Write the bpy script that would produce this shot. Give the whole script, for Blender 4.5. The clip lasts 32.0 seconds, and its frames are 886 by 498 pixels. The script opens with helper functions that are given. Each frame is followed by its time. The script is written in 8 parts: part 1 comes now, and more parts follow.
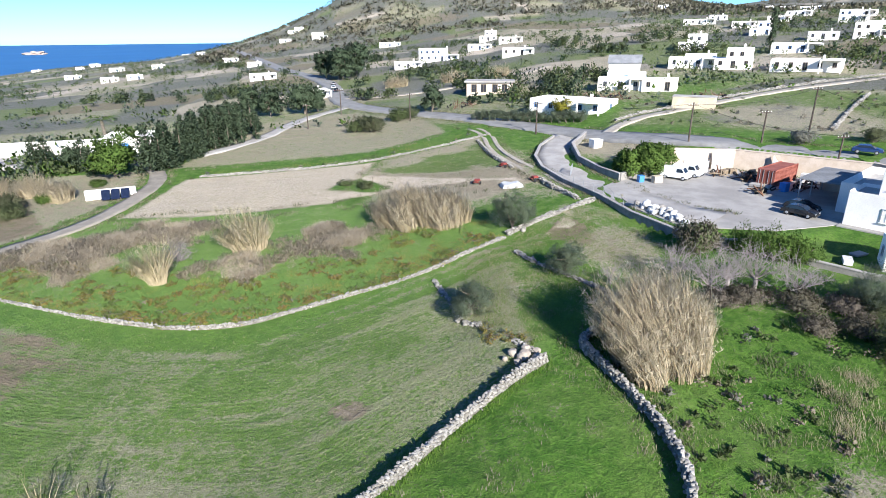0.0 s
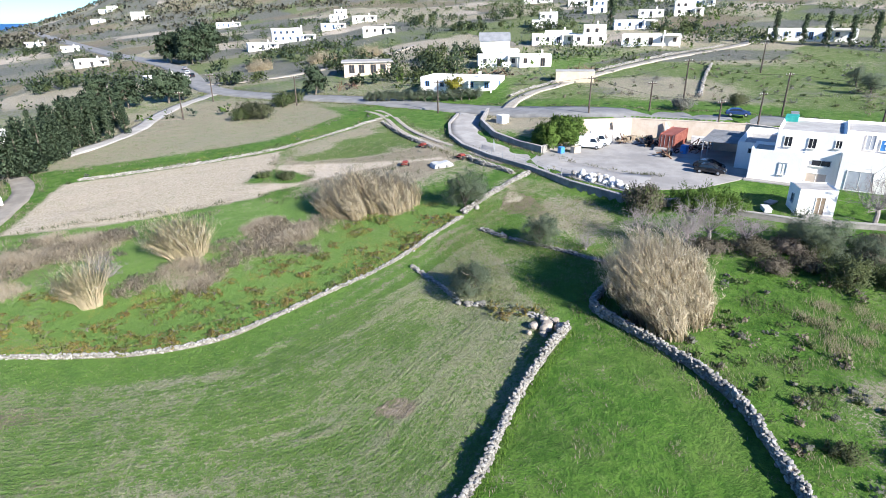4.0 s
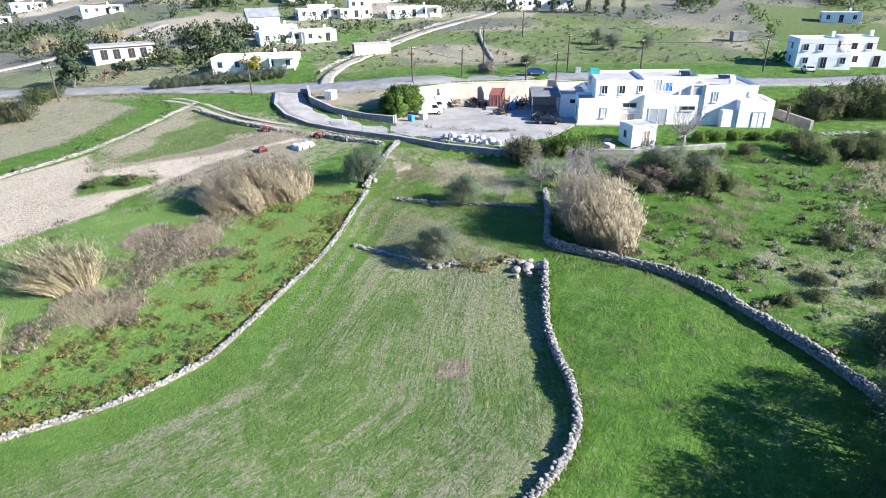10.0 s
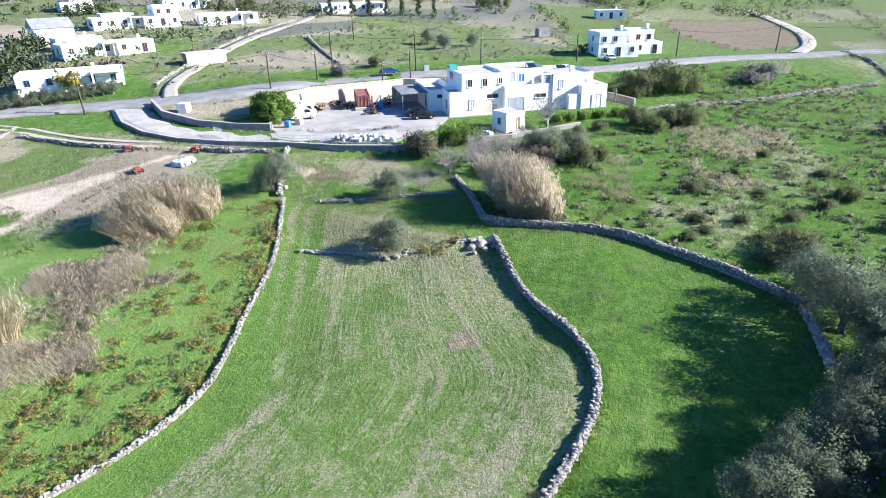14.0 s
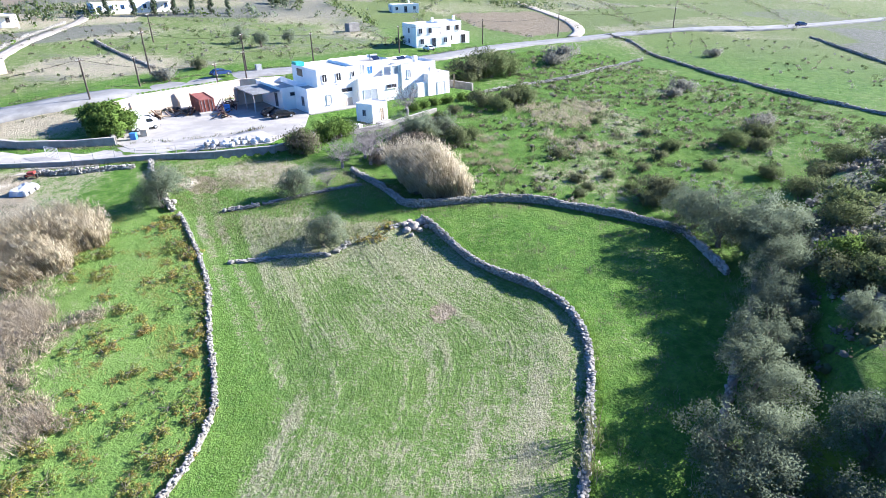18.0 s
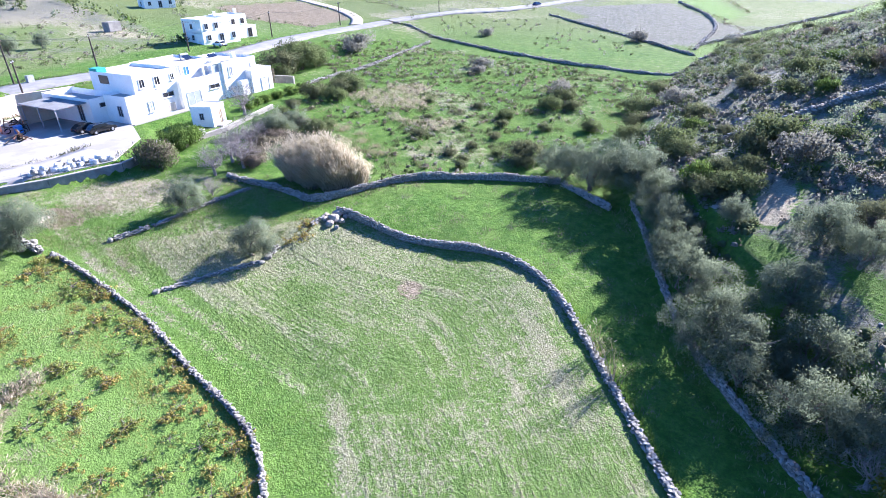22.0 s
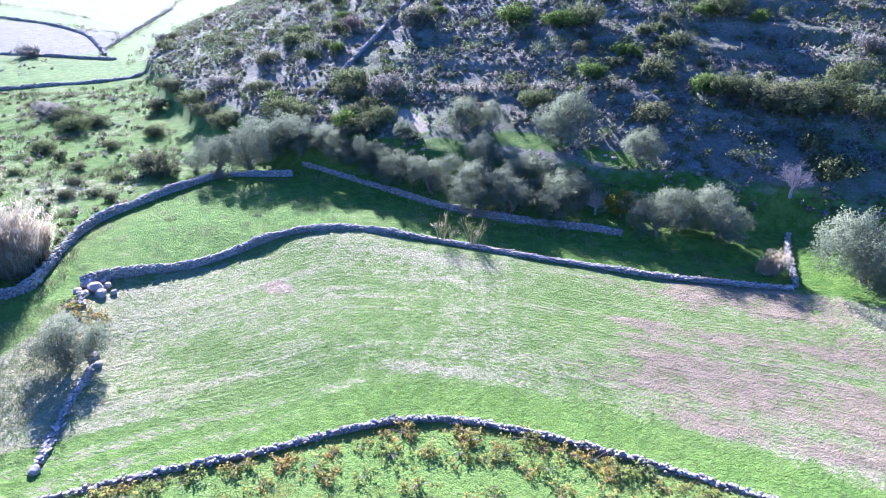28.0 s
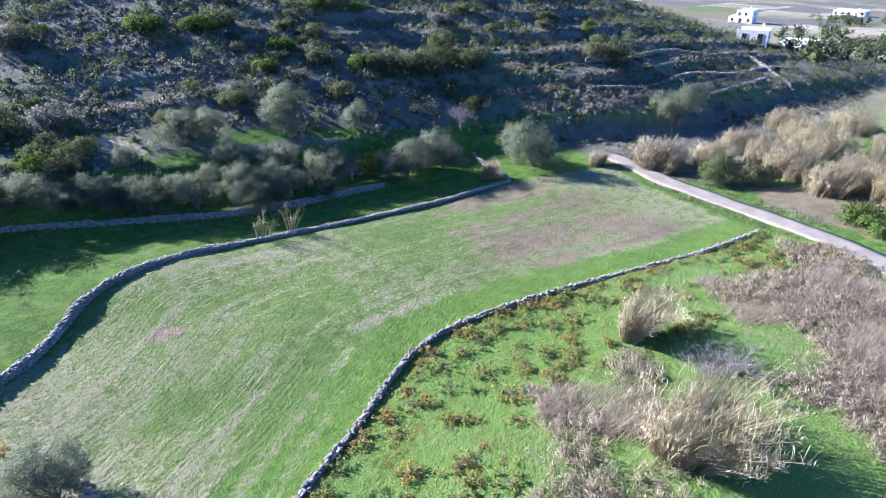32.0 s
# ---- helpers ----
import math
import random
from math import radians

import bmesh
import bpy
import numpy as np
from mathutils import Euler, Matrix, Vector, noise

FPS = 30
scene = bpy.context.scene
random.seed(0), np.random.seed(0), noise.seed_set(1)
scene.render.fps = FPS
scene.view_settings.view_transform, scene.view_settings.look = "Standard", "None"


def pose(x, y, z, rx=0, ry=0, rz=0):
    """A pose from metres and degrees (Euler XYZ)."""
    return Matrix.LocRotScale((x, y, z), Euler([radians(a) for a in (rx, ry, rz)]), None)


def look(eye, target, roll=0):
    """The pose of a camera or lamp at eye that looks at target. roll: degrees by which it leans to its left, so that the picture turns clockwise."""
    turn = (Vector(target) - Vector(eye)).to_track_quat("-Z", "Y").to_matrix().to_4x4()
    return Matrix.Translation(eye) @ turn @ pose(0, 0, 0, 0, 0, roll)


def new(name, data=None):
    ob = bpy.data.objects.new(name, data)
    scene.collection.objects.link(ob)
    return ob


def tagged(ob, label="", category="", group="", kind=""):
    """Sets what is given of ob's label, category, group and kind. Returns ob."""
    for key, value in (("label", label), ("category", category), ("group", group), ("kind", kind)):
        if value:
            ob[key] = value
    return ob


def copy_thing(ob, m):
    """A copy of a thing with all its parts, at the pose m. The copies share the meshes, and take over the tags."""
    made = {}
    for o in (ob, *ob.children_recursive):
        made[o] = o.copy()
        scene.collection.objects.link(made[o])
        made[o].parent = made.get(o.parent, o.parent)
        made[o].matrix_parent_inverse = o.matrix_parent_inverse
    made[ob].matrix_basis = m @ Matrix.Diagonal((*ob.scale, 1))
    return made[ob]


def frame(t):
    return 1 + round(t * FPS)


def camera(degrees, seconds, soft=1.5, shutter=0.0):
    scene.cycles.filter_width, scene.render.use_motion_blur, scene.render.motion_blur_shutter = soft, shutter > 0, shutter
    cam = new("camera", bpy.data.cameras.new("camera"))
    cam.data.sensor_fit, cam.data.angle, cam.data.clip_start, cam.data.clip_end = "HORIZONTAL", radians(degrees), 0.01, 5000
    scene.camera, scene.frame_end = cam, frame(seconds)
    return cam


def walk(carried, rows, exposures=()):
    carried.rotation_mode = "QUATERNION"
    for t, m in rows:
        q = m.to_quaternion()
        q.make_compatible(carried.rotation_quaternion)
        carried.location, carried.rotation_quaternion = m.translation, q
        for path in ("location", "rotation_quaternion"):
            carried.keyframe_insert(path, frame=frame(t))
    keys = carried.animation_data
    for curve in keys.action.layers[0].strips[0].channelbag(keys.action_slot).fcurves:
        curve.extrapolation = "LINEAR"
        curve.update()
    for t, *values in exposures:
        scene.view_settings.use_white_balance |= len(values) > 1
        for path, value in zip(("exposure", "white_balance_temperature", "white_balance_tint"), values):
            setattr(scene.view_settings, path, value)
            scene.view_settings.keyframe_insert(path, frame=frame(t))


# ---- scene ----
cam = camera(75.0, 32.0, soft=0.7)
METRES, EYE, TILT, LEAN, TURN = 158.75, 30.0, 2.4, -4.65, 0.0
ROWS = [
    (0.0, 0.0, 0.0, 0.0, -2.19, -22.96, 5.17),
    (0.5, -0.0108, -0.0022, 0.001, -4.13, -23.09, 5.09),
    (1.0, -0.0228, -0.0031, 0.002, -6.23, -23.28, 5.02),
    (1.5, -0.0337, -0.0023, 0.003, -8.13, -23.54, 4.93),
    (2.0, -0.0445, -0.0001, 0.0039, -10.02, -23.91, 4.85),
    (2.5, -0.0561, 0.0037, 0.0048, -12.08, -24.41, 4.77),
    (3.0, -0.0666, 0.0081, 0.0054, -13.96, -24.91, 4.66),
    (3.5, -0.0777, 0.014, 0.006, -16.02, -25.5, 4.56),
    (5.5, -0.1164, 0.0426, 0.0081, -23.94, -28.15, 4.19),
    (6.0, -0.1266, 0.0492, 0.0086, -26.22, -28.82, 4.13),
    (6.5, -0.1364, 0.0523, 0.009, -28.37, -29.12, 4.02),
    (7.0, -0.1468, 0.055, 0.0095, -30.55, -29.35, 3.81),
    (7.5, -0.1577, 0.058, 0.0101, -32.95, -29.52, 3.65),
    (8.0, -0.1681, 0.061, 0.0106, -35.19, -29.61, 3.48),
    (8.5, -0.179, 0.0648, 0.0112, -37.64, -29.68, 3.33),
    (9.0, -0.1899, 0.0691, 0.0118, -39.99, -29.74, 3.09),
    (9.5, -0.1999, 0.0739, 0.0124, -42.32, -29.82, 2.92),
    (10.0, -0.2109, 0.0799, 0.013, -44.9, -29.88, 2.71),
    (10.5, -0.2207, 0.0856, 0.0137, -47.29, -29.95, 2.58),
    (11.0, -0.2315, 0.0927, 0.014, -49.93, -29.97, 2.33),
    (11.5, -0.2408, 0.0996, 0.0147, -52.37, -30.01, 2.14),
    (12.0, -0.2502, 0.1071, 0.0151, -54.83, -30.01, 1.94),
    (12.5, -0.2597, 0.1156, 0.0157, -57.51, -30.02, 1.76),
    (13.0, -0.2681, 0.1239, 0.0161, -59.98, -30.05, 1.56),
    (13.5, -0.2768, 0.1334, 0.0164, -62.69, -30.08, 1.35),
    (14.0, -0.2845, 0.1427, 0.0167, -65.21, -30.13, 1.13),
    (14.5, -0.2918, 0.1523, 0.017, -67.74, -30.21, 0.91),
    (16.5, -0.3158, 0.1956, 0.0169, -78.71, -30.38, -0.03),
    (17.0, -0.3206, 0.2068, 0.017, -81.43, -30.39, -0.28),
    (17.5, -0.3245, 0.2186, 0.0174, -84.39, -30.49, -0.44),
    (18.0, -0.3279, 0.2293, 0.0174, -86.96, -30.52, -0.68),
    (18.5, -0.3309, 0.2419, 0.0176, -90.06, -30.59, -0.91),
    (19.0, -0.333, 0.2534, 0.0178, -92.83, -30.64, -1.06),
    (19.5, -0.3349, 0.2665, 0.018, -95.77, -30.65, -1.31),
    (20.0, -0.3359, 0.2783, 0.0183, -98.42, -30.71, -1.48),
    (20.5, -0.3363, 0.2905, 0.0183, -101.13, -30.72, -1.63),
    (21.0, -0.3357, 0.3048, 0.0182, -104.35, -30.75, -1.78),
    (21.5, -0.3347, 0.3201, 0.0181, -107.69, -30.75, -1.98),
    (22.0, -0.3321, 0.3381, 0.0176, -111.69, -30.81, -2.18),
    (22.5, -0.3281, 0.3561, 0.0168, -115.71, -30.86, -2.4),
    (23.0, -0.3227, 0.3746, 0.016, -120.02, -30.86, -2.6),
    (23.5, -0.3146, 0.3951, 0.0143, -125.01, -30.58, -2.82),
    (24.0, -0.3052, 0.4142, 0.0126, -129.84, -30.16, -3.04),
    (24.5, -0.2928, 0.4348, 0.0103, -135.41, -29.52, -3.23),
    (26.5, -0.226, 0.5017, -0.0007, -158.2, -27.28, -3.77),
    (27.0, -0.2039, 0.5155, -0.0034, -164.64, -26.9, -3.78),
    (27.5, -0.1826, 0.526, -0.0054, -170.62, -26.6, -3.66),
    (28.0, -0.1605, 0.5346, -0.0076, -176.62, -26.26, -3.5),
    (28.5, -0.136, 0.5419, -0.0096, -183.14, -25.87, -3.26),
    (29.0, -0.1132, 0.5465, -0.0112, -189.08, -25.53, -3.04),
    (29.5, -0.0882, 0.5494, -0.0134, -195.5, -25.11, -2.73),
    (30.0, -0.0655, 0.5501, -0.0145, -201.27, -24.76, -2.37),
    (30.5, -0.0433, 0.5486, -0.0158, -206.9, -24.47, -2.0),
    (31.0, -0.0196, 0.5445, -0.0174, -212.93, -24.15, -1.59),
    (31.5, 0.0016, 0.5383, -0.019, -218.39, -23.89, -1.24),
    (32.0, 0.0233, 0.5291, -0.0204, -224.28, -23.74, -0.77),
]
walk(cam, [(t, pose(0, 0, EYE, TILT, LEAN, TURN) @ pose(METRES * x, METRES * y, METRES * z, 90 + pitch, roll, yaw)) for t, x, y, z, yaw, pitch, roll in ROWS],
     exposures=[(0.0, 1.08, 6200, 10), (3.5, 1.16, 6200, 10), (6.0, 1.25, 6150, 10), (9.0, 1.35, 6150, 10), (13.0, 1.5, 6100, 11), (19.0, 1.82, 5980, 14), (24.0, 2.1, 5650, 25), (28.0, 2.31, 5400, 32), (30.5, 2.35, 5420, 32), (31.2, 2.18, 5520, 29), (32.0, 1.7, 5650, 22)])

# light: low winter sun from behind the hill, clear sky
SUN_EL, SUN_AZ = 26.0, (0.37, -0.929)
world = bpy.data.worlds.new("sky")
scene.world = world
world.use_nodes = True
wn = world.node_tree.nodes
wl = world.node_tree.links
sky = wn.new("ShaderNodeTexSky")
sky.sky_type = "NISHITA"
sky.sun_disc = False
sky.sun_elevation = radians(SUN_EL)
sky.sun_rotation = math.atan2(SUN_AZ[0], SUN_AZ[1])
sky.air_density, sky.dust_density, sky.ozone_density = 0.8, 0.0, 6.0
wn["Background"].inputs["Strength"].default_value = 0.1
clear = wn.new("ShaderNodeMix")
clear.data_type, clear.blend_type = "RGBA", "MULTIPLY"
clear.inputs[0].default_value, clear.inputs[7].default_value = 1.0, (0.55, 0.8, 1.0, 1)
wl.new(sky.outputs["Color"], clear.inputs[6])
wl.new(clear.outputs[2], wn["Background"].inputs["Color"])
sun = new("sun", bpy.data.lights.new("sun", "SUN"))
sun.data.energy, sun.data.angle, sun.data.color = 5.5, radians(0.5), (1.0, 0.95, 0.88)
sun.matrix_world = look((0, 0, 0), (-SUN_AZ[0] * math.cos(radians(SUN_EL)), -SUN_AZ[1] * math.cos(radians(SUN_EL)), -math.sin(radians(SUN_EL))))
rng = np.random.default_rng(5)

# ---- materials ----
class Nodes:
    """A small node-tree writer."""

    def __init__(self, name):
        self.mat = bpy.data.materials.new(name)
        self.mat.use_nodes = True
        self.tree = self.mat.node_tree
        self.bsdf = self.tree.nodes["Principled BSDF"]
        self.out = self.tree.nodes["Material Output"]

    def put(self, socket, value):
        if isinstance(value, bpy.types.NodeSocket):
            self.tree.links.new(value, socket)
        elif isinstance(value, (tuple, list)) and len(value) == 3 and socket.type == "RGBA":
            socket.default_value = (*value, 1)
        else:
            socket.default_value = value

    def math(self, op, a, b=0.0, c=0.0):
        n = self.tree.nodes.new("ShaderNodeMath")
        n.operation = op
        for s, v in zip(n.inputs, (a, b, c)):
            self.put(s, v)
        return n.outputs[0]

    def mix(self, fac, a, b, blend="MIX"):
        n = self.tree.nodes.new("ShaderNodeMix")
        n.data_type, n.blend_type = "RGBA", blend
        self.put(n.inputs[0], fac), self.put(n.inputs[6], a), self.put(n.inputs[7], b)
        return n.outputs[2]

    def step(self, v, lo, hi):
        n = self.tree.nodes.new("ShaderNodeMapRange")
        n.interpolation_type = "SMOOTHSTEP"
        self.put(n.inputs[0], v)
        n.inputs[1].default_value, n.inputs[2].default_value = lo, hi
        return n.outputs[0]

    def place(self, world_space=True):
        if world_space:
            return self.tree.nodes.new("ShaderNodeNewGeometry").outputs["Position"]
        return self.tree.nodes.new("ShaderNodeTexCoord").outputs["Object"]

    def noise(self, scale, detail=4.0, rough=0.6, where=None, stretch=None):
        n = self.tree.nodes.new("ShaderNodeTexNoise")
        n.inputs["Scale"].default_value, n.inputs["Detail"].default_value, n.inputs["Roughness"].default_value = scale, detail, rough
        v = where if where is not None else self.place()
        if stretch:
            m = self.tree.nodes.new("ShaderNodeMapping")
            m.inputs["Scale"].default_value = stretch
            self.tree.links.new(v, m.inputs["Vector"])
            v = m.outputs[0]
        self.tree.links.new(v, n.inputs["Vector"])
        return n.outputs["Fac"]

    def attr(self, name):
        n = self.tree.nodes.new("ShaderNodeAttribute")
        n.attribute_name = name
        return n.outputs["Fac"]

    def random(self):
        return self.tree.nodes.new("ShaderNodeObjectInfo").outputs["Random"]

    def island(self):
        return self.tree.nodes.new("ShaderNodeNewGeometry").outputs["Random Per Island"]

    def bump(self, v, strength=0.5, distance=0.05):
        n = self.tree.nodes.new("ShaderNodeBump")
        n.inputs["Strength"].default_value, n.inputs["Distance"].default_value = strength, distance
        self.tree.links.new(v, n.inputs["Height"])
        self.tree.links.new(n.outputs[0], self.bsdf.inputs["Normal"])

    def done(self, colour, rough=0.9, metal=0.0, spec=0.3):
        self.put(self.bsdf.inputs["Base Color"], colour)
        self.put(self.bsdf.inputs["Roughness"], rough)
        self.bsdf.inputs["Metallic"].default_value = metal
        self.bsdf.inputs["Specular IOR Level"].default_value = spec
        return self.mat


def worn(name, a, b, scale=1.5, rough=0.85, grain=25.0, relief=0.3, metal=0.0, spec=0.3, spread=0.0):
    """Two-tone weathered surface: stains at one scale, grain at another."""
    n = Nodes(name)
    big, fine = n.noise(scale), n.noise(grain, 3.0, 0.7)
    col = n.mix(n.step(big, 0.35, 0.68), a, b)
    col = n.mix(n.math("MULTIPLY", n.step(fine, 0.45, 0.75), 0.35), col, tuple(v * 0.6 for v in a))
    if spread:
        col = n.mix(n.math("MULTIPLY", n.random(), spread), col, tuple(v * 0.35 for v in a))
    n.bump(fine, relief, 0.02)
    return n.done(col, rough, metal, spec)


def leaf(name, a, b, c=None, light=0.35, by_object=0.5):
    """Foliage: colours by leaf and by plant, with some light passing through."""
    n = Nodes(name)
    col = n.mix(n.island(), a, b)
    col = n.mix(n.math("MULTIPLY", n.random(), by_object), col, c or tuple(v * 0.6 for v in a))
    n.done(col, 0.85, 0.0, 0.06)
    thin = n.tree.nodes.new("ShaderNodeBsdfTranslucent")
    both = n.tree.nodes.new("ShaderNodeMixShader")
    n.put(thin.inputs["Color"], col)
    both.inputs[0].default_value = light
    n.tree.links.new(n.bsdf.outputs[0], both.inputs[1])
    n.tree.links.new(thin.outputs[0], both.inputs[2])
    n.tree.links.new(both.outputs[0], n.out.inputs["Surface"])
    return n.mat


def ground_material():
    n = Nodes("earth_and_grass")
    wide, mid, fine, grit = n.noise(0.09, 5.0), n.noise(0.7, 5.0, 0.65), n.noise(3.2, 4.0, 0.75), n.noise(8.0, 3.0, 0.75)
    soil_w, dry_w, scrub_w, rows, row_w, far_w, pale_w = (n.attr(k) for k in ("soil", "dry", "scrub", "rows", "furrow", "far", "pale"))
    tuft = n.noise(1.7, 4.0, 0.7)
    lush = n.mix(n.step(mid, 0.36, 0.64), (0.056, 0.14, 0.016), (0.112, 0.218, 0.032))
    lush = n.mix(n.math("MULTIPLY", n.step(tuft, 0.5, 0.68), 0.6), lush, (0.155, 0.235, 0.058))
    lush = n.mix(n.math("MULTIPLY", n.step(fine, 0.46, 0.64), 0.7), lush, (0.046, 0.1, 0.017))
    lush = n.mix(n.math("MULTIPLY", n.step(wide, 0.45, 0.7), 0.25), lush, (0.19, 0.235, 0.07))
    lush = n.mix(n.math("MULTIPLY", n.attr("fresh"), 0.5), lush, (0.19, 0.295, 0.078))
    lush = n.mix(n.math("MULTIPLY", row_w, 0.25), lush, (0.16, 0.2, 0.08))
    lush = n.mix(n.math("MULTIPLY", far_w, 0.8), lush, (0.145, 0.17, 0.065))
    # shade between the crop rows, put into the grass colour as dark wavy lines
    furrow_shade = n.step(n.math("SINE", n.math("MULTIPLY_ADD", rows, 13.0, n.math("MULTIPLY", n.noise(0.5, 3.0), 14.0))), -0.3, 0.9)
    lush = n.mix(n.math("MULTIPLY", n.math("MULTIPLY", row_w, furrow_shade), 0.3), lush, (0.05, 0.085, 0.022))
    straw = n.mix(n.step(fine, 0.3, 0.7), (0.29, 0.25, 0.175), (0.45, 0.4, 0.29))
    straw = n.mix(n.math("MULTIPLY", n.step(mid, 0.4, 0.7), 0.35), straw, (0.17, 0.135, 0.1))
    soil = n.mix(n.step(mid, 0.3, 0.7), (0.172, 0.136, 0.092), (0.25, 0.2, 0.14))
    soil = n.mix(n.math("MULTIPLY", n.step(fine, 0.5, 0.75), 0.4), soil, (0.13, 0.105, 0.085))
    heath = n.mix(n.step(mid, 0.35, 0.65), (0.135, 0.13, 0.115), (0.21, 0.202, 0.185))
    heath = n.mix(n.step(fine, 0.45, 0.62), heath, (0.095, 0.105, 0.06))
    heath = n.mix(n.math("MULTIPLY", n.step(grit, 0.52, 0.7), 0.6), heath, (0.26, 0.248, 0.225))
    grain_way = n.tree.nodes.new("ShaderNodeCombineXYZ")
    n.put(grain_way.inputs[0], n.math("MULTIPLY", rows, 1.0)), n.put(grain_way.inputs[1], n.math("MULTIPLY", n.attr("along"), 0.17))
    drill = n.noise(2.6, 3.0, 0.7, grain_way.outputs[0])
    long_way = n.tree.nodes.new("ShaderNodeCombineXYZ")
    n.put(long_way.inputs[0], rows), n.put(long_way.inputs[1], n.math("MULTIPLY", n.attr("along"), 0.14))
    swath = n.step(n.noise(0.62, 4.0, 0.6, long_way.outputs[0]), 0.5, 0.74)
    zone = n.step(n.noise(0.08, 3.0), 0.36, 0.6)
    streak = n.math("MULTIPLY_ADD", n.math("SUBTRACT", drill, 0.5), 0.55, n.math("MULTIPLY", n.math("SUBTRACT", n.math("MULTIPLY", swath, n.math("MULTIPLY_ADD", zone, 0.6, 0.4)), 0.1), 0.36))
    ridge = n.math("MULTIPLY", streak, row_w)
    grainy = n.math("MULTIPLY_ADD", n.math("SUBTRACT", fine, 0.5), 1.1, n.math("MULTIPLY", n.math("SUBTRACT", mid, 0.5), 1.0))
    grainy = n.math("MULTIPLY_ADD", n.math("SUBTRACT", grit, 0.5), 1.25, grainy)
    f_dry = n.step(n.math("ADD", dry_w, n.math("ADD", grainy, ridge)), 0.36, 0.68)
    f_soil = n.step(n.math("ADD", soil_w, n.math("ADD", n.math("MULTIPLY", grainy, 0.8), ridge)), 0.34, 0.7)
    f_scrub = n.step(n.math("ADD", scrub_w, n.math("MULTIPLY", grainy, 0.6)), 0.35, 0.65)
    col = n.mix(n.math("MULTIPLY", f_dry, n.math("MULTIPLY_ADD", row_w, -0.42, 1.0)), lush, straw)
    col = n.mix(f_scrub, col, heath)
    col = n.mix(f_soil, col, soil)
    sandy = n.mix(n.step(fine, 0.35, 0.65), (0.5, 0.415, 0.315), (0.61, 0.52, 0.41))
    sandy = n.mix(n.math("MULTIPLY", n.step(mid, 0.45, 0.7), 0.5), sandy, (0.34, 0.29, 0.21))
    f_pale = n.step(n.math("ADD", pale_w, n.math("ADD", n.math("MULTIPLY", grainy, 0.4), n.math("MULTIPLY", ridge, 0.6))), 0.35, 0.75)
    col = n.mix(f_pale, col, sandy)
    col = n.mix(n.math("MULTIPLY", n.step(grit, 0.48, 0.66), n.math("MULTIPLY_ADD", f_pale, -0.32, 0.45)), col, (0.045, 0.065, 0.02))
    n.bump(n.math("MULTIPLY_ADD", tuft, 1.3, n.math("ADD", fine, n.math("MULTIPLY_ADD", grit, 0.6, n.math("MULTIPLY", ridge, 1.2)))), 0.95, 0.24)
    n.bsdf.inputs["Sheen Weight"].default_value = 0.025
    n.bsdf.inputs["Sheen Roughness"].default_value = 0.5
    n.put(n.bsdf.inputs["Sheen Tint"], n.mix(0.4, col, (0.9, 0.9, 0.7)))
    return n.done(col, 0.92, 0.0, 0.12)


GROUND = ground_material()
ASPHALT = worn("asphalt", (0.2, 0.195, 0.185), (0.27, 0.265, 0.25), 0.4, 0.9, 18.0)
CONCRETE = worn("pale_concrete", (0.31, 0.29, 0.265), (0.41, 0.385, 0.35), 0.35, 0.9, 12.0)
YARD = worn("yard_concrete", (0.28, 0.262, 0.238), (0.39, 0.366, 0.332), 0.22, 0.9, 9.0)
TRACK = worn("track_concrete_tan", (0.22, 0.195, 0.16), (0.29, 0.26, 0.215), 0.5, 0.95, 12.0)
DIRT = worn("track_dirt", (0.31, 0.275, 0.22), (0.41, 0.365, 0.3), 0.8, 0.95, 14.0)
STONE = worn("field_stone", (0.23, 0.215, 0.19), (0.37, 0.35, 0.315), 2.5, 0.95, 22.0, 0.6, spread=0.45)
RUBBLE = worn("wall_core_rubble", (0.13, 0.12, 0.1), (0.22, 0.2, 0.17), 3.0, 0.95, 18.0, 0.6)
WHITE = worn("whitewash", (0.88, 0.84, 0.775), (0.82, 0.78, 0.72), 0.6, 0.8, 8.0, 0.1)
ROOF = worn("roof_screed", (0.36, 0.34, 0.31), (0.46, 0.44, 0.4), 0.5, 0.9, 6.0)
PEACH = worn("peach_render", (0.5, 0.41, 0.32), (0.58, 0.49, 0.4), 0.7, 0.9, 8.0)
OCHRE = worn("ochre_render", (0.5, 0.42, 0.3), (0.57, 0.49, 0.37), 0.7, 0.9, 8.0)
GREYWALL = worn("cement_block_wall", (0.22, 0.205, 0.185), (0.32, 0.3, 0.27), 0.8, 0.95, 10.0)
DARK = worn("dark_opening", (0.02, 0.022, 0.026), (0.035, 0.035, 0.04), 2.0, 0.4, 10.0, 0.1)
BLUE = worn("blue_paint", (0.05, 0.2, 0.5), (0.08, 0.26, 0.55), 2.0, 0.5, 14.0, 0.1)
GREYFRAME = worn("grey_frame_paint", (0.35, 0.37, 0.4), (0.42, 0.44, 0.46), 2.0, 0.5, 14.0, 0.1)
RUST = worn("rusty_red_paint", (0.23, 0.07, 0.05), (0.3, 0.11, 0.08), 0.9, 0.75, 7.0, 0.3)
REDPAINT = worn("faded_red_paint", (0.26, 0.04, 0.03), (0.2, 0.06, 0.045), 3.0, 0.6, 12.0, 0.2)
BROWNMETAL = worn("rusty_iron", (0.12, 0.06, 0.035), (0.2, 0.1, 0.06), 3.0, 0.8, 16.0, 0.4)
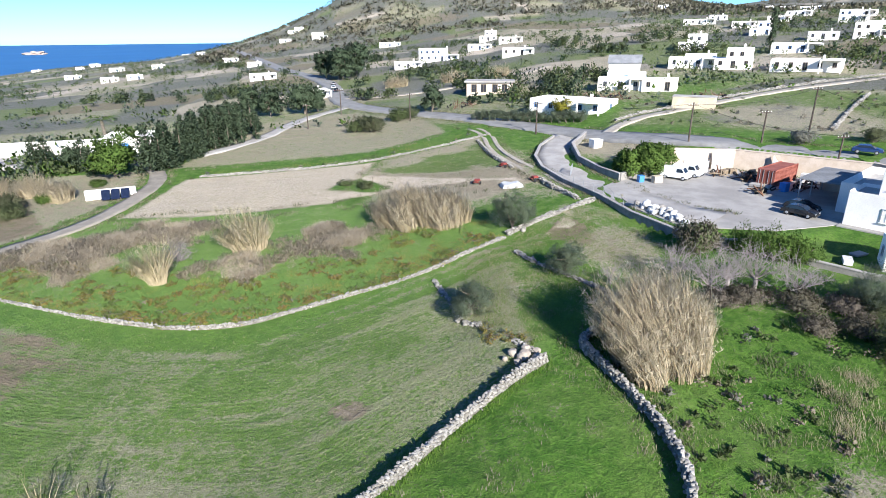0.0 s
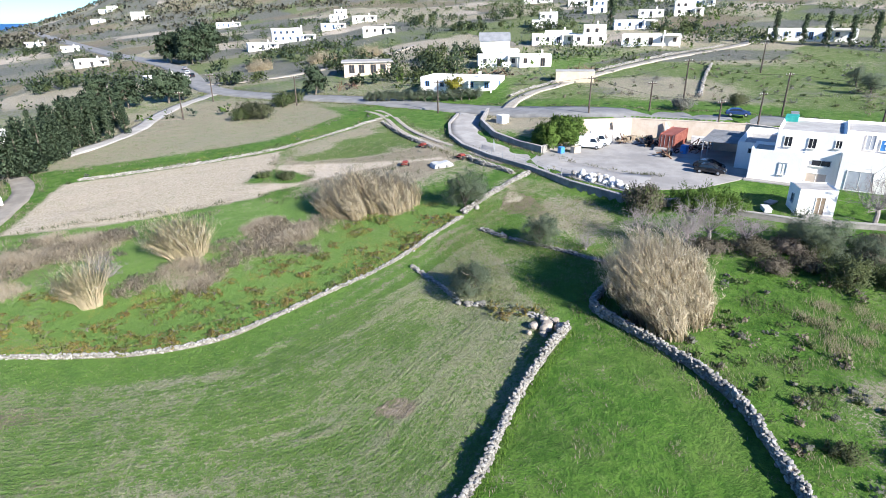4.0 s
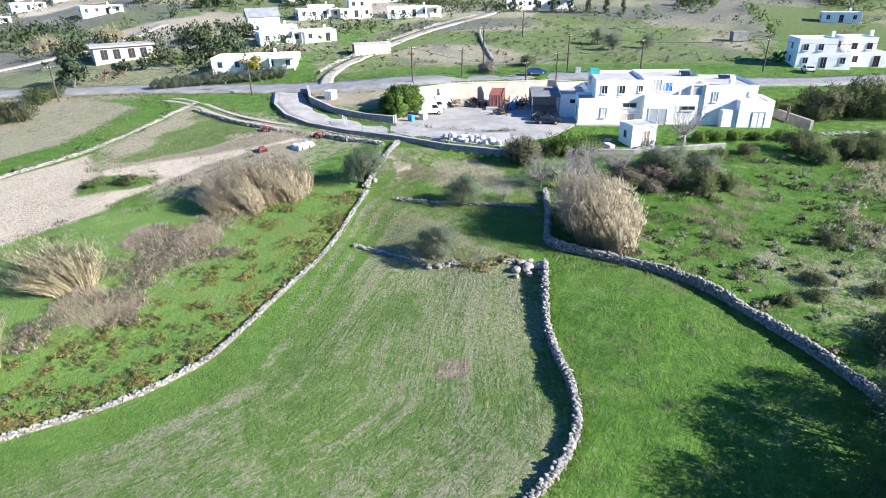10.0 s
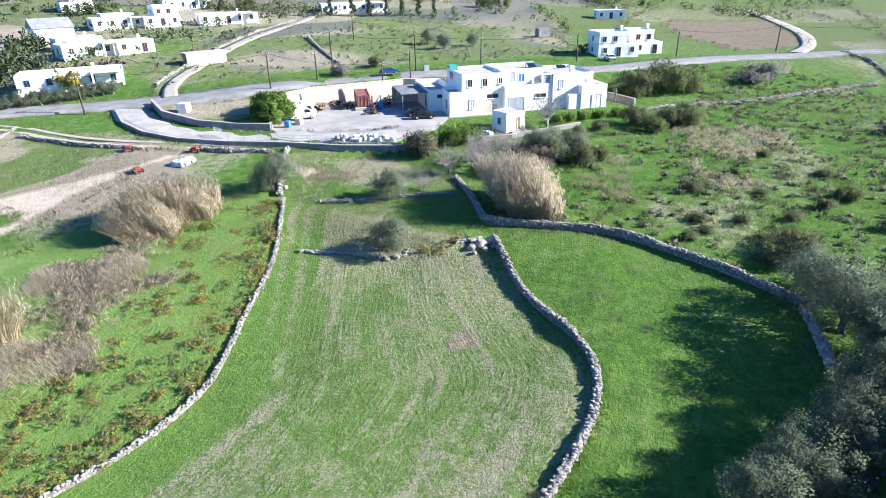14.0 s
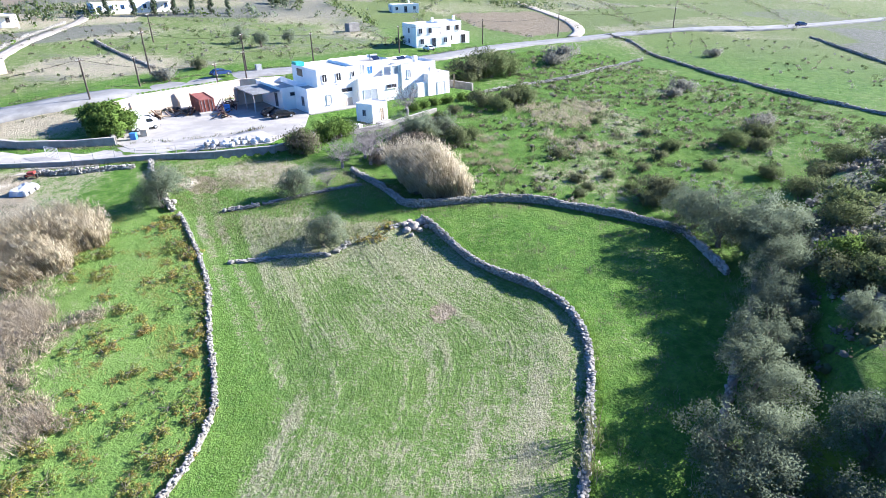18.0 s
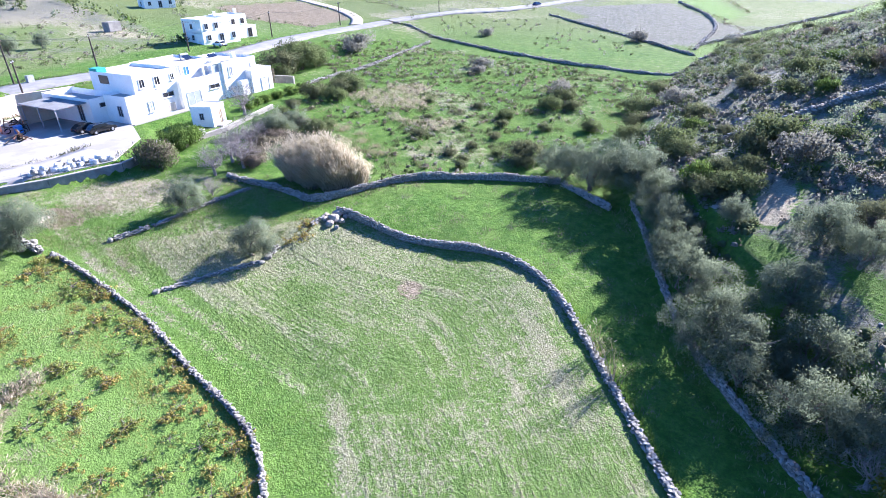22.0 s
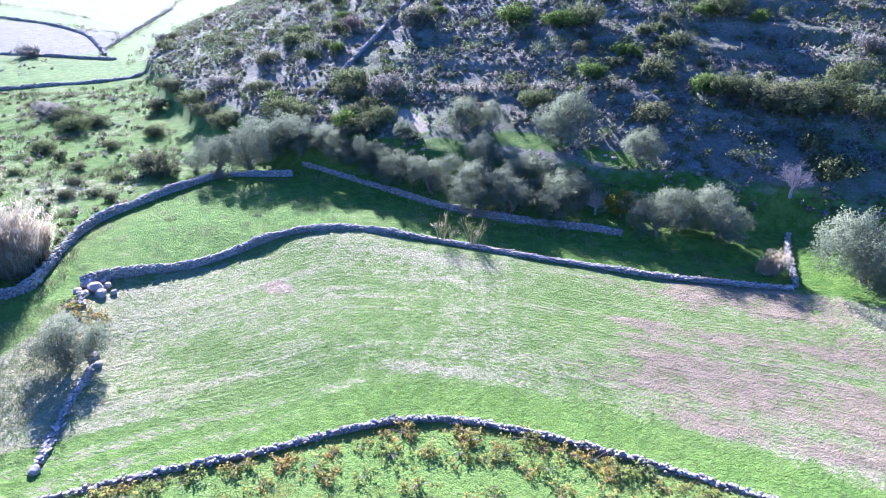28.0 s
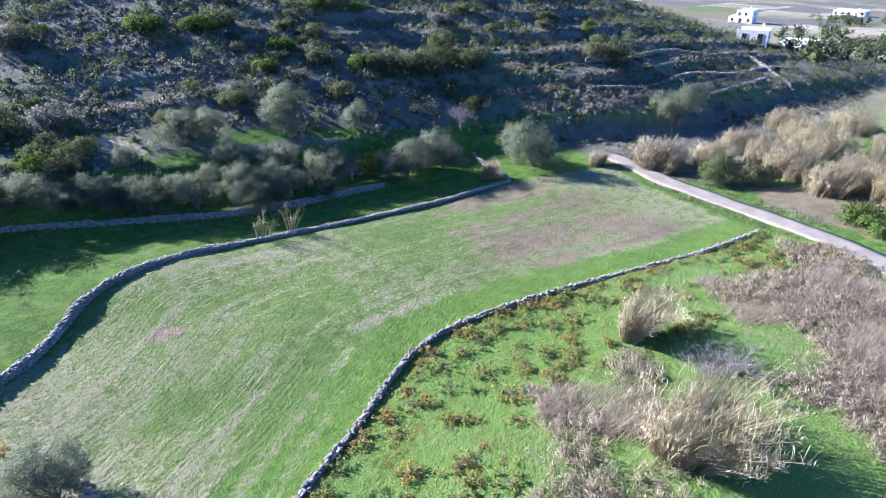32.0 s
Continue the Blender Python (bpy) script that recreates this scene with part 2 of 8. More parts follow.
GREYMETAL = worn("dull_grey_metal", (0.3, 0.31, 0.32), (0.4, 0.41, 0.42), 2.0, 0.5, 16.0, 0.2, metal=0.3)
CARWHITE = worn("white_car_paint", (0.78, 0.79, 0.78), (0.72, 0.73, 0.72), 1.0, 0.3, 20.0, 0.03, spec=0.5)
CARBLACK = worn("black_car_paint", (0.012, 0.013, 0.016), (0.02, 0.021, 0.025), 1.0, 0.2, 20.0, 0.03, spec=0.6)
CARBLUE = worn("blue_car_paint", (0.02, 0.045, 0.13), (0.03, 0.06, 0.16), 1.0, 0.25, 20.0, 0.03, spec=0.6)
CARGREY = worn("grey_car_paint", (0.25, 0.26, 0.27), (0.3, 0.31, 0.32), 1.0, 0.3, 20.0, 0.03, spec=0.6)
RUBBER = worn("tyre_rubber", (0.015, 0.015, 0.016), (0.03, 0.03, 0.03), 3.0, 0.9, 20.0, 0.2)
GLASS = worn("dark_car_glass", (0.015, 0.02, 0.025), (0.02, 0.025, 0.03), 1.0, 0.08, 20.0, 0.0, spec=0.7)
WOODPOLE = worn("creosoted_pole_wood", (0.06, 0.045, 0.035), (0.12, 0.095, 0.075), 1.5, 0.9, 20.0, 0.4)
PLANKWOOD = worn("weathered_wood", (0.2, 0.15, 0.1), (0.3, 0.24, 0.17), 1.5, 0.9, 20.0, 0.4)
BARK = worn("olive_bark", (0.13, 0.105, 0.08), (0.22, 0.19, 0.15), 2.5, 0.95, 16.0, 0.7)
TWIG = worn("bare_grey_twigs", (0.23, 0.2, 0.185), (0.33, 0.29, 0.27), 2.5, 0.95, 16.0, 0.4)
SACK = worn("white_sack_cloth", (0.66, 0.66, 0.65), (0.5, 0.49, 0.47), 2.0, 0.9, 14.0, 0.4)
ROCK = worn("tan_boulder", (0.28, 0.24, 0.2), (0.4, 0.35, 0.29), 1.2, 0.95, 9.0, 0.7)
TARP = worn("grey_tarpaulin", (0.3, 0.31, 0.32), (0.42, 0.43, 0.44), 1.0, 0.6, 9.0, 0.3)
SLATE = worn("grey_roof_sheet", (0.2, 0.205, 0.21), (0.27, 0.275, 0.28), 0.5, 0.6, 6.0, 0.2)
TEAL = worn("teal_paint", (0.03, 0.3, 0.26), (0.05, 0.36, 0.3), 2.0, 0.6, 14.0, 0.1)
SOLAR = worn("solar_collector_glass", (0.012, 0.018, 0.04), (0.018, 0.025, 0.05), 2.0, 0.15, 14.0, 0.0, spec=0.6)
POOL = worn("pool_water", (0.1, 0.42, 0.55), (0.13, 0.48, 0.6), 0.6, 0.08, 3.0, 0.05, spec=0.6)
SEA = worn("deep_blue_sea", (0.025, 0.105, 0.25), (0.035, 0.125, 0.28), 0.004, 0.45, 0.05, 0.1, spec=0.25)
ISLET = worn("bare_islet_rock", (0.36, 0.28, 0.23), (0.45, 0.36, 0.3), 0.02, 0.95, 0.1)
WIRE = worn("black_cable", (0.015, 0.015, 0.015), (0.025, 0.025, 0.025), 2.0, 0.6, 14.0, 0.0)
OLIVELEAF = leaf("olive_leaves", (0.17, 0.206, 0.134), (0.212, 0.254, 0.175), (0.165, 0.2, 0.13), 0.6)
PINELEAF = leaf("cypress_leaves", (0.05, 0.075, 0.04), (0.11, 0.145, 0.085), (0.045, 0.065, 0.04), 0.25)
GREENLEAF = leaf("bright_green_leaves", (0.07, 0.125, 0.025), (0.14, 0.21, 0.05), (0.06, 0.1, 0.025), 0.3)
LENTISK = leaf("dark_shrub_leaves", (0.085, 0.115, 0.045), (0.145, 0.185, 0.075), (0.13, 0.13, 0.08), 0.4, 0.7)
SAGELEAF = leaf("grey_sage_leaves", (0.2, 0.2, 0.165), (0.28, 0.278, 0.235), (0.19, 0.188, 0.155), 0.5, 0.5)
YELLOWLEAF = leaf("yellowing_leaves", (0.2, 0.2, 0.03), (0.36, 0.3, 0.05), (0.14, 0.16, 0.03), 0.35)
VINELEAF = leaf("rusty_vine_leaves", (0.34, 0.2, 0.06), (0.42, 0.36, 0.12), (0.2, 0.29, 0.075), 0.45, 1.0)
REEDSTALK = leaf("dry_reed_canes", (0.36, 0.29, 0.18), (0.54, 0.45, 0.3), (0.32, 0.26, 0.15), 0.15, 0.3)
REEDLEAF = leaf("dry_reed_leaves", (0.58, 0.5, 0.35), (0.78, 0.7, 0.54), (0.56, 0.48, 0.33), 0.5, 0.3)
REEDBED = leaf("weathered_reed_leaves", (0.4, 0.36, 0.24), (0.62, 0.56, 0.41), (0.38, 0.37, 0.22), 0.45, 0.5)
REEDGREEN = leaf("half_green_reed_leaves", (0.55, 0.51, 0.28), (0.8, 0.74, 0.5), (0.55, 0.5, 0.28), 0.5, 0.3)
REEDTIP = leaf("green_reed_leaves", (0.17, 0.2, 0.085), (0.34, 0.36, 0.18), (0.2, 0.22, 0.1), 0.45, 0.3)
DRYBRUSH = leaf("dry_brown_brush", (0.2, 0.17, 0.125), (0.33, 0.285, 0.215), (0.17, 0.15, 0.11), 0.3, 0.6)
BRAMBLE = leaf("brown_bramble", (0.13, 0.11, 0.085), (0.24, 0.205, 0.165), (0.1, 0.1, 0.06), 0.3, 0.6)
GRASSBLADE = leaf("grass_blades", (0.115, 0.225, 0.03), (0.2, 0.31, 0.065), (0.11, 0.2, 0.03), 0.5, 0.3)
STRAWBLADE = leaf("straw_blades", (0.3, 0.26, 0.165), (0.43, 0.38, 0.255), (0.26, 0.24, 0.135), 0.4, 0.3)
DRYGRASS = leaf("mauve_dry_grass", (0.34, 0.285, 0.205), (0.54, 0.47, 0.355), (0.32, 0.275, 0.195), 0.45, 0.2)

# ---- helpers of this scene ----
def part(name, data, material, parent, label=""):
    """Link a mesh (or a bmesh) as one part under a thing or a part."""
    me = data
    if isinstance(data, bmesh.types.BMesh):
        me = bpy.data.meshes.new(name)
        data.to_mesh(me)
        data.free()
    if material and not me.materials:
        me.materials.append(material)
    ob = new(name, me)
    ob.parent = parent
    return tagged(ob, label)


def thing(name, at, rz=0.0, label="", category="", group="", kind=""):
    ob = new(name)
    ob.empty_display_size = 0.2
    ob.matrix_basis = pose(*at, 0, 0, rz)
    return tagged(ob, label, category, group, kind)


def mesh(name, verts, faces, material=None, smooth=False, normals=None):
    me = bpy.data.meshes.new(name)
    verts = np.asarray(verts, float)
    me.from_pydata(verts.tolist() if verts.ndim == 2 else verts, [], faces if isinstance(faces, list) else faces.tolist())
    if material:
        me.materials.append(material)
    if smooth or normals is not None:
        me.shade_smooth()
    if normals is not None:
        me.normals_split_custom_set_from_vertices(normals)
    return me


def box(bm, x0, y0, z0, x1, y1, z1, bevel=0.0):
    """A box from corner to corner, added to bm."""
    m = Matrix.Translation(((x0 + x1) / 2, (y0 + y1) / 2, (z0 + z1) / 2)) @ Matrix.Diagonal((x1 - x0, y1 - y0, z1 - z0, 1))
    vs = bmesh.ops.create_cube(bm, size=1, matrix=m)["verts"]
    if bevel:
        es = list({e for v in vs for e in v.link_edges})
        bmesh.ops.bevel(bm, geom=es, offset=bevel, segments=2, affect="EDGES", profile=0.6)
    return bm


def boxes(*rows, bevel=0.0):
    bm = bmesh.new()
    for r in rows:
        box(bm, *r, bevel=bevel)
    return bm


def tube(bm, points, radii, sides=6):
    """A tapered tube through points, added to bm."""
    rings = []
    pts = [Vector(p) for p in points]
    for i, (p, r) in enumerate(zip(pts, radii)):
        d = (pts[min(i + 1, len(pts) - 1)] - pts[max(i - 1, 0)]).normalized()
        a = d.orthogonal().normalized()
        b = d.cross(a)
        rings.append([bm.verts.new(p + r * (math.cos(k * math.tau / sides) * a + math.sin(k * math.tau / sides) * b)) for k in range(sides)])
    for lo, hi in zip(rings, rings[1:]):
        for k in range(sides):
            bm.faces.new((lo[k], lo[(k + 1) % sides], hi[(k + 1) % sides], hi[k]))
    bm.faces.new(rings[-1])
    return bm


def along(pts, step):
    """Points every step metres along a polyline rounded at its corners, with the heading there."""
    p = np.array(pts, float)
    for _ in range(3):
        q = np.empty((2 * len(p) - 2, 2))
        q[0::2], q[1::2] = 0.75 * p[:-1] + 0.25 * p[1:], 0.25 * p[:-1] + 0.75 * p[1:]
        p = np.vstack([p[:1], q, p[-1:]])
    d = np.r_[0, np.cumsum(np.hypot(*np.diff(p, axis=0).T))]
    s = np.arange(0, d[-1], step)
    x, y = np.interp(s, d, p[:, 0]), np.interp(s, d, p[:, 1])
    a = np.arctan2(np.gradient(y), np.gradient(x))
    return s, x, y, a


# ---- the lie of the land ----
def sst(x, a, b):
    u = np.clip((np.asarray(x, float) - a) / (b - a), 0, 1)
    return u * u * (3 - 2 * u)


def over(v, k=8.0):
    """max(0, v) with a soft knee"""
    v = np.asarray(v, float)
    return k * np.logaddexp(0, v / k)


def hill_s(x, y):
    """metres behind the hill's foot"""
    a = (9.0 - 0.21 * x - y + 9 * sst(-x, 55, 75)) * 0.978
    b = -0.77 * (x - 8) - 0.63 * (y - 8)
    c = -0.987 * (x - 47) - 0.158 * (y + 33)
    k = 5.0
    return -k * np.logaddexp(np.logaddexp(-a / k, -b / k), -c / k)
YARD_EDGE = [(22.6, 70), (23, 60), (25.5, 53.8), (34, 51.8), (41, 53), (58, 31), (66, 42), (58, 62), (55.5, 69), (43.5, 79), (35, 81), (27, 75.5)]


def poly_dist(x, y, pts):
    """signed distance to a closed outline, negative inside"""
    best = np.full(np.shape(x), 1e9)
    odd = np.zeros(np.shape(x), bool)
    for (ax, ay), (bx, by) in zip(pts, pts[1:] + pts[:1]):
        ex, ey = bx - ax, by - ay
        t = np.clip(((x - ax) * ex + (y - ay) * ey) / (ex * ex + ey * ey), 0, 1)
        best = np.minimum(best, np.hypot(x - ax - t * ex, y - ay - t * ey))
        odd ^= ((ay > y) != (by > y)) & (x < ex * (y - ay) / (by - ay + 1e-12) + ax)
    return np.where(odd, -best, best)


def line_dist(x, y, pts):
    best = np.full(np.shape(x), 1e9)
    for (ax, ay), (bx, by) in zip(pts, pts[1:]):
        ex, ey = bx - ax, by - ay
        t = np.clip(((x - ax) * ex + (y - ay) * ey) / (ex * ex + ey * ey), 0, 1)
        best = np.minimum(best, np.hypot(x - ax - t * ex, y - ay - t * ey))
    return best


STRIP_EDGE = [(-42, 24.2), (-36, 20.9), (-33.5, 20.2), (-28.3, 18.7), (-22.5, 17.5), (-18.5, 16.4), (-14, 14.3), (-8.7, 11.4), (-5, 9.3), (-0.5, 7.1), (6, 5.5)]


def terraces(x, y, s):
    """What the walls hold up: the meadow over the field, the olive strip over the meadow, the steeper west of the hill."""
    field = np.interp(y, [20, 24, 27, 30, 35, 38, 41, 50, 56, 62], [0.6, 0.5, 0.15, 0.0, -0.1, -0.3, -0.5, -0.45, -0.2, 0.0])
    field = np.where(field > 0, field * (1 - 0.7 * sst(-x, 9, 26)), field)
    meadow = np.interp(y, [30, 45, 58], [0.55, 0.4, 0.0])
    east = sst(x, 1, 7)
    low = (field * (1 - east) + meadow * east) * (1 - sst(x, 13, 20)) * (1 - sst(-x, 60, 90)) * (1 - 0.7 * sst(s, 4, 12))
    xs, ys = np.array(STRIP_EDGE).T
    held = sst(np.interp(x, xs, ys) - y, -0.35, 0.45) * sst(x, -46, -40) * (1 - sst(x, -3, 5)) * (1 - 0.5 * sst(s, 5, 20))
    return low + 0.75 * held + 1.4 * sst(-x, 12, 40) * sst(s, 3, 15) * (1 - sst(-x, 85, 110))


def held_side(x, y):
    """Where the yard is held up by its wall instead of a bank."""
    return sst(33 - x, 0, 4) * sst(67 - y, 0, 4)


def height(x, y):
    x = np.asarray(x, float); y = np.asarray(y, float)
    z = 1.2 + 1.04 + 2.4 * np.tanh((x - 8) / 30) + 0.03 * over(x - 45) - 0.03 * over(-45 - x)
    ys = 5 + over(y - 5, 4)
    z = z + 0.05 * (ys - 31) - 0.03 * over(y - 130, 15) - 0.02 * over(y - 350, 40)
    u = 0.6 * x + 0.8 * y
    z = z + 0.05 * (over(u - 130, 15) - over(u - 420, 40)) - 0.029 * over(0.6 * y - 0.8 * x - 150, 20)
    z = z + 108 * np.exp(-((x - 58) ** 2 + (y - 770) ** 2) / 185 ** 2)
    z = z + 42 * np.exp(-((x - 950) / 520) ** 2 - ((y - 1150) / 330) ** 2)
    v = (x - 42) * 0.78 + (y - 54) * 0.63
    z = z + 1.6 * sst(x, 25, 42) * sst(v, 5, 18)
    s = hill_s(x, y)
    hs = 2.2 * sst(s, 0, 3.5) + 0.37 * over(s, 1.5) - 0.25 * over(s - 130, 15)
    z = z + hs * (1 - sst(-x, 90, 190)) + terraces(x, y, s)
    d = poly_dist(x, y, YARD_EDGE)
    return z + (5.7 - z) * sst(-d, -1.8 + 1.35 * held_side(x, y), 0.0)


def hz(x, y):
    return float(height(x, y))

# lines of the plan
WALL_VINES = [(-49.2, 53.6), (-45, 52.7), (-41, 51.5), (-34, 48.6), (-28, 46.4), (-21.2, 44.4), (-16.3, 44.4), (-12.6, 46), (-8.6, 48), (-3, 50.2), (3, 54), (8.7, 58)]
WALL_INNER = [(-44.5, 28.7), (-39.8, 28.1), (-34, 27.1), (-27.5, 25.4), (-20.9, 23.8), (-15.9, 22.6), (-9.7, 21.5), (-5.2, 22.2), (-2.4, 24.3), (0, 27.4), (2.2, 29.8), (4.8, 31.9), (8.2, 34.4)]
WALL_OUTER = [(20.2, 43.3), (16.3, 40), (12.6, 37.4), (10.6, 36), (11.4, 33.4), (12.8, 28.2), (13.2, 23.8), (12.3, 20.6), (11, 16.9), (9.8, 13.6), (7.6, 10.1)]
WALL_STRIP = [p for p in STRIP_EDGE[::-1] if -34 < p[0] < 0]
WALL_CORNER = [(-44.9, 28.4), (-46.8, 22.4), (-48.4, 19.2)]
WALL_HILL = [(1.0, -3.0), (-0.9, -6.8), (-3, -13.5), (-5.7, -20.6), (-9, -30)]
WALL_EAST = [(125, -5), (115, -8.5), (90, -14), (70, -19.5), (59, -24), (46, -31), (38, -38)]
WALL_EAST_2 = [(124, -58), (114, -57), (78, -53.5), (54.5, -51)]
ROAD_MAIN = [(-170, 560), (-107, 405), (-68, 297), (-47, 253), (-33, 216), (-27, 185), (-21.6, 164), (-14.5, 153), (-4, 141), (8.6, 127.8), (17, 115.5), (25.8, 104.5), (32, 95.5), (37.5, 89), (44.6, 82.8), (52, 76.8), (59, 71), (66.5, 61), (73, 49.5), (80.8, 40), (88, 34), (98.6, 26.1), (107.8, 16.4), (119.8, -0.4), (128, -14), (137.5, -46), (158, -93), (173, -136), (200, -220)]
LANE = [(27, 104), (23, 98), (20, 90), (19.6, 82), (21.2, 75), (23.5, 68), (26.5, 60), (31, 55.5)]
TRACK_WEST = [(-60.6, 31.5), (-59.4, 35), (-56.7, 42.5), (-53.7, 52), (-49.5, 62), (-45.6, 66.6), (-42.4, 73), (-41.5, 81), (-41.5, 90), (-46, 99), (-54, 106)]
TRACK_FARM = [(8, 118), (11.9, 110), (11.6, 97), (13.5, 88), (15.3, 83), (17, 76.5), (18.6, 71)]
TRACK_FIELD = [(16, 59), (11.7, 56.5), (6.5, 54), (0.8, 50.5), (-5, 46.9), (-9.3, 44.3), (-13, 42.6), (-19, 41.4), (-27, 43), (-34, 45.6)]
MAUVE_WEST = [(-36.6, 54.8), (-39.8, 55.6), (-47.5, 58.9), (-45.3, 65), (-36, 71.5), (-27.8, 70), (-25.5, 65.5), (-30, 62), (-33.5, 57)]
MAUVE_MID = [(-17.9, 54.8), (-22.7, 53.9), (-24.9, 54.8), (-24.1, 56.9), (-18.1, 59.7), (-14, 66), (-6, 68), (-4, 62), (-9, 57), (-14.2, 54.9)]
FIELD_TILLED = [(-40.2, 73), (-27, 72.5), (-12.3, 74.9), (-10.4, 78.2), (-8.5, 95), (-37.5, 91)]


def spaced(lo, hi, step, reach, grow=1.05):
    mid = np.arange(lo, hi + step / 2, step)
    out, d, s = [], 0.0, step
    while d < reach:
        s *= grow
        d += s
        out.append(d)
    out = np.array(out)
    return np.r_[lo - out[::-1], mid, hi + out]


def soft_noise(x, y, size, seed):
    """Smooth value noise over the plan, 0 to 1."""
    r = np.random.default_rng(seed)
    t = r.random((257, 257))
    u, v = np.asarray(x) / size + 1000.5, np.asarray(y) / size + 1000.5
    i, j = np.floor(u).astype(int), np.floor(v).astype(int)
    fu, fv = u - i, v - j
    fu, fv = fu * fu * (3 - 2 * fu), fv * fv * (3 - 2 * fv)
    g = lambda a, b: t[a % 257, b % 257]
    return (g(i, j) * (1 - fu) + g(i + 1, j) * fu) * (1 - fv) + (g(i, j + 1) * (1 - fu) + g(i + 1, j + 1) * fu) * fv


def fade(d, w=1.0):
    """1 inside an outline, 0 outside"""
    return 1 - sst(d, -w, w)


def ground_sheet():
    gx, gy = spaced(-74, 62, 0.5, 5200), spaced(-44, 108, 0.5, 5200)
    X, Y = np.meshgrid(gx, gy)
    x, y = X.ravel(), Y.ravel()
    n1, n2, n3 = soft_noise(x, y, 6, 1), soft_noise(x, y, 2.2, 2), soft_noise(x, y, 18, 3)
    wob = (n1 - 0.5) * 2.0 + (n2 - 0.5)
    z = height(x, y) + (n1 - 0.5) * 0.25 + (n2 - 0.5) * 0.08
    s = hill_s(x, y)
    # terraces on the hill, stronger to the west
    west = 0.35 + 0.65 * sst(-x, 35, 55)
    ph = s / 6.5 + 0.25 * np.sin(x * 0.06)
    fr = ph - np.floor(ph)
    step_up = (sst(fr, 0.78, 1.0) - fr) * 6.5 * 0.2
    z = z + step_up * west * sst(s, 6, 12) * (1 - sst(s, 120, 180)) * (1 - sst(-x, 115, 160))
    yard = poly_dist(x, y, YARD_EDGE)
    z = z + (5.66 - z) * sst(-yard, -1.8 + 1.35 * held_side(x, y), 0.0)
    me = bpy.data.meshes.new("ground")
    nx, ny = len(gx), len(gy)
    k = (np.arange(ny - 1)[:, None] * nx + np.arange(nx - 1)[None, :]).ravel()
    quads = np.stack([k, k + 1, k + nx + 1, k + nx], 1).astype(np.int32)
    me.vertices.add(len(x)), me.loops.add(4 * len(quads)), me.polygons.add(len(quads))
    me.vertices.foreach_set("co", np.stack([x, y, z], 1).ravel().astype(np.float32))
    me.loops.foreach_set("vertex_index", quads.ravel())
    me.polygons.foreach_set("loop_start", np.arange(0, 4 * len(quads), 4, dtype=np.int32))
    me.update()
    me.shade_smooth()
    dv, di, do = line_dist(x, y, WALL_VINES), line_dist(x, y, WALL_INNER), line_dist(x, y, WALL_OUTER)
    main = fade(poly_dist(x, y, WALL_VINES + [(7, 40), (8, 35)] + WALL_INNER[::-1] + [(-57, 34)]), 0.6)
    vines = fade(poly_dist(x, y, WALL_VINES + [(9, 62), (2, 70), (-12, 74), (-41, 72), (-50, 60)]), 0.8)
    nook = fade(poly_dist(x, y, [(3, 42), (8, 35.5), (11, 36.5), (20, 43.5), (24, 50), (22, 62), (17, 67), (8.5, 58), (2, 52)]), 0.6)
    tilled = fade(poly_dist(x + wob * 0.4, y + wob * 0.4, FIELD_TILLED), 0.5)
    pad = fade(poly_dist(x + wob, y + wob, [(-8, 78), (6, 71), (16, 78), (14, 90), (-8, 94)]), 1.2)
    hill = sst(s + wob, 0, 5) * (1 - sst(-x, 130, 210))
    east = fade(poly_dist(x, y, WALL_OUTER[3:] + [(20, -6), (38, -36), (70, -19), (115, -8), (96, 33), (72, 26), (58, 31), (41, 44), (24, 46)]), 1.5)
    near = 1 - sst(np.hypot(x - 5, y - 45), 90, 150)
    soil, dry, scrub, far, furrow, pale = (np.zeros_like(x) for _ in range(6))
    rows = 28 * dv / (dv + di + 0.01)
    # open country: parcels of different use
    cell = np.floor((x + 0.35 * y) / 46 + 0.4 * np.sin(y / 70)) * 7.13 + np.floor((y - 0.3 * x) / 33 + 0.5 * np.sin(x / 60)) * 3.77
    pick = np.modf(np.abs(np.sin(cell * 12.9898) * 43758.5))[0]
    away = 1 - near
    dry += away * np.where(pick < 0.16, 0.36, np.where(pick < 0.55, 0.6, 0.78)) + 0.22 * near
    soil += away * np.where((pick > 0.3) & (pick < 0.46), 0.62, 0.12)
    scrub += away * np.where(pick > 0.7, 0.55, 0.36) + 0.4 * sst(n3, 0.45, 0.75) * away
    wild = sst(-x, 56, 62) * near * (1 - sst(y, 40, 60))
    scrub, dry = scrub + 0.75 * wild, dry + 0.3 * wild
    north = sst(y + wob * 3, 118, 126) * (1 - sst(x, 45, 62)) * near
    dry, scrub = dry + 0.3 * north, scrub + 0.3 * north * (0.5 + n1)
    far += np.maximum(away, 0.8 * north)
    pale += away * np.where((pick > 0.46) & (pick < 0.68), 0.5, 0.16) * (0.6 + 0.8 * n3) * (1 - sst(x, 50, 80) * (1 - sst(y, 60, 90)))
    up = sst(z, 30, 70) * sst(y, 200, 400)
    scrub, dry, soil = np.maximum(scrub, 0.85 * up), np.maximum(dry, 0.75 * up), soil * (1 - 0.8 * up)
    court = fade(poly_dist(x + wob, y + wob, [(-9, 72), (5, 68), (19, 70), (16, 92), (8, 106), (-8, 97)]), 2.0)
    dry, soil = dry + 0.3 * court, soil + 0.22 * court
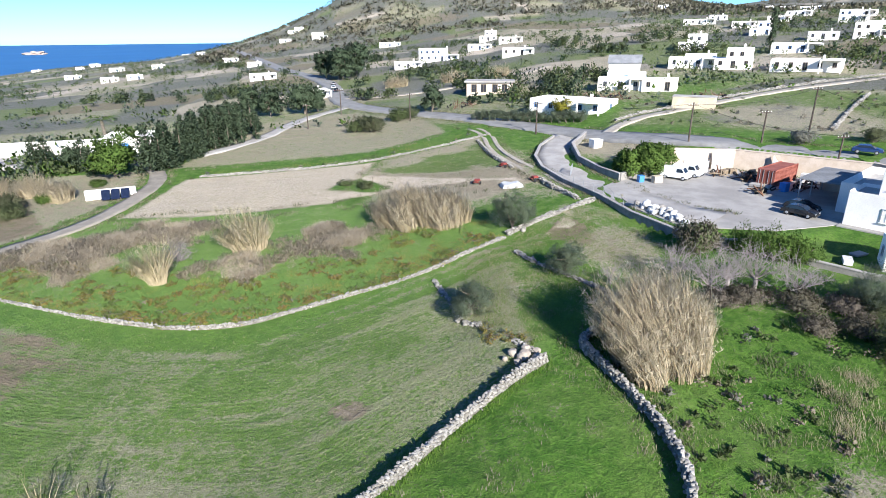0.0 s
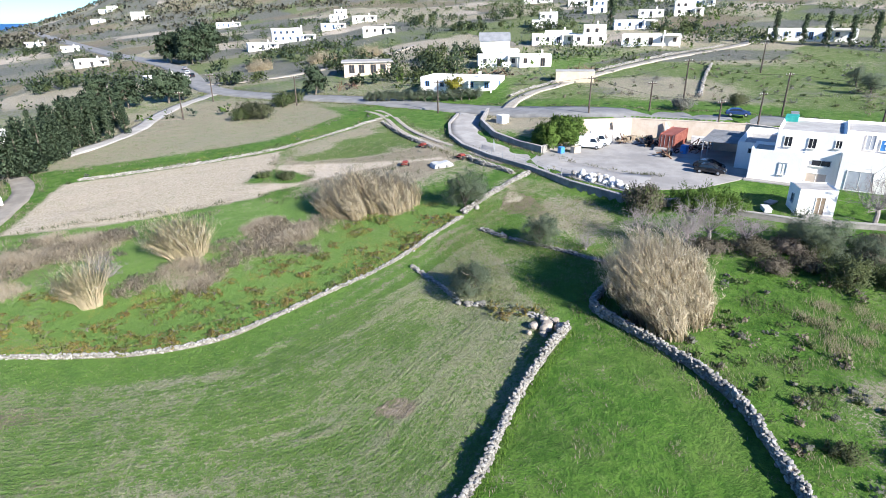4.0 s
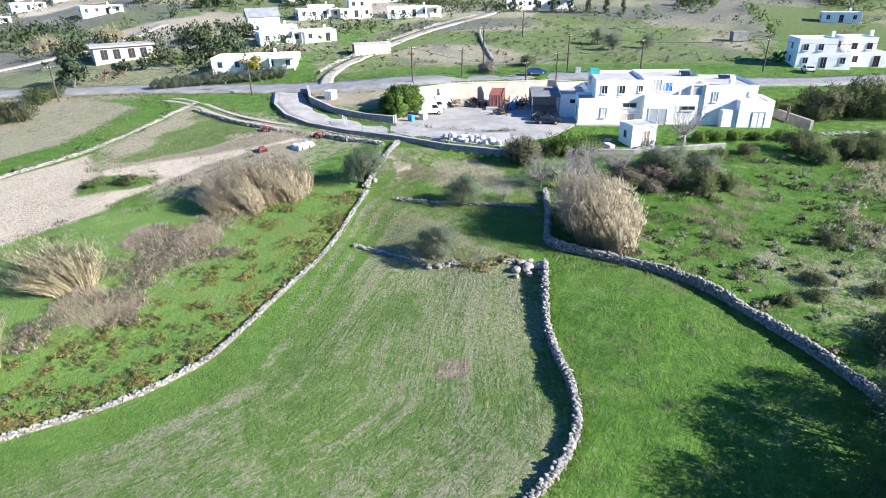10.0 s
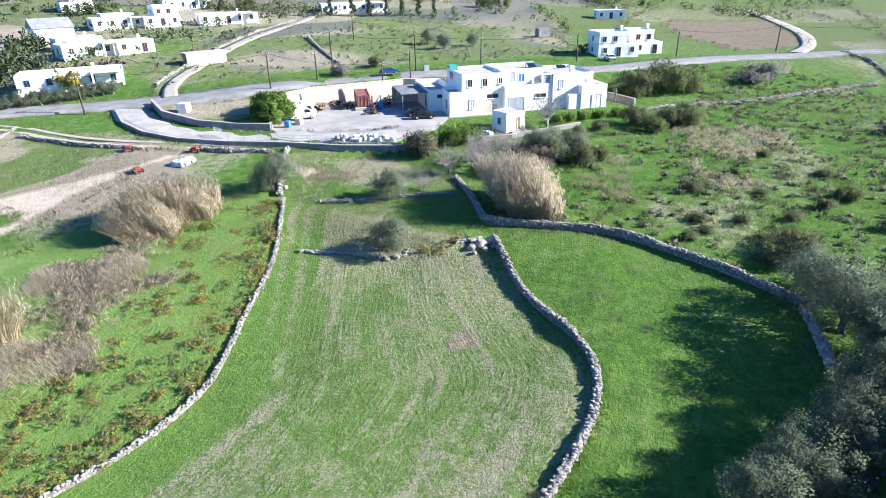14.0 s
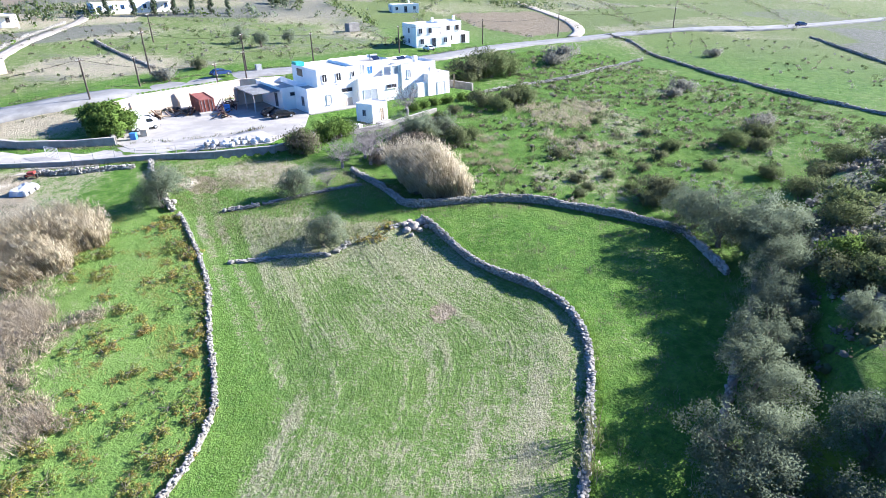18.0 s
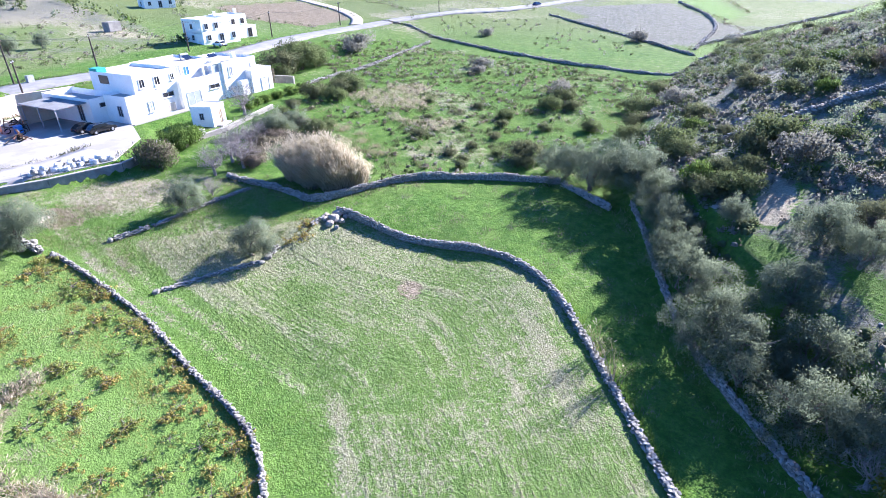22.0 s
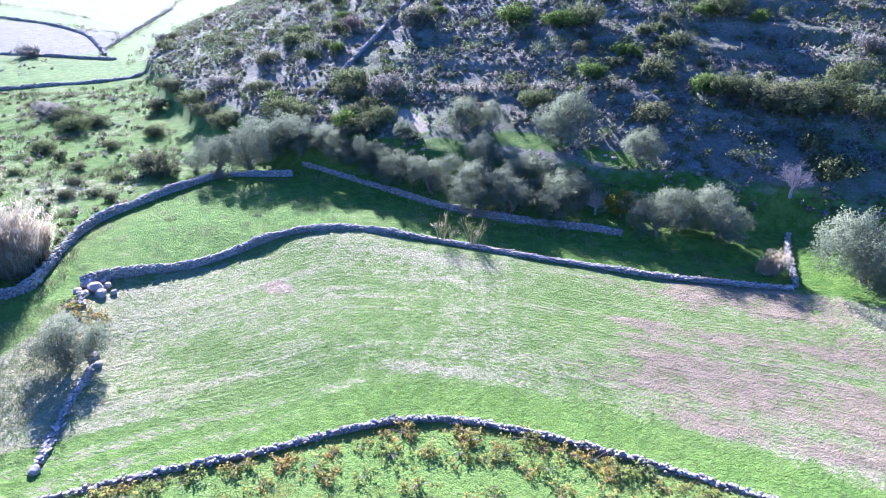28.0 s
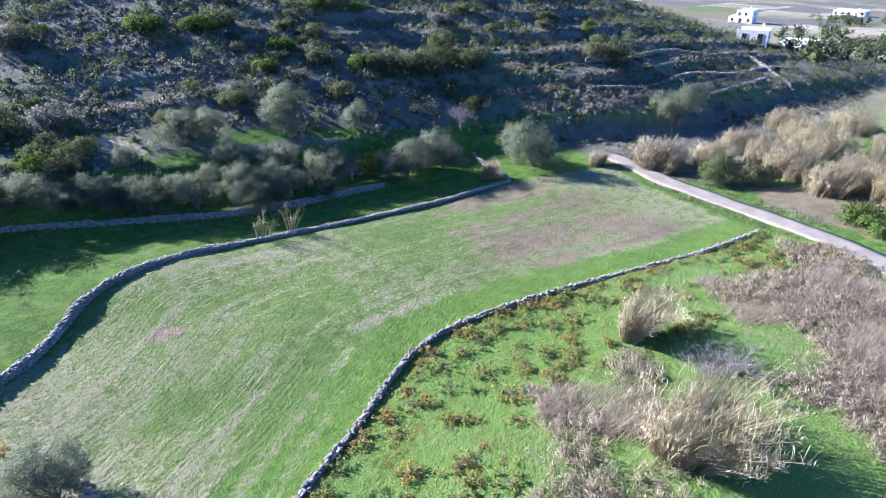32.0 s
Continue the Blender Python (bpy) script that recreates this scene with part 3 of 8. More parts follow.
    # main field: furrowed, thin winter growth, drier to the west and along the tracks
    dry += main * (0.12 + 0.24 * (1 - sst(np.hypot((x + 3) / 8, (y - 33.5) / 5) + 0.3 * wob, 0.4, 1.3)) + 0.17 * sst(x, -14, 4) * sst(n1, 0.2, 0.7) + 0.3 * (n1 - 0.35) + 0.16 * (n3 - 0.5) + 0.2 * sst(-x, 22, 44) + 0.14 * sst(x, -2, 5) * sst(y, 33, 42) + 0.1 * (1 - sst(di, 1, 6)))
    lands = sst(soft_noise(rows, x / 9, 1.7, 44) + 0.5 * (n1 - 0.5), 0.3, 0.62)
    soil += main * (0.1 + 0.8 * sst(-x + 3 * wob, 23, 33) * (1 - sst(-x + 2 * wob, 45, 52)) * (0.3 + 0.42 * lands + 0.5 * (n2 - 0.45)) - 0.3 * (1 - sst(dv, 1.0, 4.5)))
    furrow += main * sst(dv, 2.0, 5.0) * (0.5 + 0.8 * soft_noise(x, y, 11, 8))
    for px, py, pr in ((-5.4, 31.7, 1.35), (-25.3, 43.9, 0.95), (-20.4, 36.4, 0.8)):
        spot = 1 - sst(np.hypot(x - px, (y - py) * 1.2) + wob * 0.35, pr * 0.45, pr * 1.25)
        pale, soil = np.maximum(pale, 0.42 * spot), np.maximum(soil, 0.75 * spot)
    for px, py in ((-14, 27), (-8, 25.5)):
        pale += 0.2 * main * (1 - sst(np.abs(di - 3.2 - wob * 0.4), 0.2, 0.8)) * (1 - sst(np.hypot(x - px, y - py), 4, 8))
    for k, (r0, wide) in enumerate(((6.2, 0.9), (8.6, 0.8), (11.2, 0.7), (15.5, 0.6), (20.5, 0.7), (24.4, 1.1))):
        line = main * (1 - sst(np.abs(rows - r0 + 0.5 * wob), 0.2, wide)) * sst(soft_noise(x, y, 8, 120 + k), 0.42, 0.62) * (1 - sst(-x, 16, 26))
        dry, soil = dry + 0.32 * line, soil + 0.2 * line
    verge = np.maximum(main * (1 - sst(dv + 0.5 * wob, 2.6, 4.2)), 1 - sst(line_dist(x, y, TRACK_FIELD[:6]) + 0.5 * wob, 1.6, 3.0))
    dry, soil, pale = dry * (1 - 0.85 * verge), soil * (1 - verge), pale * (1 - verge)
    ruts = np.abs(line_dist(x, y, TRACK_FIELD) - 0.75)
    rut = 1 - sst(ruts, 0.25, 0.75)
    rut = rut * (0.75 + 0.4 * soft_noise(x, y, 3.5, 74)) * (1 - sst(-x + wob, 9, 17))
    soil, pale, dry = soil + 0.42 * rut, pale + 0.25 * rut, dry + 0.4 * rut
    lead = 1 - sst(line_dist(x + 0.4 * wob, y + 0.4 * wob, [(16.6, 64), (15.6, 60.5), (13.6, 57.4)]), 0.5, 1.6)
    soil, pale = soil + 0.3 * lead, pale + 0.6 * lead * sst(n2, 0.1, 0.6)
    soil += 0.6 * nook * (1 - sst(np.hypot((x - 15.5) / 2.2, (y - 57.5) / 4.5), 0.6, 1.3))
    dry += nook * (0.08 + 0.42 * (1 - sst(np.hypot((x - 18.5) / 4.6, (y - 53) / 6.5), 0.6, 1.2)) + 0.2 * sst(n1, 0.35, 0.7) - 0.35 * (1 - sst(np.hypot(x - 11, y - 39.5), 3, 7)))
    # vines gone wild: green by the wall, dry brush in the middle
    band = sst(dv + wob * 1.5, 7, 12)
    mauve = np.maximum(fade(poly_dist(x + wob, y + wob, MAUVE_WEST), 1.2), fade(poly_dist(x + wob, y + wob, MAUVE_MID), 1.0))
    dry += vines * (0.04 + 0.2 * sst(n1 + 0.5 * n2, 0.6, 1.0) + 0.08 * band * sst(n1 + 0.15, 0.3, 0.7) + 0.1 * mauve * n2)
    dry = dry * (1 - 0.45 * vines)
    soil += vines * mauve * (0.2 + 0.4 * n2)
    scrub += vines * band * 0.14 * sst(n3, 0.25, 0.6)
    soil, dry, pale = soil + tilled * 0.28 + pad * 0.3, dry + tilled * 0.62 + pad * 0.5, pale + tilled * 0.62 + pad * 0.4
    bright = fade(poly_dist(x + wob * 0.5, y + wob * 0.5, [(-13, 75.5), (0, 79), (10, 79), (14, 76.5), (13, 79.5), (2, 83), (-9, 88)]), 1.0)
    pale = np.maximum(pale, bright * 0.75)
    rows = np.where((tilled > 0.5) | (y > 98), (y - 0.06 * x) * 0.9, rows)
    furrow += 0.6 * fade(poly_dist(x, y, [(-43, 98), (-10, 102.5), (5, 114), (0, 132), (-18, 148), (-38, 140)]), 1.5)
    furrow += tilled * 0.3
    # strip behind the tilled field is green, then pale again
    strip = fade(poly_dist(x, y, [(-37, 92), (-8, 96), (6, 104), (10, 114), (2, 112), (-12, 101), (-36, 96.5)]), 0.8)
    lawn = fade(poly_dist(x, y, [(34, 51), (42, 54), (58, 33), (50, 36), (36, 43.5), (33, 47)]), 0.6)
    plot = fade(poly_dist(x, y, [(24.5, 74), (22.5, 90), (28, 99), (36, 88), (33, 80)]), 0.8)
    beyond = fade(poly_dist(x, y, [(-43, 98), (-10, 102.5), (5, 114), (0, 132), (-18, 148), (-38, 140)]), 1.5)
    fallow = fade(poly_dist(x, y, [(-8, 94), (-7, 88), (6, 85), (12, 86), (12.4, 95), (10, 108), (6, 103)]), 1.0)
    for m in (strip, lawn):
        dry, soil, scrub = dry * (1 - m) + 0.08 * m, soil * (1 - m), scrub * (1 - m)
    dry = dry * (1 - plot) + plot * (0.35 + 0.5 * sst(x + y, 108, 118))
    dry = np.maximum(dry, 0.75 * beyond), 
    dry = dry[0] * (1 - fallow) + fallow * (0.2 + 0.5 * sst(n1 + 0.4 * n2, 0.45, 1.0))
    soil, pale, far = soil * (1 - fallow), pale * (1 - 0.6 * fallow), np.maximum(far, 0.55 * fallow)
    wedge = fade(poly_dist(x + 0.5 * wob, y + 0.5 * wob, [(-13.6, 81.6), (-7.6, 78.4), (-5.4, 79.4), (-7.4, 82.6), (-9.6, 85.6), (-12.2, 84.4)]), 0.9)
    dry, soil, pale = dry * (1 - wedge) + 0.12 * wedge, soil * (1 - wedge), pale * (1 - wedge)
    soil = np.maximum(soil * (1 - beyond), 0.42 * beyond)
    pale = np.maximum(pale, 0.42 * beyond)
    waste = fade(poly_dist(x + wob, y + wob, [(-44.5, 82), (-46, 97), (-78, 97), (-74, 64), (-52, 62), (-48, 68), (-45, 76)]), 1.5)
    dry, soil, pale = np.maximum(dry, 0.7 * waste), np.maximum(soil, 0.4 * waste), pale * (1 - waste) + 0.25 * waste * n1
    # meadow to the east: green with dry tussocky belts
    belt = 1 - sst(np.abs((x - 38) * 0.35 + (y - 14) * 0.9 + wob * 2), 5, 11)
    dry += east * (-0.06 + 0.16 * belt * sst(n1, 0.25, 0.7) + 0.2 * sst(n1, 0.6, 0.85))
    scrub += east * 0.26 * belt * sst(n2, 0.45, 0.8)
    # fields across the road
    over_road = fade(poly_dist(x, y, [(33, 103), (60, 84), (98, 46), (128, 66), (120, 112), (88, 136), (62, 128), (40, 116)]), 2)
    stripe = sst(np.sin((x * 0.72 + y * 0.7) * 0.22 + n3 * 2), -0.2, 0.7)
    dry = dry * (1 - over_road) + over_road * (0.34 + 0.36 * sst(n3 + 0.2 * stripe, 0.3, 0.8) + 0.16 * (n1 - 0.5))
    far = np.maximum(far, 0.75 * over_road)
    soil, scrub = soil * (1 - over_road) + 0.2 * over_road * stripe, scrub * (1 - over_road) + over_road * (0.12 + 0.36 * sst(n1, 0.4, 0.85))
    heathland = fade(poly_dist(x, y, [(62, 128), (88, 136), (112, 116), (104, 108), (84, 118)]), 2)
    scrub += heathland * 0.5
    eastfar = sst(x, 112, 128) * (1 - sst(y, 55, 80))
    dry = dry * (1 - eastfar) + eastfar * (0.16 + 0.3 * (pick > 0.62) + 0.2 * (n3 - 0.5))
    soil, pale = soil * (1 - eastfar), pale * (1 - eastfar)
    scrub = scrub * (1 - eastfar) + eastfar * (0.12 + 0.25 * (pick > 0.8) + 0.2 * sst(n1, 0.6, 0.9))
    plough = fade(poly_dist(x, y, [(120, 16), (137, -1), (188, 8), (170, 39), (138, 30)]), 1.0)
    soil, dry, scrub = soil * (1 - plough) + plough * 0.85, dry * (1 - plough), scrub * (1 - plough)
    south_e = sst(-y, 40, 55) * sst(x, 42, 56)
    dry, soil, pale, scrub = dry * (1 - south_e) + south_e * (0.24 + 0.3 * n3 * n1), soil * (1 - south_e), pale * (1 - south_e), scrub * (1 - south_e) + south_e * (0.2 + 0.3 * (pick > 0.7))
    green_e = fade(poly_dist(x, y, [(117, -12), (92, -18), (66, -27), (50, -48), (80, -50), (118, -54), (134, -20)]), 2)
    green_f = fade(poly_dist(x, y, [(52, -50), (58, -70), (62, -108), (68, -175), (100, -175), (76, -108), (69, -78), (63, -60)]), 4)
    green_g = fade(poly_dist(x, y, [(96, -109), (160, -150), (130, -113), (87, -92)]), 3)
    grey_f = fade(poly_dist(x, y, [(88, -60), (60, -56), (68, -80), (86, -90), (130, -112), (140, -70)]), 3)
    dry, scrub, pale = dry * (1 - grey_f), scrub * (1 - grey_f) + 0.7 * grey_f, pale * (1 - grey_f)
    grey_e = fade(poly_dist(x, y, [(66, -54), (112, -58), (116, -74), (74, -72)]), 2)
    pale = pale * (1 - np.maximum(np.maximum(green_e, green_f), green_g))
    for m in (green_e, green_f, green_g):
        dry, soil, scrub = dry * (1 - m) + m * (0.06 + 0.14 * n1 * n3), soil * (1 - m), scrub * (1 - m) + 0.15 * m * sst(n2, 0.6, 0.9)
        far = far * (1 - m) if m is not green_e else far
    dry = dry * (1 - grey_e)
    scrub = scrub * (1 - grey_e) + grey_e * 0.7
    # hill: heath and bare ground between the shrubs, glades of grass
    scrub = np.maximum(scrub * (1 - hill), hill * (0.62 + 0.2 * (n3 - 0.5)))
    pale = pale * (1 - hill)
    soil = np.where(hill > 0.5, 0.12 + 0.16 * sst(fr, 0.55, 0.8) * west, soil)
    dry = np.where(hill > 0.5, 0.35, dry)
    for px, py, ra, rb, tilt in ((-25.9, 7.8, 4.8, 1.5, 0.35), (-33.8, 11.2, 4.2, 1.1, 0.3), (-47.5, 25, 4, 4, 0), (-4, 14, 9, 6, 0.6), (-10.5, 8.3, 7.5, 1.7, 0.39), (-16.5, 8.4, 3.0, 1.8, 0.3)):
        c, t = math.cos(-tilt), math.sin(-tilt)
        ux, uy = (x - px) * c - (y - py) * -t, (x - px) * -t + (y - py) * c
        m = 1 - sst(np.hypot(ux / ra, uy / rb) + wob * 0.25, 0.4, 1.3)
        scrub, dry, soil = scrub * (1 - m), dry * (1 - m) + 0.08 * m, soil * (1 - m)
    m = 1 - sst(line_dist(x, y, [(-8.6, -0.6), (-11.2, 1.4), (-13.6, 4.6)]) + wob * 0.3, 0.8, 2.1)
    dry, scrub = np.maximum(dry, m * 0.9), scrub * (1 - 0.8 * m)
    m = fade(poly_dist(x, y, WALL_STRIP + [(-44, 24)] + WALL_INNER[:6] + [(-9, 20), (-2, 22), (10, 30), (12, 20), (7, 9)]), 0.8) * (1 - main)
    dry, soil, scrub = dry * (1 - m) + m * (0.1 + 0.16 * sst(n1, 0.5, 0.8)), soil * (1 - m), scrub * (1 - m)
    orchard = fade(poly_dist(x, y, [(-62, 47), (-56, 52), (-52, 64), (-47, 70), (-58, 84), (-72, 66)]), 1.5)
    soil, dry = np.maximum(soil, orchard * 0.7), np.maximum(dry, 0.5 * orchard)
    for key, v in (("soil", soil), ("dry", dry), ("scrub", scrub), ("rows", rows), ("furrow", furrow), ("far", far), ("along", x), ("pale", pale), ("fresh", np.clip(vines + 0.5 * main + 0.5 * nook + green_f + green_g, 0, 1))):
        a = me.attributes.new(key, "FLOAT", "POINT")
        a.data.foreach_set("value", v.astype(np.float32))
    me.materials.append(GROUND)
    return tagged(new("ground", me), "rolling fields of green grass, dry straw and bare soil", "ground", kind="structure")


ground_sheet()


def ribbon(name, pts, width, material, lift, step, label, category, crown=0.0, edge=0.3):
    """A road or track laid on the land, with a little thickness at its edges."""
    s, x, y, a = along(pts, step)
    off = np.array([-0.5, -0.5, -0.25, 0.0, 0.25, 0.5, 0.5]) * width
    drop = np.array([-edge, 0, crown * 0.7, crown, crown * 0.7, 0, -edge])
    wob = 1 + 0.05 * np.sin(s * 0.9) + 0.04 * np.sin(s * 2.3 + 1)
    vx = x[:, None] - np.sin(a)[:, None] * off * wob[:, None]
    vy = y[:, None] + np.cos(a)[:, None] * off * wob[:, None]
    vz = height(vx, vy)
    vz = 0.5 * vz + 0.5 * vz.mean(1, keepdims=True) + lift + drop
    k = (np.arange(len(s) - 1)[:, None] * 7 + np.arange(6)[None, :]).ravel()
    me = mesh(name, np.stack([vx, vy, vz], 2).reshape(-1, 3), np.stack([k + 7, k + 8, k + 1, k], 1), material, True)
    return tagged(new(name, me), label, category, kind="structure")


ribbon("road", ROAD_MAIN, 6.0, ASPHALT, 0.22, 1.5, "grey two-lane asphalt road winding through the fields", "road", 0.05, 0.5)
ribbon("road_lane", LANE, 5.0, CONCRETE, 0.12, 1.0, "pale concrete lane leading down to the yard", "road", 0.0, 0.3)
ribbon("track_concrete", TRACK_WEST, 2.6, TRACK, 0.12, 1.0, "narrow pale concrete track along the fields", "road", 0.0, 0.3)
for i, side in enumerate((-0.8, 0.8)):
    s, x, y, a = along(TRACK_FARM, 2.0)
    ribbon("wheel_track", [(px - math.sin(pa) * side, py + math.cos(pa) * side) for px, py, pa in zip(x, y, a)], 0.75, DIRT, 0.06, 1.0, "worn pale wheel rut of the farm track", "track", 0.0, 0.12)
ribbon("track_dirt", [(31.5, 99), (35, 103), (45, 107.5), (55, 113), (68, 119), (82, 124), (106, 128), (120, 134)], 2.4, DIRT, 0.15, 2.0, "pale dirt track climbing past the fields", "track", 0.0, 0.2)
ribbon("track_far", [(-26, 176), (-10, 172), (10, 176), (40, 190)], 3.0, DIRT, 0.2, 3.0, "pale dirt track between far fields", "track", 0.0, 0.2)
ribbon("track_bus", [(-20, 158), (-30, 140), (-33, 118), (-42, 106)], 3.0, CONCRETE, 0.15, 2.0, "pale track leading to the villa", "track", 0.0, 0.2)
ribbon("track_east", [(121, 4), (134, 0), (160, 0), (190, 6), (220, 14)], 3.4, DIRT, 0.2, 2.5, "dirt road branching off uphill", "track", 0.0, 0.2)


def yard_floor():
    bm = bmesh.new()
    vs = [bm.verts.new((px, py, 5.66)) for px, py in [(22.9, 70), (23.3, 60.2), (25.7, 54.2), (34, 52.2), (40.8, 53.5), (50, 57.5), (55, 68.5), (43.3, 78.5), (35, 80.6), (27.3, 75.2)]]
    f = bm.faces.new(vs)
    up = bmesh.ops.extrude_face_region(bm, geom=[f])["geom"]
    bmesh.ops.translate(bm, verts=[v for v in up if isinstance(v, bmesh.types.BMVert)], vec=(0, 0, 0.07))
    me = bpy.data.meshes.new("yard")
    bm.to_mesh(me)
    bm.free()
    me.materials.append(YARD)
    tagged(new("yard_pavement", me), "pale worn concrete yard in front of the white house", "yard", kind="structure")


yard_floor()

sea = mesh("water", [(-5000, 500, -17), (5000, 500, -17), (5000, 5000, -17), (-5000, 5000, -17)], [(0, 1, 2, 3)], SEA)
tagged(new("water", sea), "deep blue open sea beyond the coast", "sea", kind="structure")

# ---- dry-stone walls ----
def stone_shapes():
    out = []
    for k in range(8):
        bm = bmesh.new()
        bmesh.ops.create_icosphere(bm, subdivisions=1, radius=0.5)
        v = np.array([p.co[:] for p in bm.verts])
        f = np.array([[q.index for q in p.verts] for p in bm.faces])
        bm.free()
        v = np.clip(v * (1.25 + 0.35 * rng.random(v.shape)), -0.5, 0.5) + rng.normal(size=v.shape) * 0.035
        out.append((v, f))
    return out


STONES = stone_shapes()
STONE_MESHES = [mesh("stone", v, f, STONE) for v, f in STONES]


def stone_wall(name, pts, width, tall, label, near=None, size=0.34, lift=0.0, group="dry-stone walls", fall=None):
    """A core of rubble faced and topped with single stones; those in the stretch `near` are parts of their own."""
    s, x, y, a = along(pts, 0.5)
    t = thing(name, (x[0], y[0], hz(x[0], y[0])), 0, label, "stone wall", group)
    o = np.array(t.location)
    hh = tall * (0.55 + 0.4 * soft_noise(s, s * 0 + 3, 2.4, 7) + 0.42 * soft_noise(s, s * 0 + 9, 0.7, 17))
    if fall:
        hh = hh * (1 - (1 - fall[2]) * sst(-x, fall[0], fall[1]))
    z = height(x, y) + lift
    nx, ny = -np.sin(a), np.cos(a)
    ring = []
    for off, up in ((-0.5, -0.3), (-0.38, 0.8), (0.38, 0.8), (0.5, -0.3)):
        ring.append(np.stack([x + nx * off * width * 0.8, y + ny * off * width * 0.8, z + np.where(up < 0, up, up * hh)], 1) - o)
    v = np.stack(ring, 1).reshape(-1, 3)
    k = (np.arange(len(s) - 1) * 4)[:, None]
    f = [tuple(int(c) for c in row) for j in range(3) for row in np.hstack([k + j, k + j + 1, k + j + 5, k + j + 4])]
    f += [(0, 1, 2, 3), tuple(4 * (len(s) - 1) + j for j in (3, 2, 1, 0))]
    part("core", mesh("core", v, f, RUBBLE), RUBBLE, t)
    courses = max(2, int(round(tall / (size * 0.72))))
    V, F, n, singles = [], [], 0, 0
    span = s[-1]
    for c in range(courses + 1):
        sides = (-1, 1) if c < courses else (-0.5, 0.5)
        for side in sides:
            q = rng.random() * size
            while q < span:
                w = size * (0.5 + 1.1 * rng.random())
                if c == courses and rng.random() < 0.3:
                    q += w
                    continue
                px, py, pa = np.interp(q, s, x), np.interp(q, s, y), np.interp(q, s, np.unwrap(a))
                top = np.interp(q, s, hh)
                hgt = top / (courses + 0.4)
                off = side * (width * 0.5 - 0.08) + rng.normal() * 0.07
                cz = float(np.interp(q, s, z)) + (c + 0.5) * hgt
                sc = (w * 1.02, width * (0.45 if c < courses else 0.55), hgt * (0.85 + 0.6 * rng.random()))
                m = Matrix.Translation((px - math.sin(pa) * off, py + math.cos(pa) * off, cz)) @ Euler((rng.normal() * 0.25, rng.normal() * 0.25, pa + rng.normal() * 0.35)).to_matrix().to_4x4() @ Matrix.Diagonal((*sc, 1))
                kind = int(rng.integers(8))
                if near and near[0] < px < near[1] and near[2] < py < near[3] and singles < 300:
                    ob = new("stone", STONE_MESHES[kind])
                    ob.parent = t
                    ob.matrix_basis = Matrix.Translation(-t.location) @ m
                    singles += 1
                else:
                    sv, sf = STONES[kind]
                    mm = np.array(m)
                    V.append(sv @ mm[:3, :3].T + mm[:3, 3] - o)
                    F.append(sf + n)
                    n += len(sv)
                q += w * 1.0
    if V:
        tagged(part("stones", mesh("stones", np.concatenate(V), np.concatenate(F), STONE_JOINED), STONE_JOINED, t), kind="stuff")
    return t


def joined_stone():
    n = Nodes("field_stone_joined")
    big, fine = n.noise(2.5), n.noise(22.0, 3.0, 0.7)
    col = n.mix(n.island(), (0.18, 0.17, 0.15), (0.39, 0.37, 0.335))
    col = n.mix(n.math("MULTIPLY", n.step(big, 0.4, 0.7), 0.4), col, (0.28, 0.25, 0.2))
    col = n.mix(n.math("MULTIPLY", n.step(fine, 0.45, 0.7), 0.35), col, (0.2, 0.19, 0.17))
    n.bump(fine, 0.6, 0.02)
    return n.done(col, 0.95)


STONE_JOINED = joined_stone()
stone_wall("stone_wall", WALL_INNER, 0.38, 0.58, "waist-high dry-stone wall curving round the ploughed field", (-5, -0.2, 20, 28), 0.17, fall=(4, 20, 0.55))
stone_wall("stone_wall", WALL_OUTER, 0.4, 0.66, "dry-stone wall between the two green meadows", (11.8, 13.6, 24, 29), 0.175)
stone_wall("stone_wall", WALL_VINES, 0.3, 0.27, "low crumbling dry-stone wall beside the vineyard", (-16, -11, 44, 49), 0.165)
stone_wall("stone_wall", [(8.7, 58.6), (13.1, 62.0), (18.4, 65.6), (20.6, 66.6)], 0.45, 0.5, "low dry-stone wall along the field track", None, 0.26)
stone_wall("stone_wall", WALL_STRIP, 0.36, 0.5, "overgrown dry-stone retaining wall below the olive row", None, 0.19)
stone_wall("stone_wall", [(7.2, 10.2), (4.0, 9.4), (0.0, 9.0)], 0.5, 0.6, "short tumbled dry-stone wall under the trees", None, 0.28)
stone_wall("stone_wall", WALL_CORNER, 0.34, 0.5, "pale dry-stone wall climbing from the field corner", None, 0.2)
stone_wall("stone_wall", WALL_HILL, 0.45, 0.4, "pale dry-stone wall running up the hillside", None, 0.34)
for pts in ([(3.0, 41.4), (4.4, 40.1)], [(6.3, 37.1), (7.4, 35.3)]):
    stone_wall("stone_wall", pts, 0.42, 0.3, "tumbled stub of stone wall at the head of the field", None, 0.28)
stone_wall("stone_wall", [(0.8, 49.5), (1.4, 47.6), (2.1, 44.8), (2.6, 42.2)], 0.36, 0.22, "tumbled stub of stone wall by the track", None, 0.27)
stone_wall("stone_wall", [(9.0, 53.2), (10.4, 50.2)], 0.4, 0.3, "short low stone wall beside an olive tree", None, 0.28)
stone_wall("stone_wall", [(10.4, 50.2), (13.4, 45.7), (16.4, 41)], 0.36, 0.2, "low grassy stone terrace edge", None, 0.26)
stone_wall("stone_wall", WALL_EAST, 0.5, 0.4, "dark dry-stone wall between far green fields", None, 0.5)
stone_wall("stone_wall", WALL_EAST_2, 0.5, 0.4, "dark dry-stone wall between far green fields", None, 0.5)
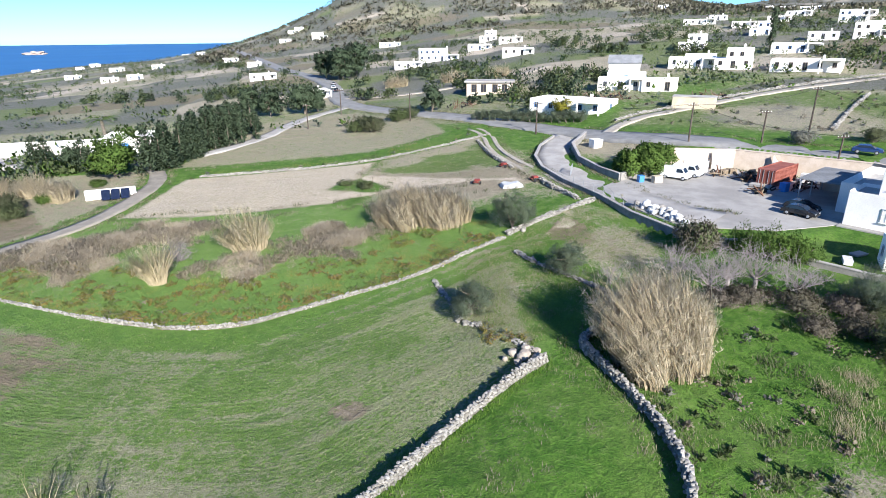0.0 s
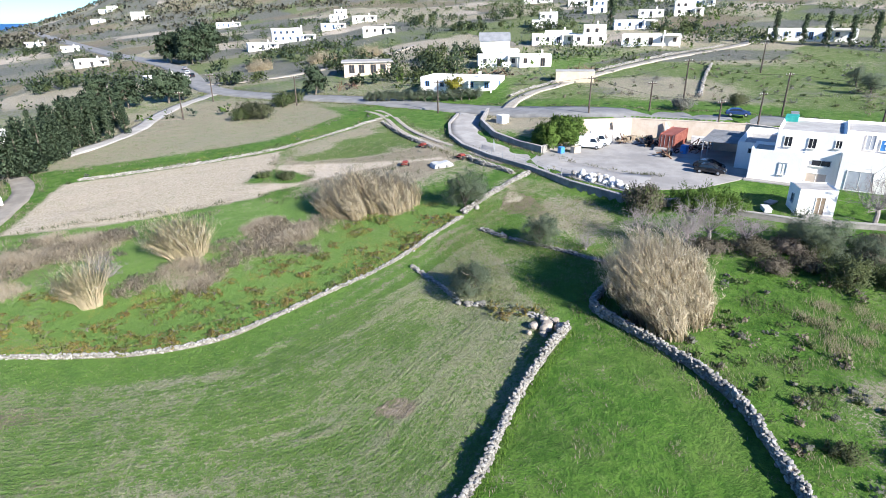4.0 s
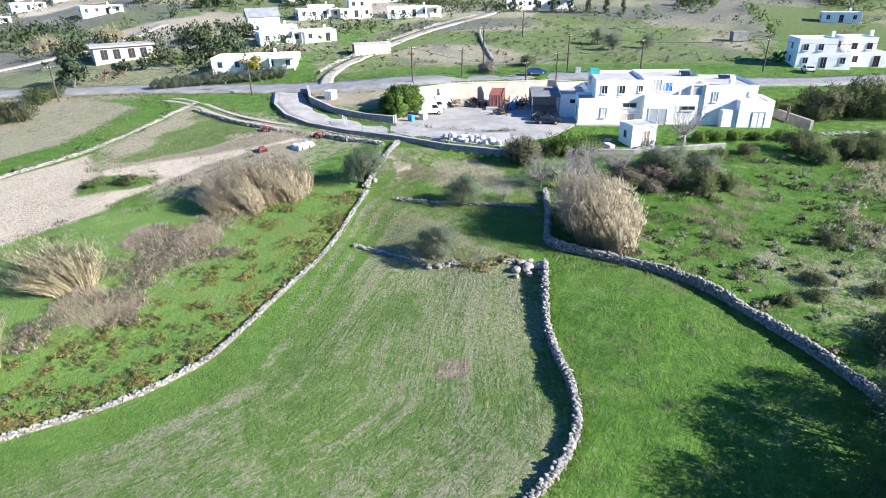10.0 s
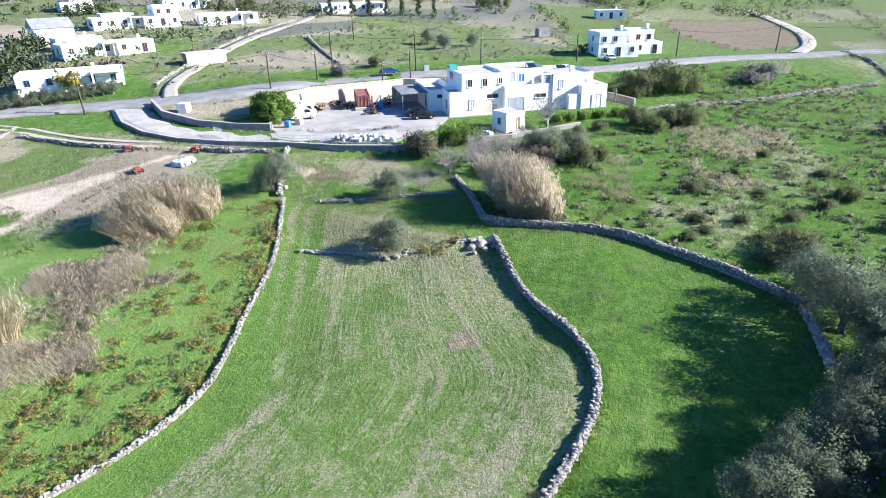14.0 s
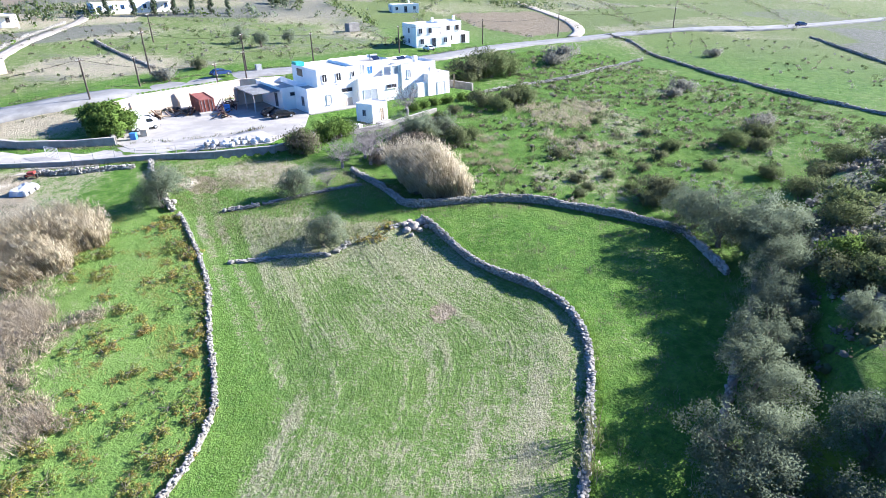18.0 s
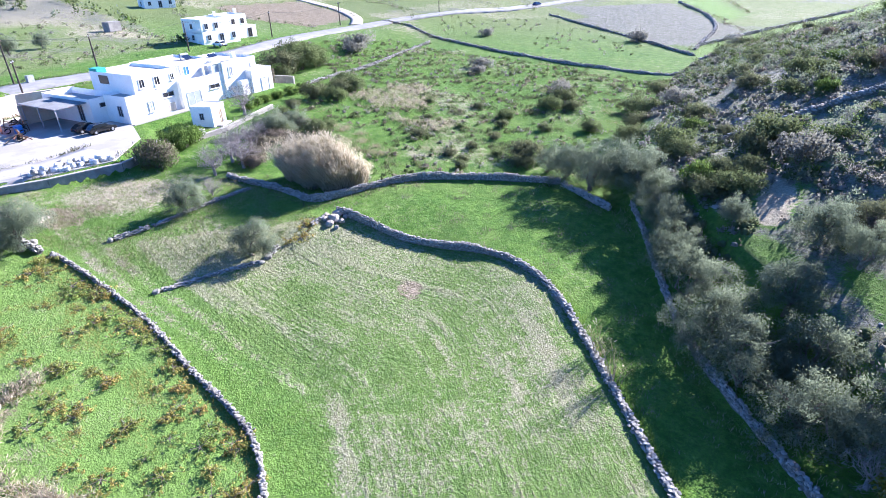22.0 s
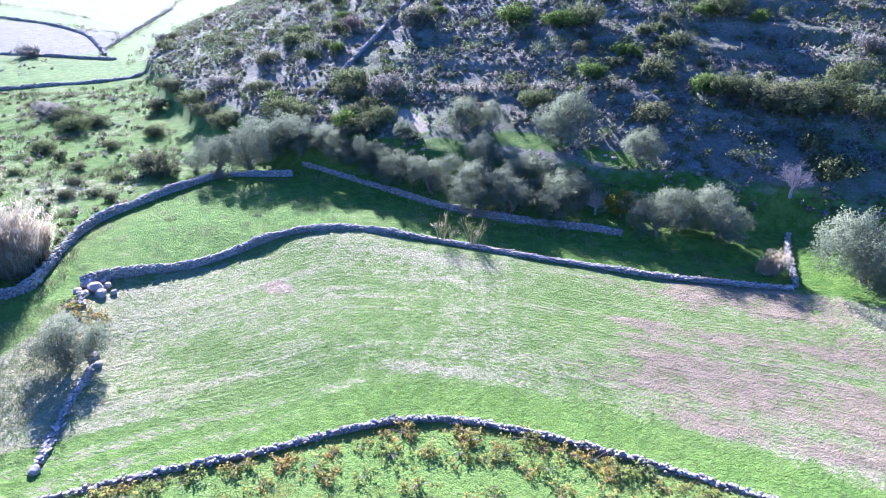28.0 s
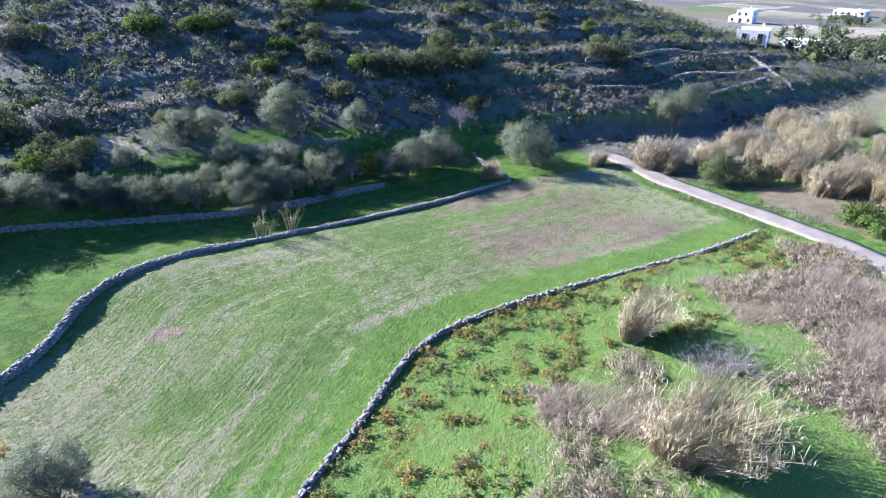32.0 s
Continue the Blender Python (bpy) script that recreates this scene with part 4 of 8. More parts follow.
stone_wall("stone_wall", [(18.6, 67.6), (16.2, 74), (15.8, 77)], 0.45, 0.5, "low stone wall beside the farm track", None, 0.3)
stone_wall("stone_wall", [(13, 84), (10.5, 93), (9.6, 104)], 0.4, 0.4, "low stone wall beside the farm track", None, 0.3)
stone_wall("stone_wall", [(-36, 91.8), (-22, 93.4), (-8, 95.8), (4, 103), (12, 108)], 0.4, 0.3, "low stone edge between two fields", None, 0.34)
stone_wall("stone_wall", [(58, 30), (66, 22), (72, 14), (84, 4), (96, -8)], 0.5, 0.4, "low broken stone wall across the meadow", None, 0.45)
stone_wall("stone_wall", [(62.5, 87), (74, 100), (86, 112)], 0.5, 0.4, "low stone wall between fields across the road", None, 0.5)
stone_wall("stone_wall", [(35, 106), (45, 110), (55, 115.5), (68, 121.5), (82, 126.5), (106, 131)], 0.4, 0.4, "pale stone wall beside the dirt track", None, 0.5)
for k, (d, x0, x1) in enumerate(((8.4, -118, -66), (14.9, -118, -72))):
    xs = np.arange(x0, x1, 4.0)
    stone_wall("terrace_wall", [(float(px), float(9.0 - 0.21 * px + 9 * float(sst(-px, 55, 75)) - d / 0.978 + 0.7 * math.sin(px * 0.3 + k))) for px in xs], 0.4, 0.28, "old dry-stone terrace wall on the hillside", None, 0.45, -0.1, "terrace walls")
for pts in ([(-103, 43), (-107, 36), (-113, 28)], [(-80, 31), (-92, 33), (-104, 34)]):
    stone_wall("terrace_wall", pts, 0.4, 0.35, "old stone terrace wall above the reed bed", None, 0.45, -0.1, "terrace walls")
for pts in ([(63, -60), (69, -80), (77, -108), (86, -140)], [(60, -56), (86, -90), (130, -113)]):
    stone_wall("stone_wall", pts, 0.6, 0.5, "dark dry-stone wall between far green fields", None, 0.6)

# ---- plants ----
def leaf_cloud(centres, radii, per, size, r, shape=2.2, up=0.35, out=None):
    """Small pointed leaves (kite quads) spread round each centre, shaded as the rounded mass that they make up."""
    n = len(centres) * per
    c = np.repeat(centres, per, 0)
    rad = np.repeat(radii, per)[:, None]
    d = r.normal(size=(n, 3))
    d /= np.linalg.norm(d, axis=1, keepdims=True)
    p = c + d * rad * r.random((n, 1)) ** 0.45
    a = d * 0.6 + r.normal(size=(n, 3)) * 0.7
    a[:, 2] += up
    a /= np.linalg.norm(a, axis=1, keepdims=True)
    b = np.cross(a, r.normal(size=(n, 3)))
    b /= np.linalg.norm(b, axis=1, keepdims=True) + 1e-9
    face = d * 0.45 + r.normal(size=(n, 3)) * 0.14 + np.array([0, 0, 0.35])
    if out is not None:
        face += np.repeat(out, per, 0) * 0.85
    face /= np.linalg.norm(face, axis=1, keepdims=True) + 1e-9
    b *= np.where((np.cross(b, a) * face).sum(1) < 0, -1.0, 1.0)[:, None]
    ln = size * (0.6 + 0.8 * r.random((n, 1)))
    w = ln / shape / 2
    v = np.stack([p, p + a * ln * 0.45 + b * w, p + a * ln, p + a * ln * 0.45 - b * w], 1).reshape(-1, 3)
    k = np.arange(n) * 4
    return v, np.stack([k, k + 1, k + 2, k + 3], 1), np.repeat(face, 4, 0)


def crown_mesh(name, r, lobes, spread, rise, per, size, material, clumps=16, clump_r=0.42, shape=1.7):
    """Foliage in lobes: a few big masses, each of many clumps of leaves with gaps between."""
    cs, rs, os = [], [], []
    for lx, ly, lz, lr in lobes:
        for _ in range(clumps):
            d = r.normal(size=3)
            d /= np.linalg.norm(d)
            d[2] = d[2] * 0.85 + 0.1
            q = np.array([lx, ly, lz]) + d * lr * (0.62 + 0.42 * r.random())
            cs.append((q[0] * spread, q[1] * spread, q[2] * rise))
            rs.append(clump_r * (0.55 + 0.8 * r.random()))
            os.append(d * 0.7 + np.array([lx, ly, 0.3]) * 0.3)
    v, f, nn = leaf_cloud(np.array(cs), np.array(rs), per, size, r, shape, 0.35, np.array(os))
    return mesh(name, v, f, material, normals=nn)


def branch_mesh(name, r, tips, base_r, height_, material, sides=6, forks=2):
    bm = bmesh.new()
    lean = r.normal(size=2) * 0.12
    fork = Vector((lean[0] * height_, lean[1] * height_, height_ * 0.45))
    tube(bm, [(0, 0, -0.25), (lean[0] * 0.3, lean[1] * 0.3, height_ * 0.15), fork], [base_r * 1.35, base_r, base_r * 0.75], sides)
    for t in tips:
        t = Vector(t)
        mid = fork.lerp(t, 0.5) + Vector(r.normal(size=3) * 0.18)
        tube(bm, [fork - Vector((0, 0, 0.1)), mid, t], [base_r * 0.55, base_r * 0.32, base_r * 0.1], 5)
        for _ in range(forks):
            e = t + Vector(r.normal(size=3) * 0.55)
            tube(bm, [mid.lerp(t, 0.4), mid.lerp(e, 0.7), e], [base_r * 0.25, base_r * 0.15, base_r * 0.05], 4)
    me = bpy.data.meshes.new(name)
    bm.to_mesh(me)
    bm.free()
    me.materials.append(material)
    return me


def round_tree(name, seed, label, category, leafmat, size=1.0, lobes=9, per=26, leaf_size=0.2, tall=1.0, group="", clumps=16, clump_r=0.42):
    """A broad tree about 4 m high: trunk with limbs, crown of many clumps."""
    r = np.random.default_rng(seed)
    ls = []
    for k in range(lobes):
        a = k * 2.4 + r.random()
        q = 0.35 + 1.15 * math.sqrt((k + 0.3) / lobes)
        ls.append((math.cos(a) * q, math.sin(a) * q, 1.75 + 0.75 * (1.6 - q) + 0.5 * r.normal(), 0.75 + 0.35 * r.random()))
    t = thing(name, (0, 0, -200), 0, label, category, group)
    part("trunk", branch_mesh("trunk", r, [(a * 0.8, b * 0.8, c * tall) for a, b, c, _ in ls[:7]], 0.17, 2.0 * tall, BARK), BARK, t)
    part("crown", crown_mesh("crown", r, ls, 1.0, tall, per, leaf_size, leafmat, clumps, clump_r), leafmat, t)
    t.scale = (size,) * 3
    return t


def shrub(name, seed, label, category, leafmat, lobes=5, per=34, leaf_size=0.115, flat=0.75, clumps=12, group="", clump_r=0.27):
    """A dense bush about 1.3 m high on several stems."""
    r = np.random.default_rng(seed)
    ls = []
    for k in range(lobes):
        a = k * 2.4 + r.random()
        q = 0.75 * math.sqrt(k / lobes)
        ls.append((math.cos(a) * q, math.sin(a) * q, 0.5 + 0.28 * r.random(), 0.5 + 0.2 * r.random()))
    t = thing(name, (0, 0, -200), 0, label, category, group)
    bm = bmesh.new()
    for lx, ly, lz, _ in ls:
        tube(bm, [(lx * 0.15, ly * 0.15, -0.2), (lx * 0.5, ly * 0.5, lz * 0.5), (lx, ly, lz)], [0.05, 0.035, 0.015], 4)
    part("woody_base", bm, BARK, t)
    part("crown", crown_mesh("crown", r, ls, 1.0, flat, per, leaf_size, leafmat, clumps, clump_r), leafmat, t)
    return t


def set_at(proto, x, y, size=1.0, rz=None, sink=0.05, tall=1.0, lift=0.0):
    """A copy of a plant standing on the land."""
    rz = rng.random() * 360 if rz is None else rz
    c = copy_thing(proto, pose(x, y, hz(x, y) - sink + lift, 0, 0, rz))
    c.scale = (size * (0.94 + 0.12 * rng.random()), size * (0.94 + 0.12 * rng.random()), size * tall)
    return c


def drop(proto):
    for o in (*proto.children_recursive, proto):
        bpy.data.objects.remove(o)


OLIVES = [round_tree("olive_tree", 20 + k, "grey-green olive tree with a broad crown", "olive tree", OLIVELEAF, lobes=11 + k % 3, per=84, leaf_size=0.082, group="olive trees", clump_r=0.4, clumps=20) for k in range(5)]


def olives():
    # by the field and its nook
    for k, (x, y, s) in enumerate(((3.6, 42.3, 0.95), (9.6, 60.0, 1.2), (12.4, 47.5, 0.9))):
        o = set_at(OLIVES[k], x, y, s, sink=0.45 * s)
        tagged(o, "small grey olive tree beside a low stone wall")
    # row along the foot of the hill
    row = ((8.8, 9.4, 1.3), (5.2, 8.0, 1.6), (0.2, 6.0, 1.45), (3.2, 4.8, 1.3), (-4.4, 7.6, 1.1), (-7.4, 8.8, 1.05), (-9.4, 10.0, 1.0), (-11.9, 11.4, 1.15), (-15.6, 13.4, 1.15), (-20.1, 15.8, 1.3), (-23.2, 16.6, 1.3), (-24.8, 13.4, 1.15), (-27.8, 17.0, 1.2), (-29.8, 15.4, 1.05), (-36.2, 20.6, 1.3), (-38.4, 19.8, 1.1), (-41.1, 21.3, 1.35))
    for k, (x, y, s) in enumerate(row):
        tagged(set_at(OLIVES[k % 5], x, y, s * 1.06, sink=0.4 * s, tall=0.9), "grey-green olive tree in the row along the hillside", group="olive trees in the row")
    for k, (x, y, s) in enumerate(((-18.3, 5.4, 1.0), (-21.5, 5.8, 0.8), (-29.2, 8.3, 1.35), (-36.3, 12.2, 1.0), (-21.0, 11.1, 0.95), (-12.2, 7.0, 0.6))):
        tagged(set_at(OLIVES[(k + 2) % 5], x, y, s), "old olive tree on the hillside glade", group="olive trees on the hill")
    tagged(set_at(OLIVES[1], -50.2, 27.4, 1.75, sink=1.3), "large spreading silvery olive tree at the field corner")
    for x, y, s, k in ((33.2, 38.0, 1.15, 3), (34.3, 36.0, 1.3, 0), (35.6, 33.6, 1.05, 2)):
        tagged(set_at(OLIVES[k], x, y, s, sink=1.25 * s, tall=0.95), "bushy silver-grey wild olive below the garden wall", "bush", "silver-grey bushes")
    tagged(set_at(OLIVES[4], -76, 33, 1.6), "silver-grey tree behind the reed bed")
    for k, (x, y, s) in enumerate(((92, 82, 1.0), (88, 76, 0.9), (95, 72, 0.8))):
        tagged(set_at(OLIVES[k], x, y, s), "old olive tree by a field edge across the road")


olives()

GREEN_TREE = round_tree("leafy_tree", 41, "bright green leafy tree at the edge of the yard", "tree", GREENLEAF, lobes=13, per=34, leaf_size=0.26)
for x, y, s in ((27.6, 75.6, 1.05), (30.0, 77.4, 1.15), (32.6, 79.2, 1.1), (29.4, 74.9, 1.0)):
    set_at(GREEN_TREE, x, y, s)
YELLOW_TREE = round_tree("yellowing_tree", 42, "small tree with yellowing autumn leaves", "tree", YELLOWLEAF, lobes=7, per=26, leaf_size=0.26)
set_at(YELLOW_TREE, 27.5, 117.5, 1.0)
set_at(YELLOW_TREE, -33.6, 17.6, 0.7)
set_at(YELLOW_TREE, -62, 62, 1.0)
PINES = [round_tree("pine_tree", 50 + k, "dark green pine with a dense crown", "pine tree", PINELEAF, lobes=12, per=26, leaf_size=0.34, tall=1.3) for k in range(2)]
tagged(set_at(round_tree("stone_pine", 53, "rounded mid-green pine by the villa", "pine tree", GREENLEAF, lobes=14, per=34, leaf_size=0.24), -49.8, 93.5, 1.7), "rounded mid-green pine by the villa")


def conifer(seed):
    """A broad-based pointed conifer about 6 m high, branches in drooping tiers."""
    r = np.random.default_rng(seed)
    cs, rs = [], []
    for z in np.linspace(0.6, 5.9, 15):
        reach = 1.9 * (1 - (z / 6.3)) ** 0.7 + 0.12
        for _ in range(max(2, int(reach * 6))):
            a, q = r.random() * math.tau, reach * (0.45 + 0.6 * r.random())
            cs.append((math.cos(a) * q, math.sin(a) * q, z + 0.25 * r.normal() - 0.12 * q))
            rs.append(0.3 + 0.25 * r.random())
    t = thing("conifer", (0, 0, -200), 0, "dark conifer in the dense shelter belt", "conifer", "shelter belt")
    v, f, nn = leaf_cloud(np.array(cs), np.array(rs), 30, 0.34, r, 2.4, 0.5)
    part("crown", mesh("crown", v, f, PINELEAF, normals=nn), PINELEAF, t)
    bm = bmesh.new()
    tube(bm, [(0, 0, -0.2), (0, 0, 3), (0, 0, 5.8)], [0.2, 0.12, 0.03], 6)
    part("trunk", bm, BARK, t)
    return t


CONIFERS = [conifer(54), conifer(55)]


def conifers():
    # the dense dark shelter belt by the villa
    for k in range(24):
        u = k / 23
        set_at(CONIFERS[k % 2], -45 + 5.5 * u + rng.normal() * 0.9, 96.5 + 31 * u, 1.0 + 0.3 * rng.random())
    for x, y, s in ((-69, 104, 0.9), (-66.5, 103, 0.8), (-58, 99, 0.9), (-55, 96, 0.8)):
        tagged(set_at(CONIFERS[0], x, y, s), "dark pointed conifer in the villa garden", group="villa conifers")
    for x, y, s in ((-61, 101, 1.0),):
        set_at(PINES[0], x, y, s * 0.8)
    for x, y, s in ((2, 139, 1.2), (-30, 150, 1.4), (-38, 148, 1.3), (-27, 152, 1.2), (-45, 155, 1.3), (-32, 230, 2.2), (-26, 236, 2.4), (-38, 238, 2.0), (-30, 228, 2.0)):
        set_at(PINES[1], x, y, s)


conifers()


def cypress(seed):
    r = np.random.default_rng(seed)
    cs = [(math.cos(a) * q, math.sin(a) * q, z) for z in np.linspace(0.5, 6.4, 40) for a, q in [(r.random() * 6.28, 0.6 * (1 - (z / 7.2) ** 2) * (0.4 + 0.6 * r.random()))] * 1 for _ in range(2)]
    t = thing("cypress", (0, 0, -200), 0, "slim dark green cypress", "cypress", "cypress trees")
    v, f, nn = leaf_cloud(np.array(cs), np.full(len(cs), 0.42), 26, 0.3, r, 2.5, 0.9)
    part("crown", mesh("crown", v, f, PINELEAF, normals=nn), PINELEAF, t)
    bm = bmesh.new()
    tube(bm, [(0, 0, -0.2), (0, 0, 3), (0, 0, 6)], [0.14, 0.09, 0.03], 6)
    part("trunk", bm, BARK, t)
    return t


CYPRESS = cypress(60)
for x, y, s in ((-40, 112, 1.0), (-42.5, 113, 0.9), (-38, 114, 1.1), (-45, 116, 1.0), (-36, 116, 1.0), (-34, 119, 0.9), (-48, 117, 0.9), (125, 118, 1.2), (122, 122, 1.1), (128, 114, 1.1), (131, 110, 1.2), (118, 127, 1.2), (134, 106, 1.1), (137, 102, 1.0), (110, 190, 1.8)):
    set_at(CYPRESS, x, y, s)

SHRUBS = [shrub("shrub", 70 + k, "dark evergreen shrub on the hillside", "shrub", LENTISK, lobes=5 + k % 3, group="evergreen shrubs") for k in range(4)]
THICKETS = [shrub("bush", 75 + k, "tall dark evergreen bush", "bush", LENTISK, lobes=9 + k % 2, per=40, leaf_size=0.07, clumps=17, group="tall evergreen bushes", clump_r=0.2) for k in range(4)]
HEDGE = shrub("hedge_bush", 79, "tall rounded green garden bush", "hedge", GREENLEAF, lobes=9, per=40, leaf_size=0.07, clumps=17, group="yard hedge", clump_r=0.2)
GREENBUSH = [shrub("shrub", 80 + k, "bright green leafy shrub on the hillside", "shrub", GREENLEAF, lobes=6, group="green shrubs") for k in range(2)]
SAGES = [shrub("shrub", 90 + k, "grey-leaved phrygana shrub on stony ground", "shrub", SAGELEAF, lobes=5, flat=0.65, group="grey shrubs") for k in range(2)]
BRUSH = [shrub("dry_bush", 95 + k, "tangled dry brown brushwood", "dry bush", BRAMBLE, lobes=7, per=50, leaf_size=0.075, flat=0.7, clumps=15, group="dry brush", clump_r=0.24) for k in range(2)]


def vine(seed):
    """A sprawling old grapevine: a knotty stock, trailing canes and loose tufts of leaves."""
    r = np.random.default_rng(seed)
    t = thing("vine", (0, 0, -200), 0, "abandoned grapevine with rusty autumn leaves", "vine", "old vines")
    bm = bmesh.new()
    tube(bm, [(0, 0, -0.15), (0.06, 0.03, 0.15), (0.02, 0.08, 0.32)], [0.07, 0.055, 0.04], 5)
    cs, rs = [], []
    for k in range(7):
        a, q = k * 0.9 + r.random(), 0.5 + 0.9 * r.random()
        tip = (math.cos(a) * q, math.sin(a) * q, 0.12 + 0.3 * r.random())
        mid = (tip[0] * 0.5, tip[1] * 0.5, 0.3 + 0.25 * r.random())
        tube(bm, [(0.02, 0.06, 0.28), mid, tip], [0.02, 0.014, 0.006], 4)
        for u in r.random(3) * 0.9 + 0.2:
            cs.append((tip[0] * u + r.normal() * 0.12, tip[1] * u + r.normal() * 0.12, 0.12 + 0.3 * r.random()))
            rs.append(0.1 + 0.12 * r.random())
    part("stock", bm, BARK, t)
    v, f, nn = leaf_cloud(np.array(cs), np.array(rs), 16, 0.12, r, 1.25, 0.2)
    part("crown", mesh("crown", v, f, VINELEAF, normals=nn), VINELEAF, t)
    return t


VINES = [vine(100 + k) for k in range(4)]


def shrubs():
    # tall bushes round the yard and the meadow
    for x, y, s, k in ((32.4, 36.2, 1.3, 3), (31.0, 31.6, 1.7, 0), (50.4, 28.6, 2.0, 2), (75.8, 26.6, 3.4, 1), (72, 28.6, 2.6, 0), (66.5, 31, 1.8, 3), (53.5, 21.5, 2.0, 2), (63, 79, 1.6, 1), (-60.4, 45.4, 2.2, 1), (-6, 131, 2.2, 0), (-3.4, 133, 2.0, 1), (-10.5, 121, 2.4, 2), (-12.5, 124, 2.2, 3), (-14.5, 121.5, 1.8, 0), (45.4, 32.6, 1.1, 1), (41.6, 34.6, 1.0, 0), (-57, 77.5, 2.0, 0), (-59.5, 75, 1.9, 1), (-54.5, 74.5, 1.6, 2), (-62, 79, 1.6, 3), (-62.6, 48.6, 2.0, 2), (-51.5, 5.0, 2.0, 0), (-53.4, 6.2, 1.9, 1), (-55, 4.6, 1.8, 2), (-79, 20, 2.0, 2), (-76, 18.5, 1.8, 3), (-5.6, 2.4, 1.3, 0), (-4.5, -2.6, 1.6, 1), (-7.2, 0.4, 1.2, 3), (-59.4, 2.2, 1.9, 2), (33.2, 30.2, 1.3, 3), (48, 25.6, 1.7, 1), (52, 24.2, 1.9, 3), (56, 22.5, 2.0, 0), (73, 27, 3.6, 2), (69, 31, 3.2, 3), (76, 23, 2.8, 0), (66, 35, 2.0, 1)):
        tagged(set_at(THICKETS[k], x, y, s, tall=1.3), "tall dark evergreen bush beside the garden")
    for x, y, s in ((29.8, 48.6, 1.9), (31.4, 47.4, 2.0), (32.8, 46.6, 1.7)):
        tagged(set_at(HEDGE, x, y, s, tall=1.35), "tall rounded green garden bush by the yard", "hedge", "yard hedge")
    tagged(set_at(BRUSH[1], 25.2, 50.1, 2.0, tall=1.5), "round brown-green bush by the corner of the yard", "bush", "yard bushes")
    tagged(set_at(SHRUBS[2], 25.2, 50.1, 1.75, tall=1.55), "round dark bush by the corner of the yard", "bush", "yard bushes")
    for x, y, s in ((-11.6, 82.6, 0.9), (-8.6, 80.8, 1.1)):
        tagged(set_at(SHRUBS[1], x, y, s), "dark round bush in a green corner of the tilled field", group="field corner bushes")
    for x, y, s in ((15.2, 10.2, 2.3), (13.4, 11.6, 1.4), (33.5, -3.9, 2.0), (36.9, -8.6, 1.9), (31.4, -6.4, 1.5), (27.4, -14.6, 1.7), (26.8, -18.6, 2.0), (20.2, 18.0, 0.9), (21.6, 14.2, 0.9), (27.8, 19.2, 1.0), (32.4, 4.2, 1.2), (28.2, 6.8, 1.1), (22.4, -3.6, 1.4), (31.4, 4.8, 1.2), (17.8, 17.2, 0.8), (15.2, 18.6, 0.8), (38, 6, 0.9), (43, 12, 0.8), (24, 10, 0.9), (18.2, 12.6, 0.9), (25, 2, 1.0), (29.5, 12.5, 0.7), (35, 15, 0.7)):
        tagged(set_at((THICKETS if s > 1.3 else SHRUBS)[int(rng.integers(4))], x, y, s), "dark round shrub standing in the green meadow", group="meadow shrubs")
    for x, y, s in ((64.2, -7, 2.2), (60, -4, 1.6), (40, -10, 2.0), (43, -12, 1.6), (91, 11, 3.4), (87, 13, 2.6), (98, -24, 2.0), (54, 81, 2.0), (74, -52, 2.6)):
        tagged(set_at(SAGES[0], x, y, s), "purple-grey leafless shrub in the grass", group="grey meadow shrubs")
    # hill: shrubs thicken up the slope
    r = np.random.default_rng(11)
    placed, n = [], 0
    while n < 150:
        x, y = r.uniform(-88, 45), r.uniform(-62, 16)
        s = float(hill_s(x, y))
        if s < 3.5 or s > 95 or (s > 45 and r.random() < 0.5):
            continue
        if any(((x - px) / ra) ** 2 + ((y - py) / rb) ** 2 < 1 for px, py, ra, rb in ((-25.9, 7.9, 5, 2.4), (-33.8, 11.3, 4.5, 1.8), (-12.4, 3.4, 3.0, 4.2), (-17, 7, 4, 2.6))):
            continue
        if soft_noise(x, y, 9, 21) < 0.36 or any((x - a) ** 2 + (y - b) ** 2 < (0.8 * q) ** 2 for a, b, q in placed[-260:]):
            continue
        size = 0.9 + 1.3 * r.random() ** 2
        placed.append((x, y, size))
        kind = r.random()
        proto = SHRUBS[n % 4] if kind < 0.55 else GREENBUSH[n % 2] if kind < 0.72 else SAGES[n % 2] if kind < 0.94 else BRUSH[n % 2]
        set_at(proto, x, y, size, tall=0.8 + 0.4 * r.random(), sink=0.1)
        n += 1
    # dense thickets
    for x, y, s in ((-7.4, 5.2, 1.8), (-9.0, 3.2, 1.9), (-7.6, 3.6, 1.5), (1, 1, 1.8), (-53, 5.5, 2.6), (-50, 3.8, 2.4), (-56, 4.4, 2.4), (-60, 7.6, 2.4), (-47, 2, 2.2), (-11, -22, 2.4), (-26.5, 1.6, 1.8), (-18.5, 1.3, 1.6), (-52, -15, 2.6), (12, -2, 2.0), (16, -6, 2.0), (19, -10, 2.2), (8, 2, 1.8)):
        tagged(set_at(THICKETS[int(rng.integers(4))], x, y, s), "large dark evergreen thicket on the slope", group="thickets")
    for x, y, s in ((-24.3, -18.4, 2.0), (-26, -17.6, 1.7), (-31.7, -14.6, 2.0), (-30, -15.6, 1.6), (-33.6, -2.5, 1.6), (-45.3, 1.2, 1.8), (-56.5, 59.5, 1.8), (-54.6, 61.8, 1.6), (-54, 81.5, 1.4), (-50.5, 88.5, 1.2)):
        tagged(set_at(GREENBUSH[int(rng.integers(2))], x, y, s), "large fresh green bush among grey scrub", group="large green bushes")
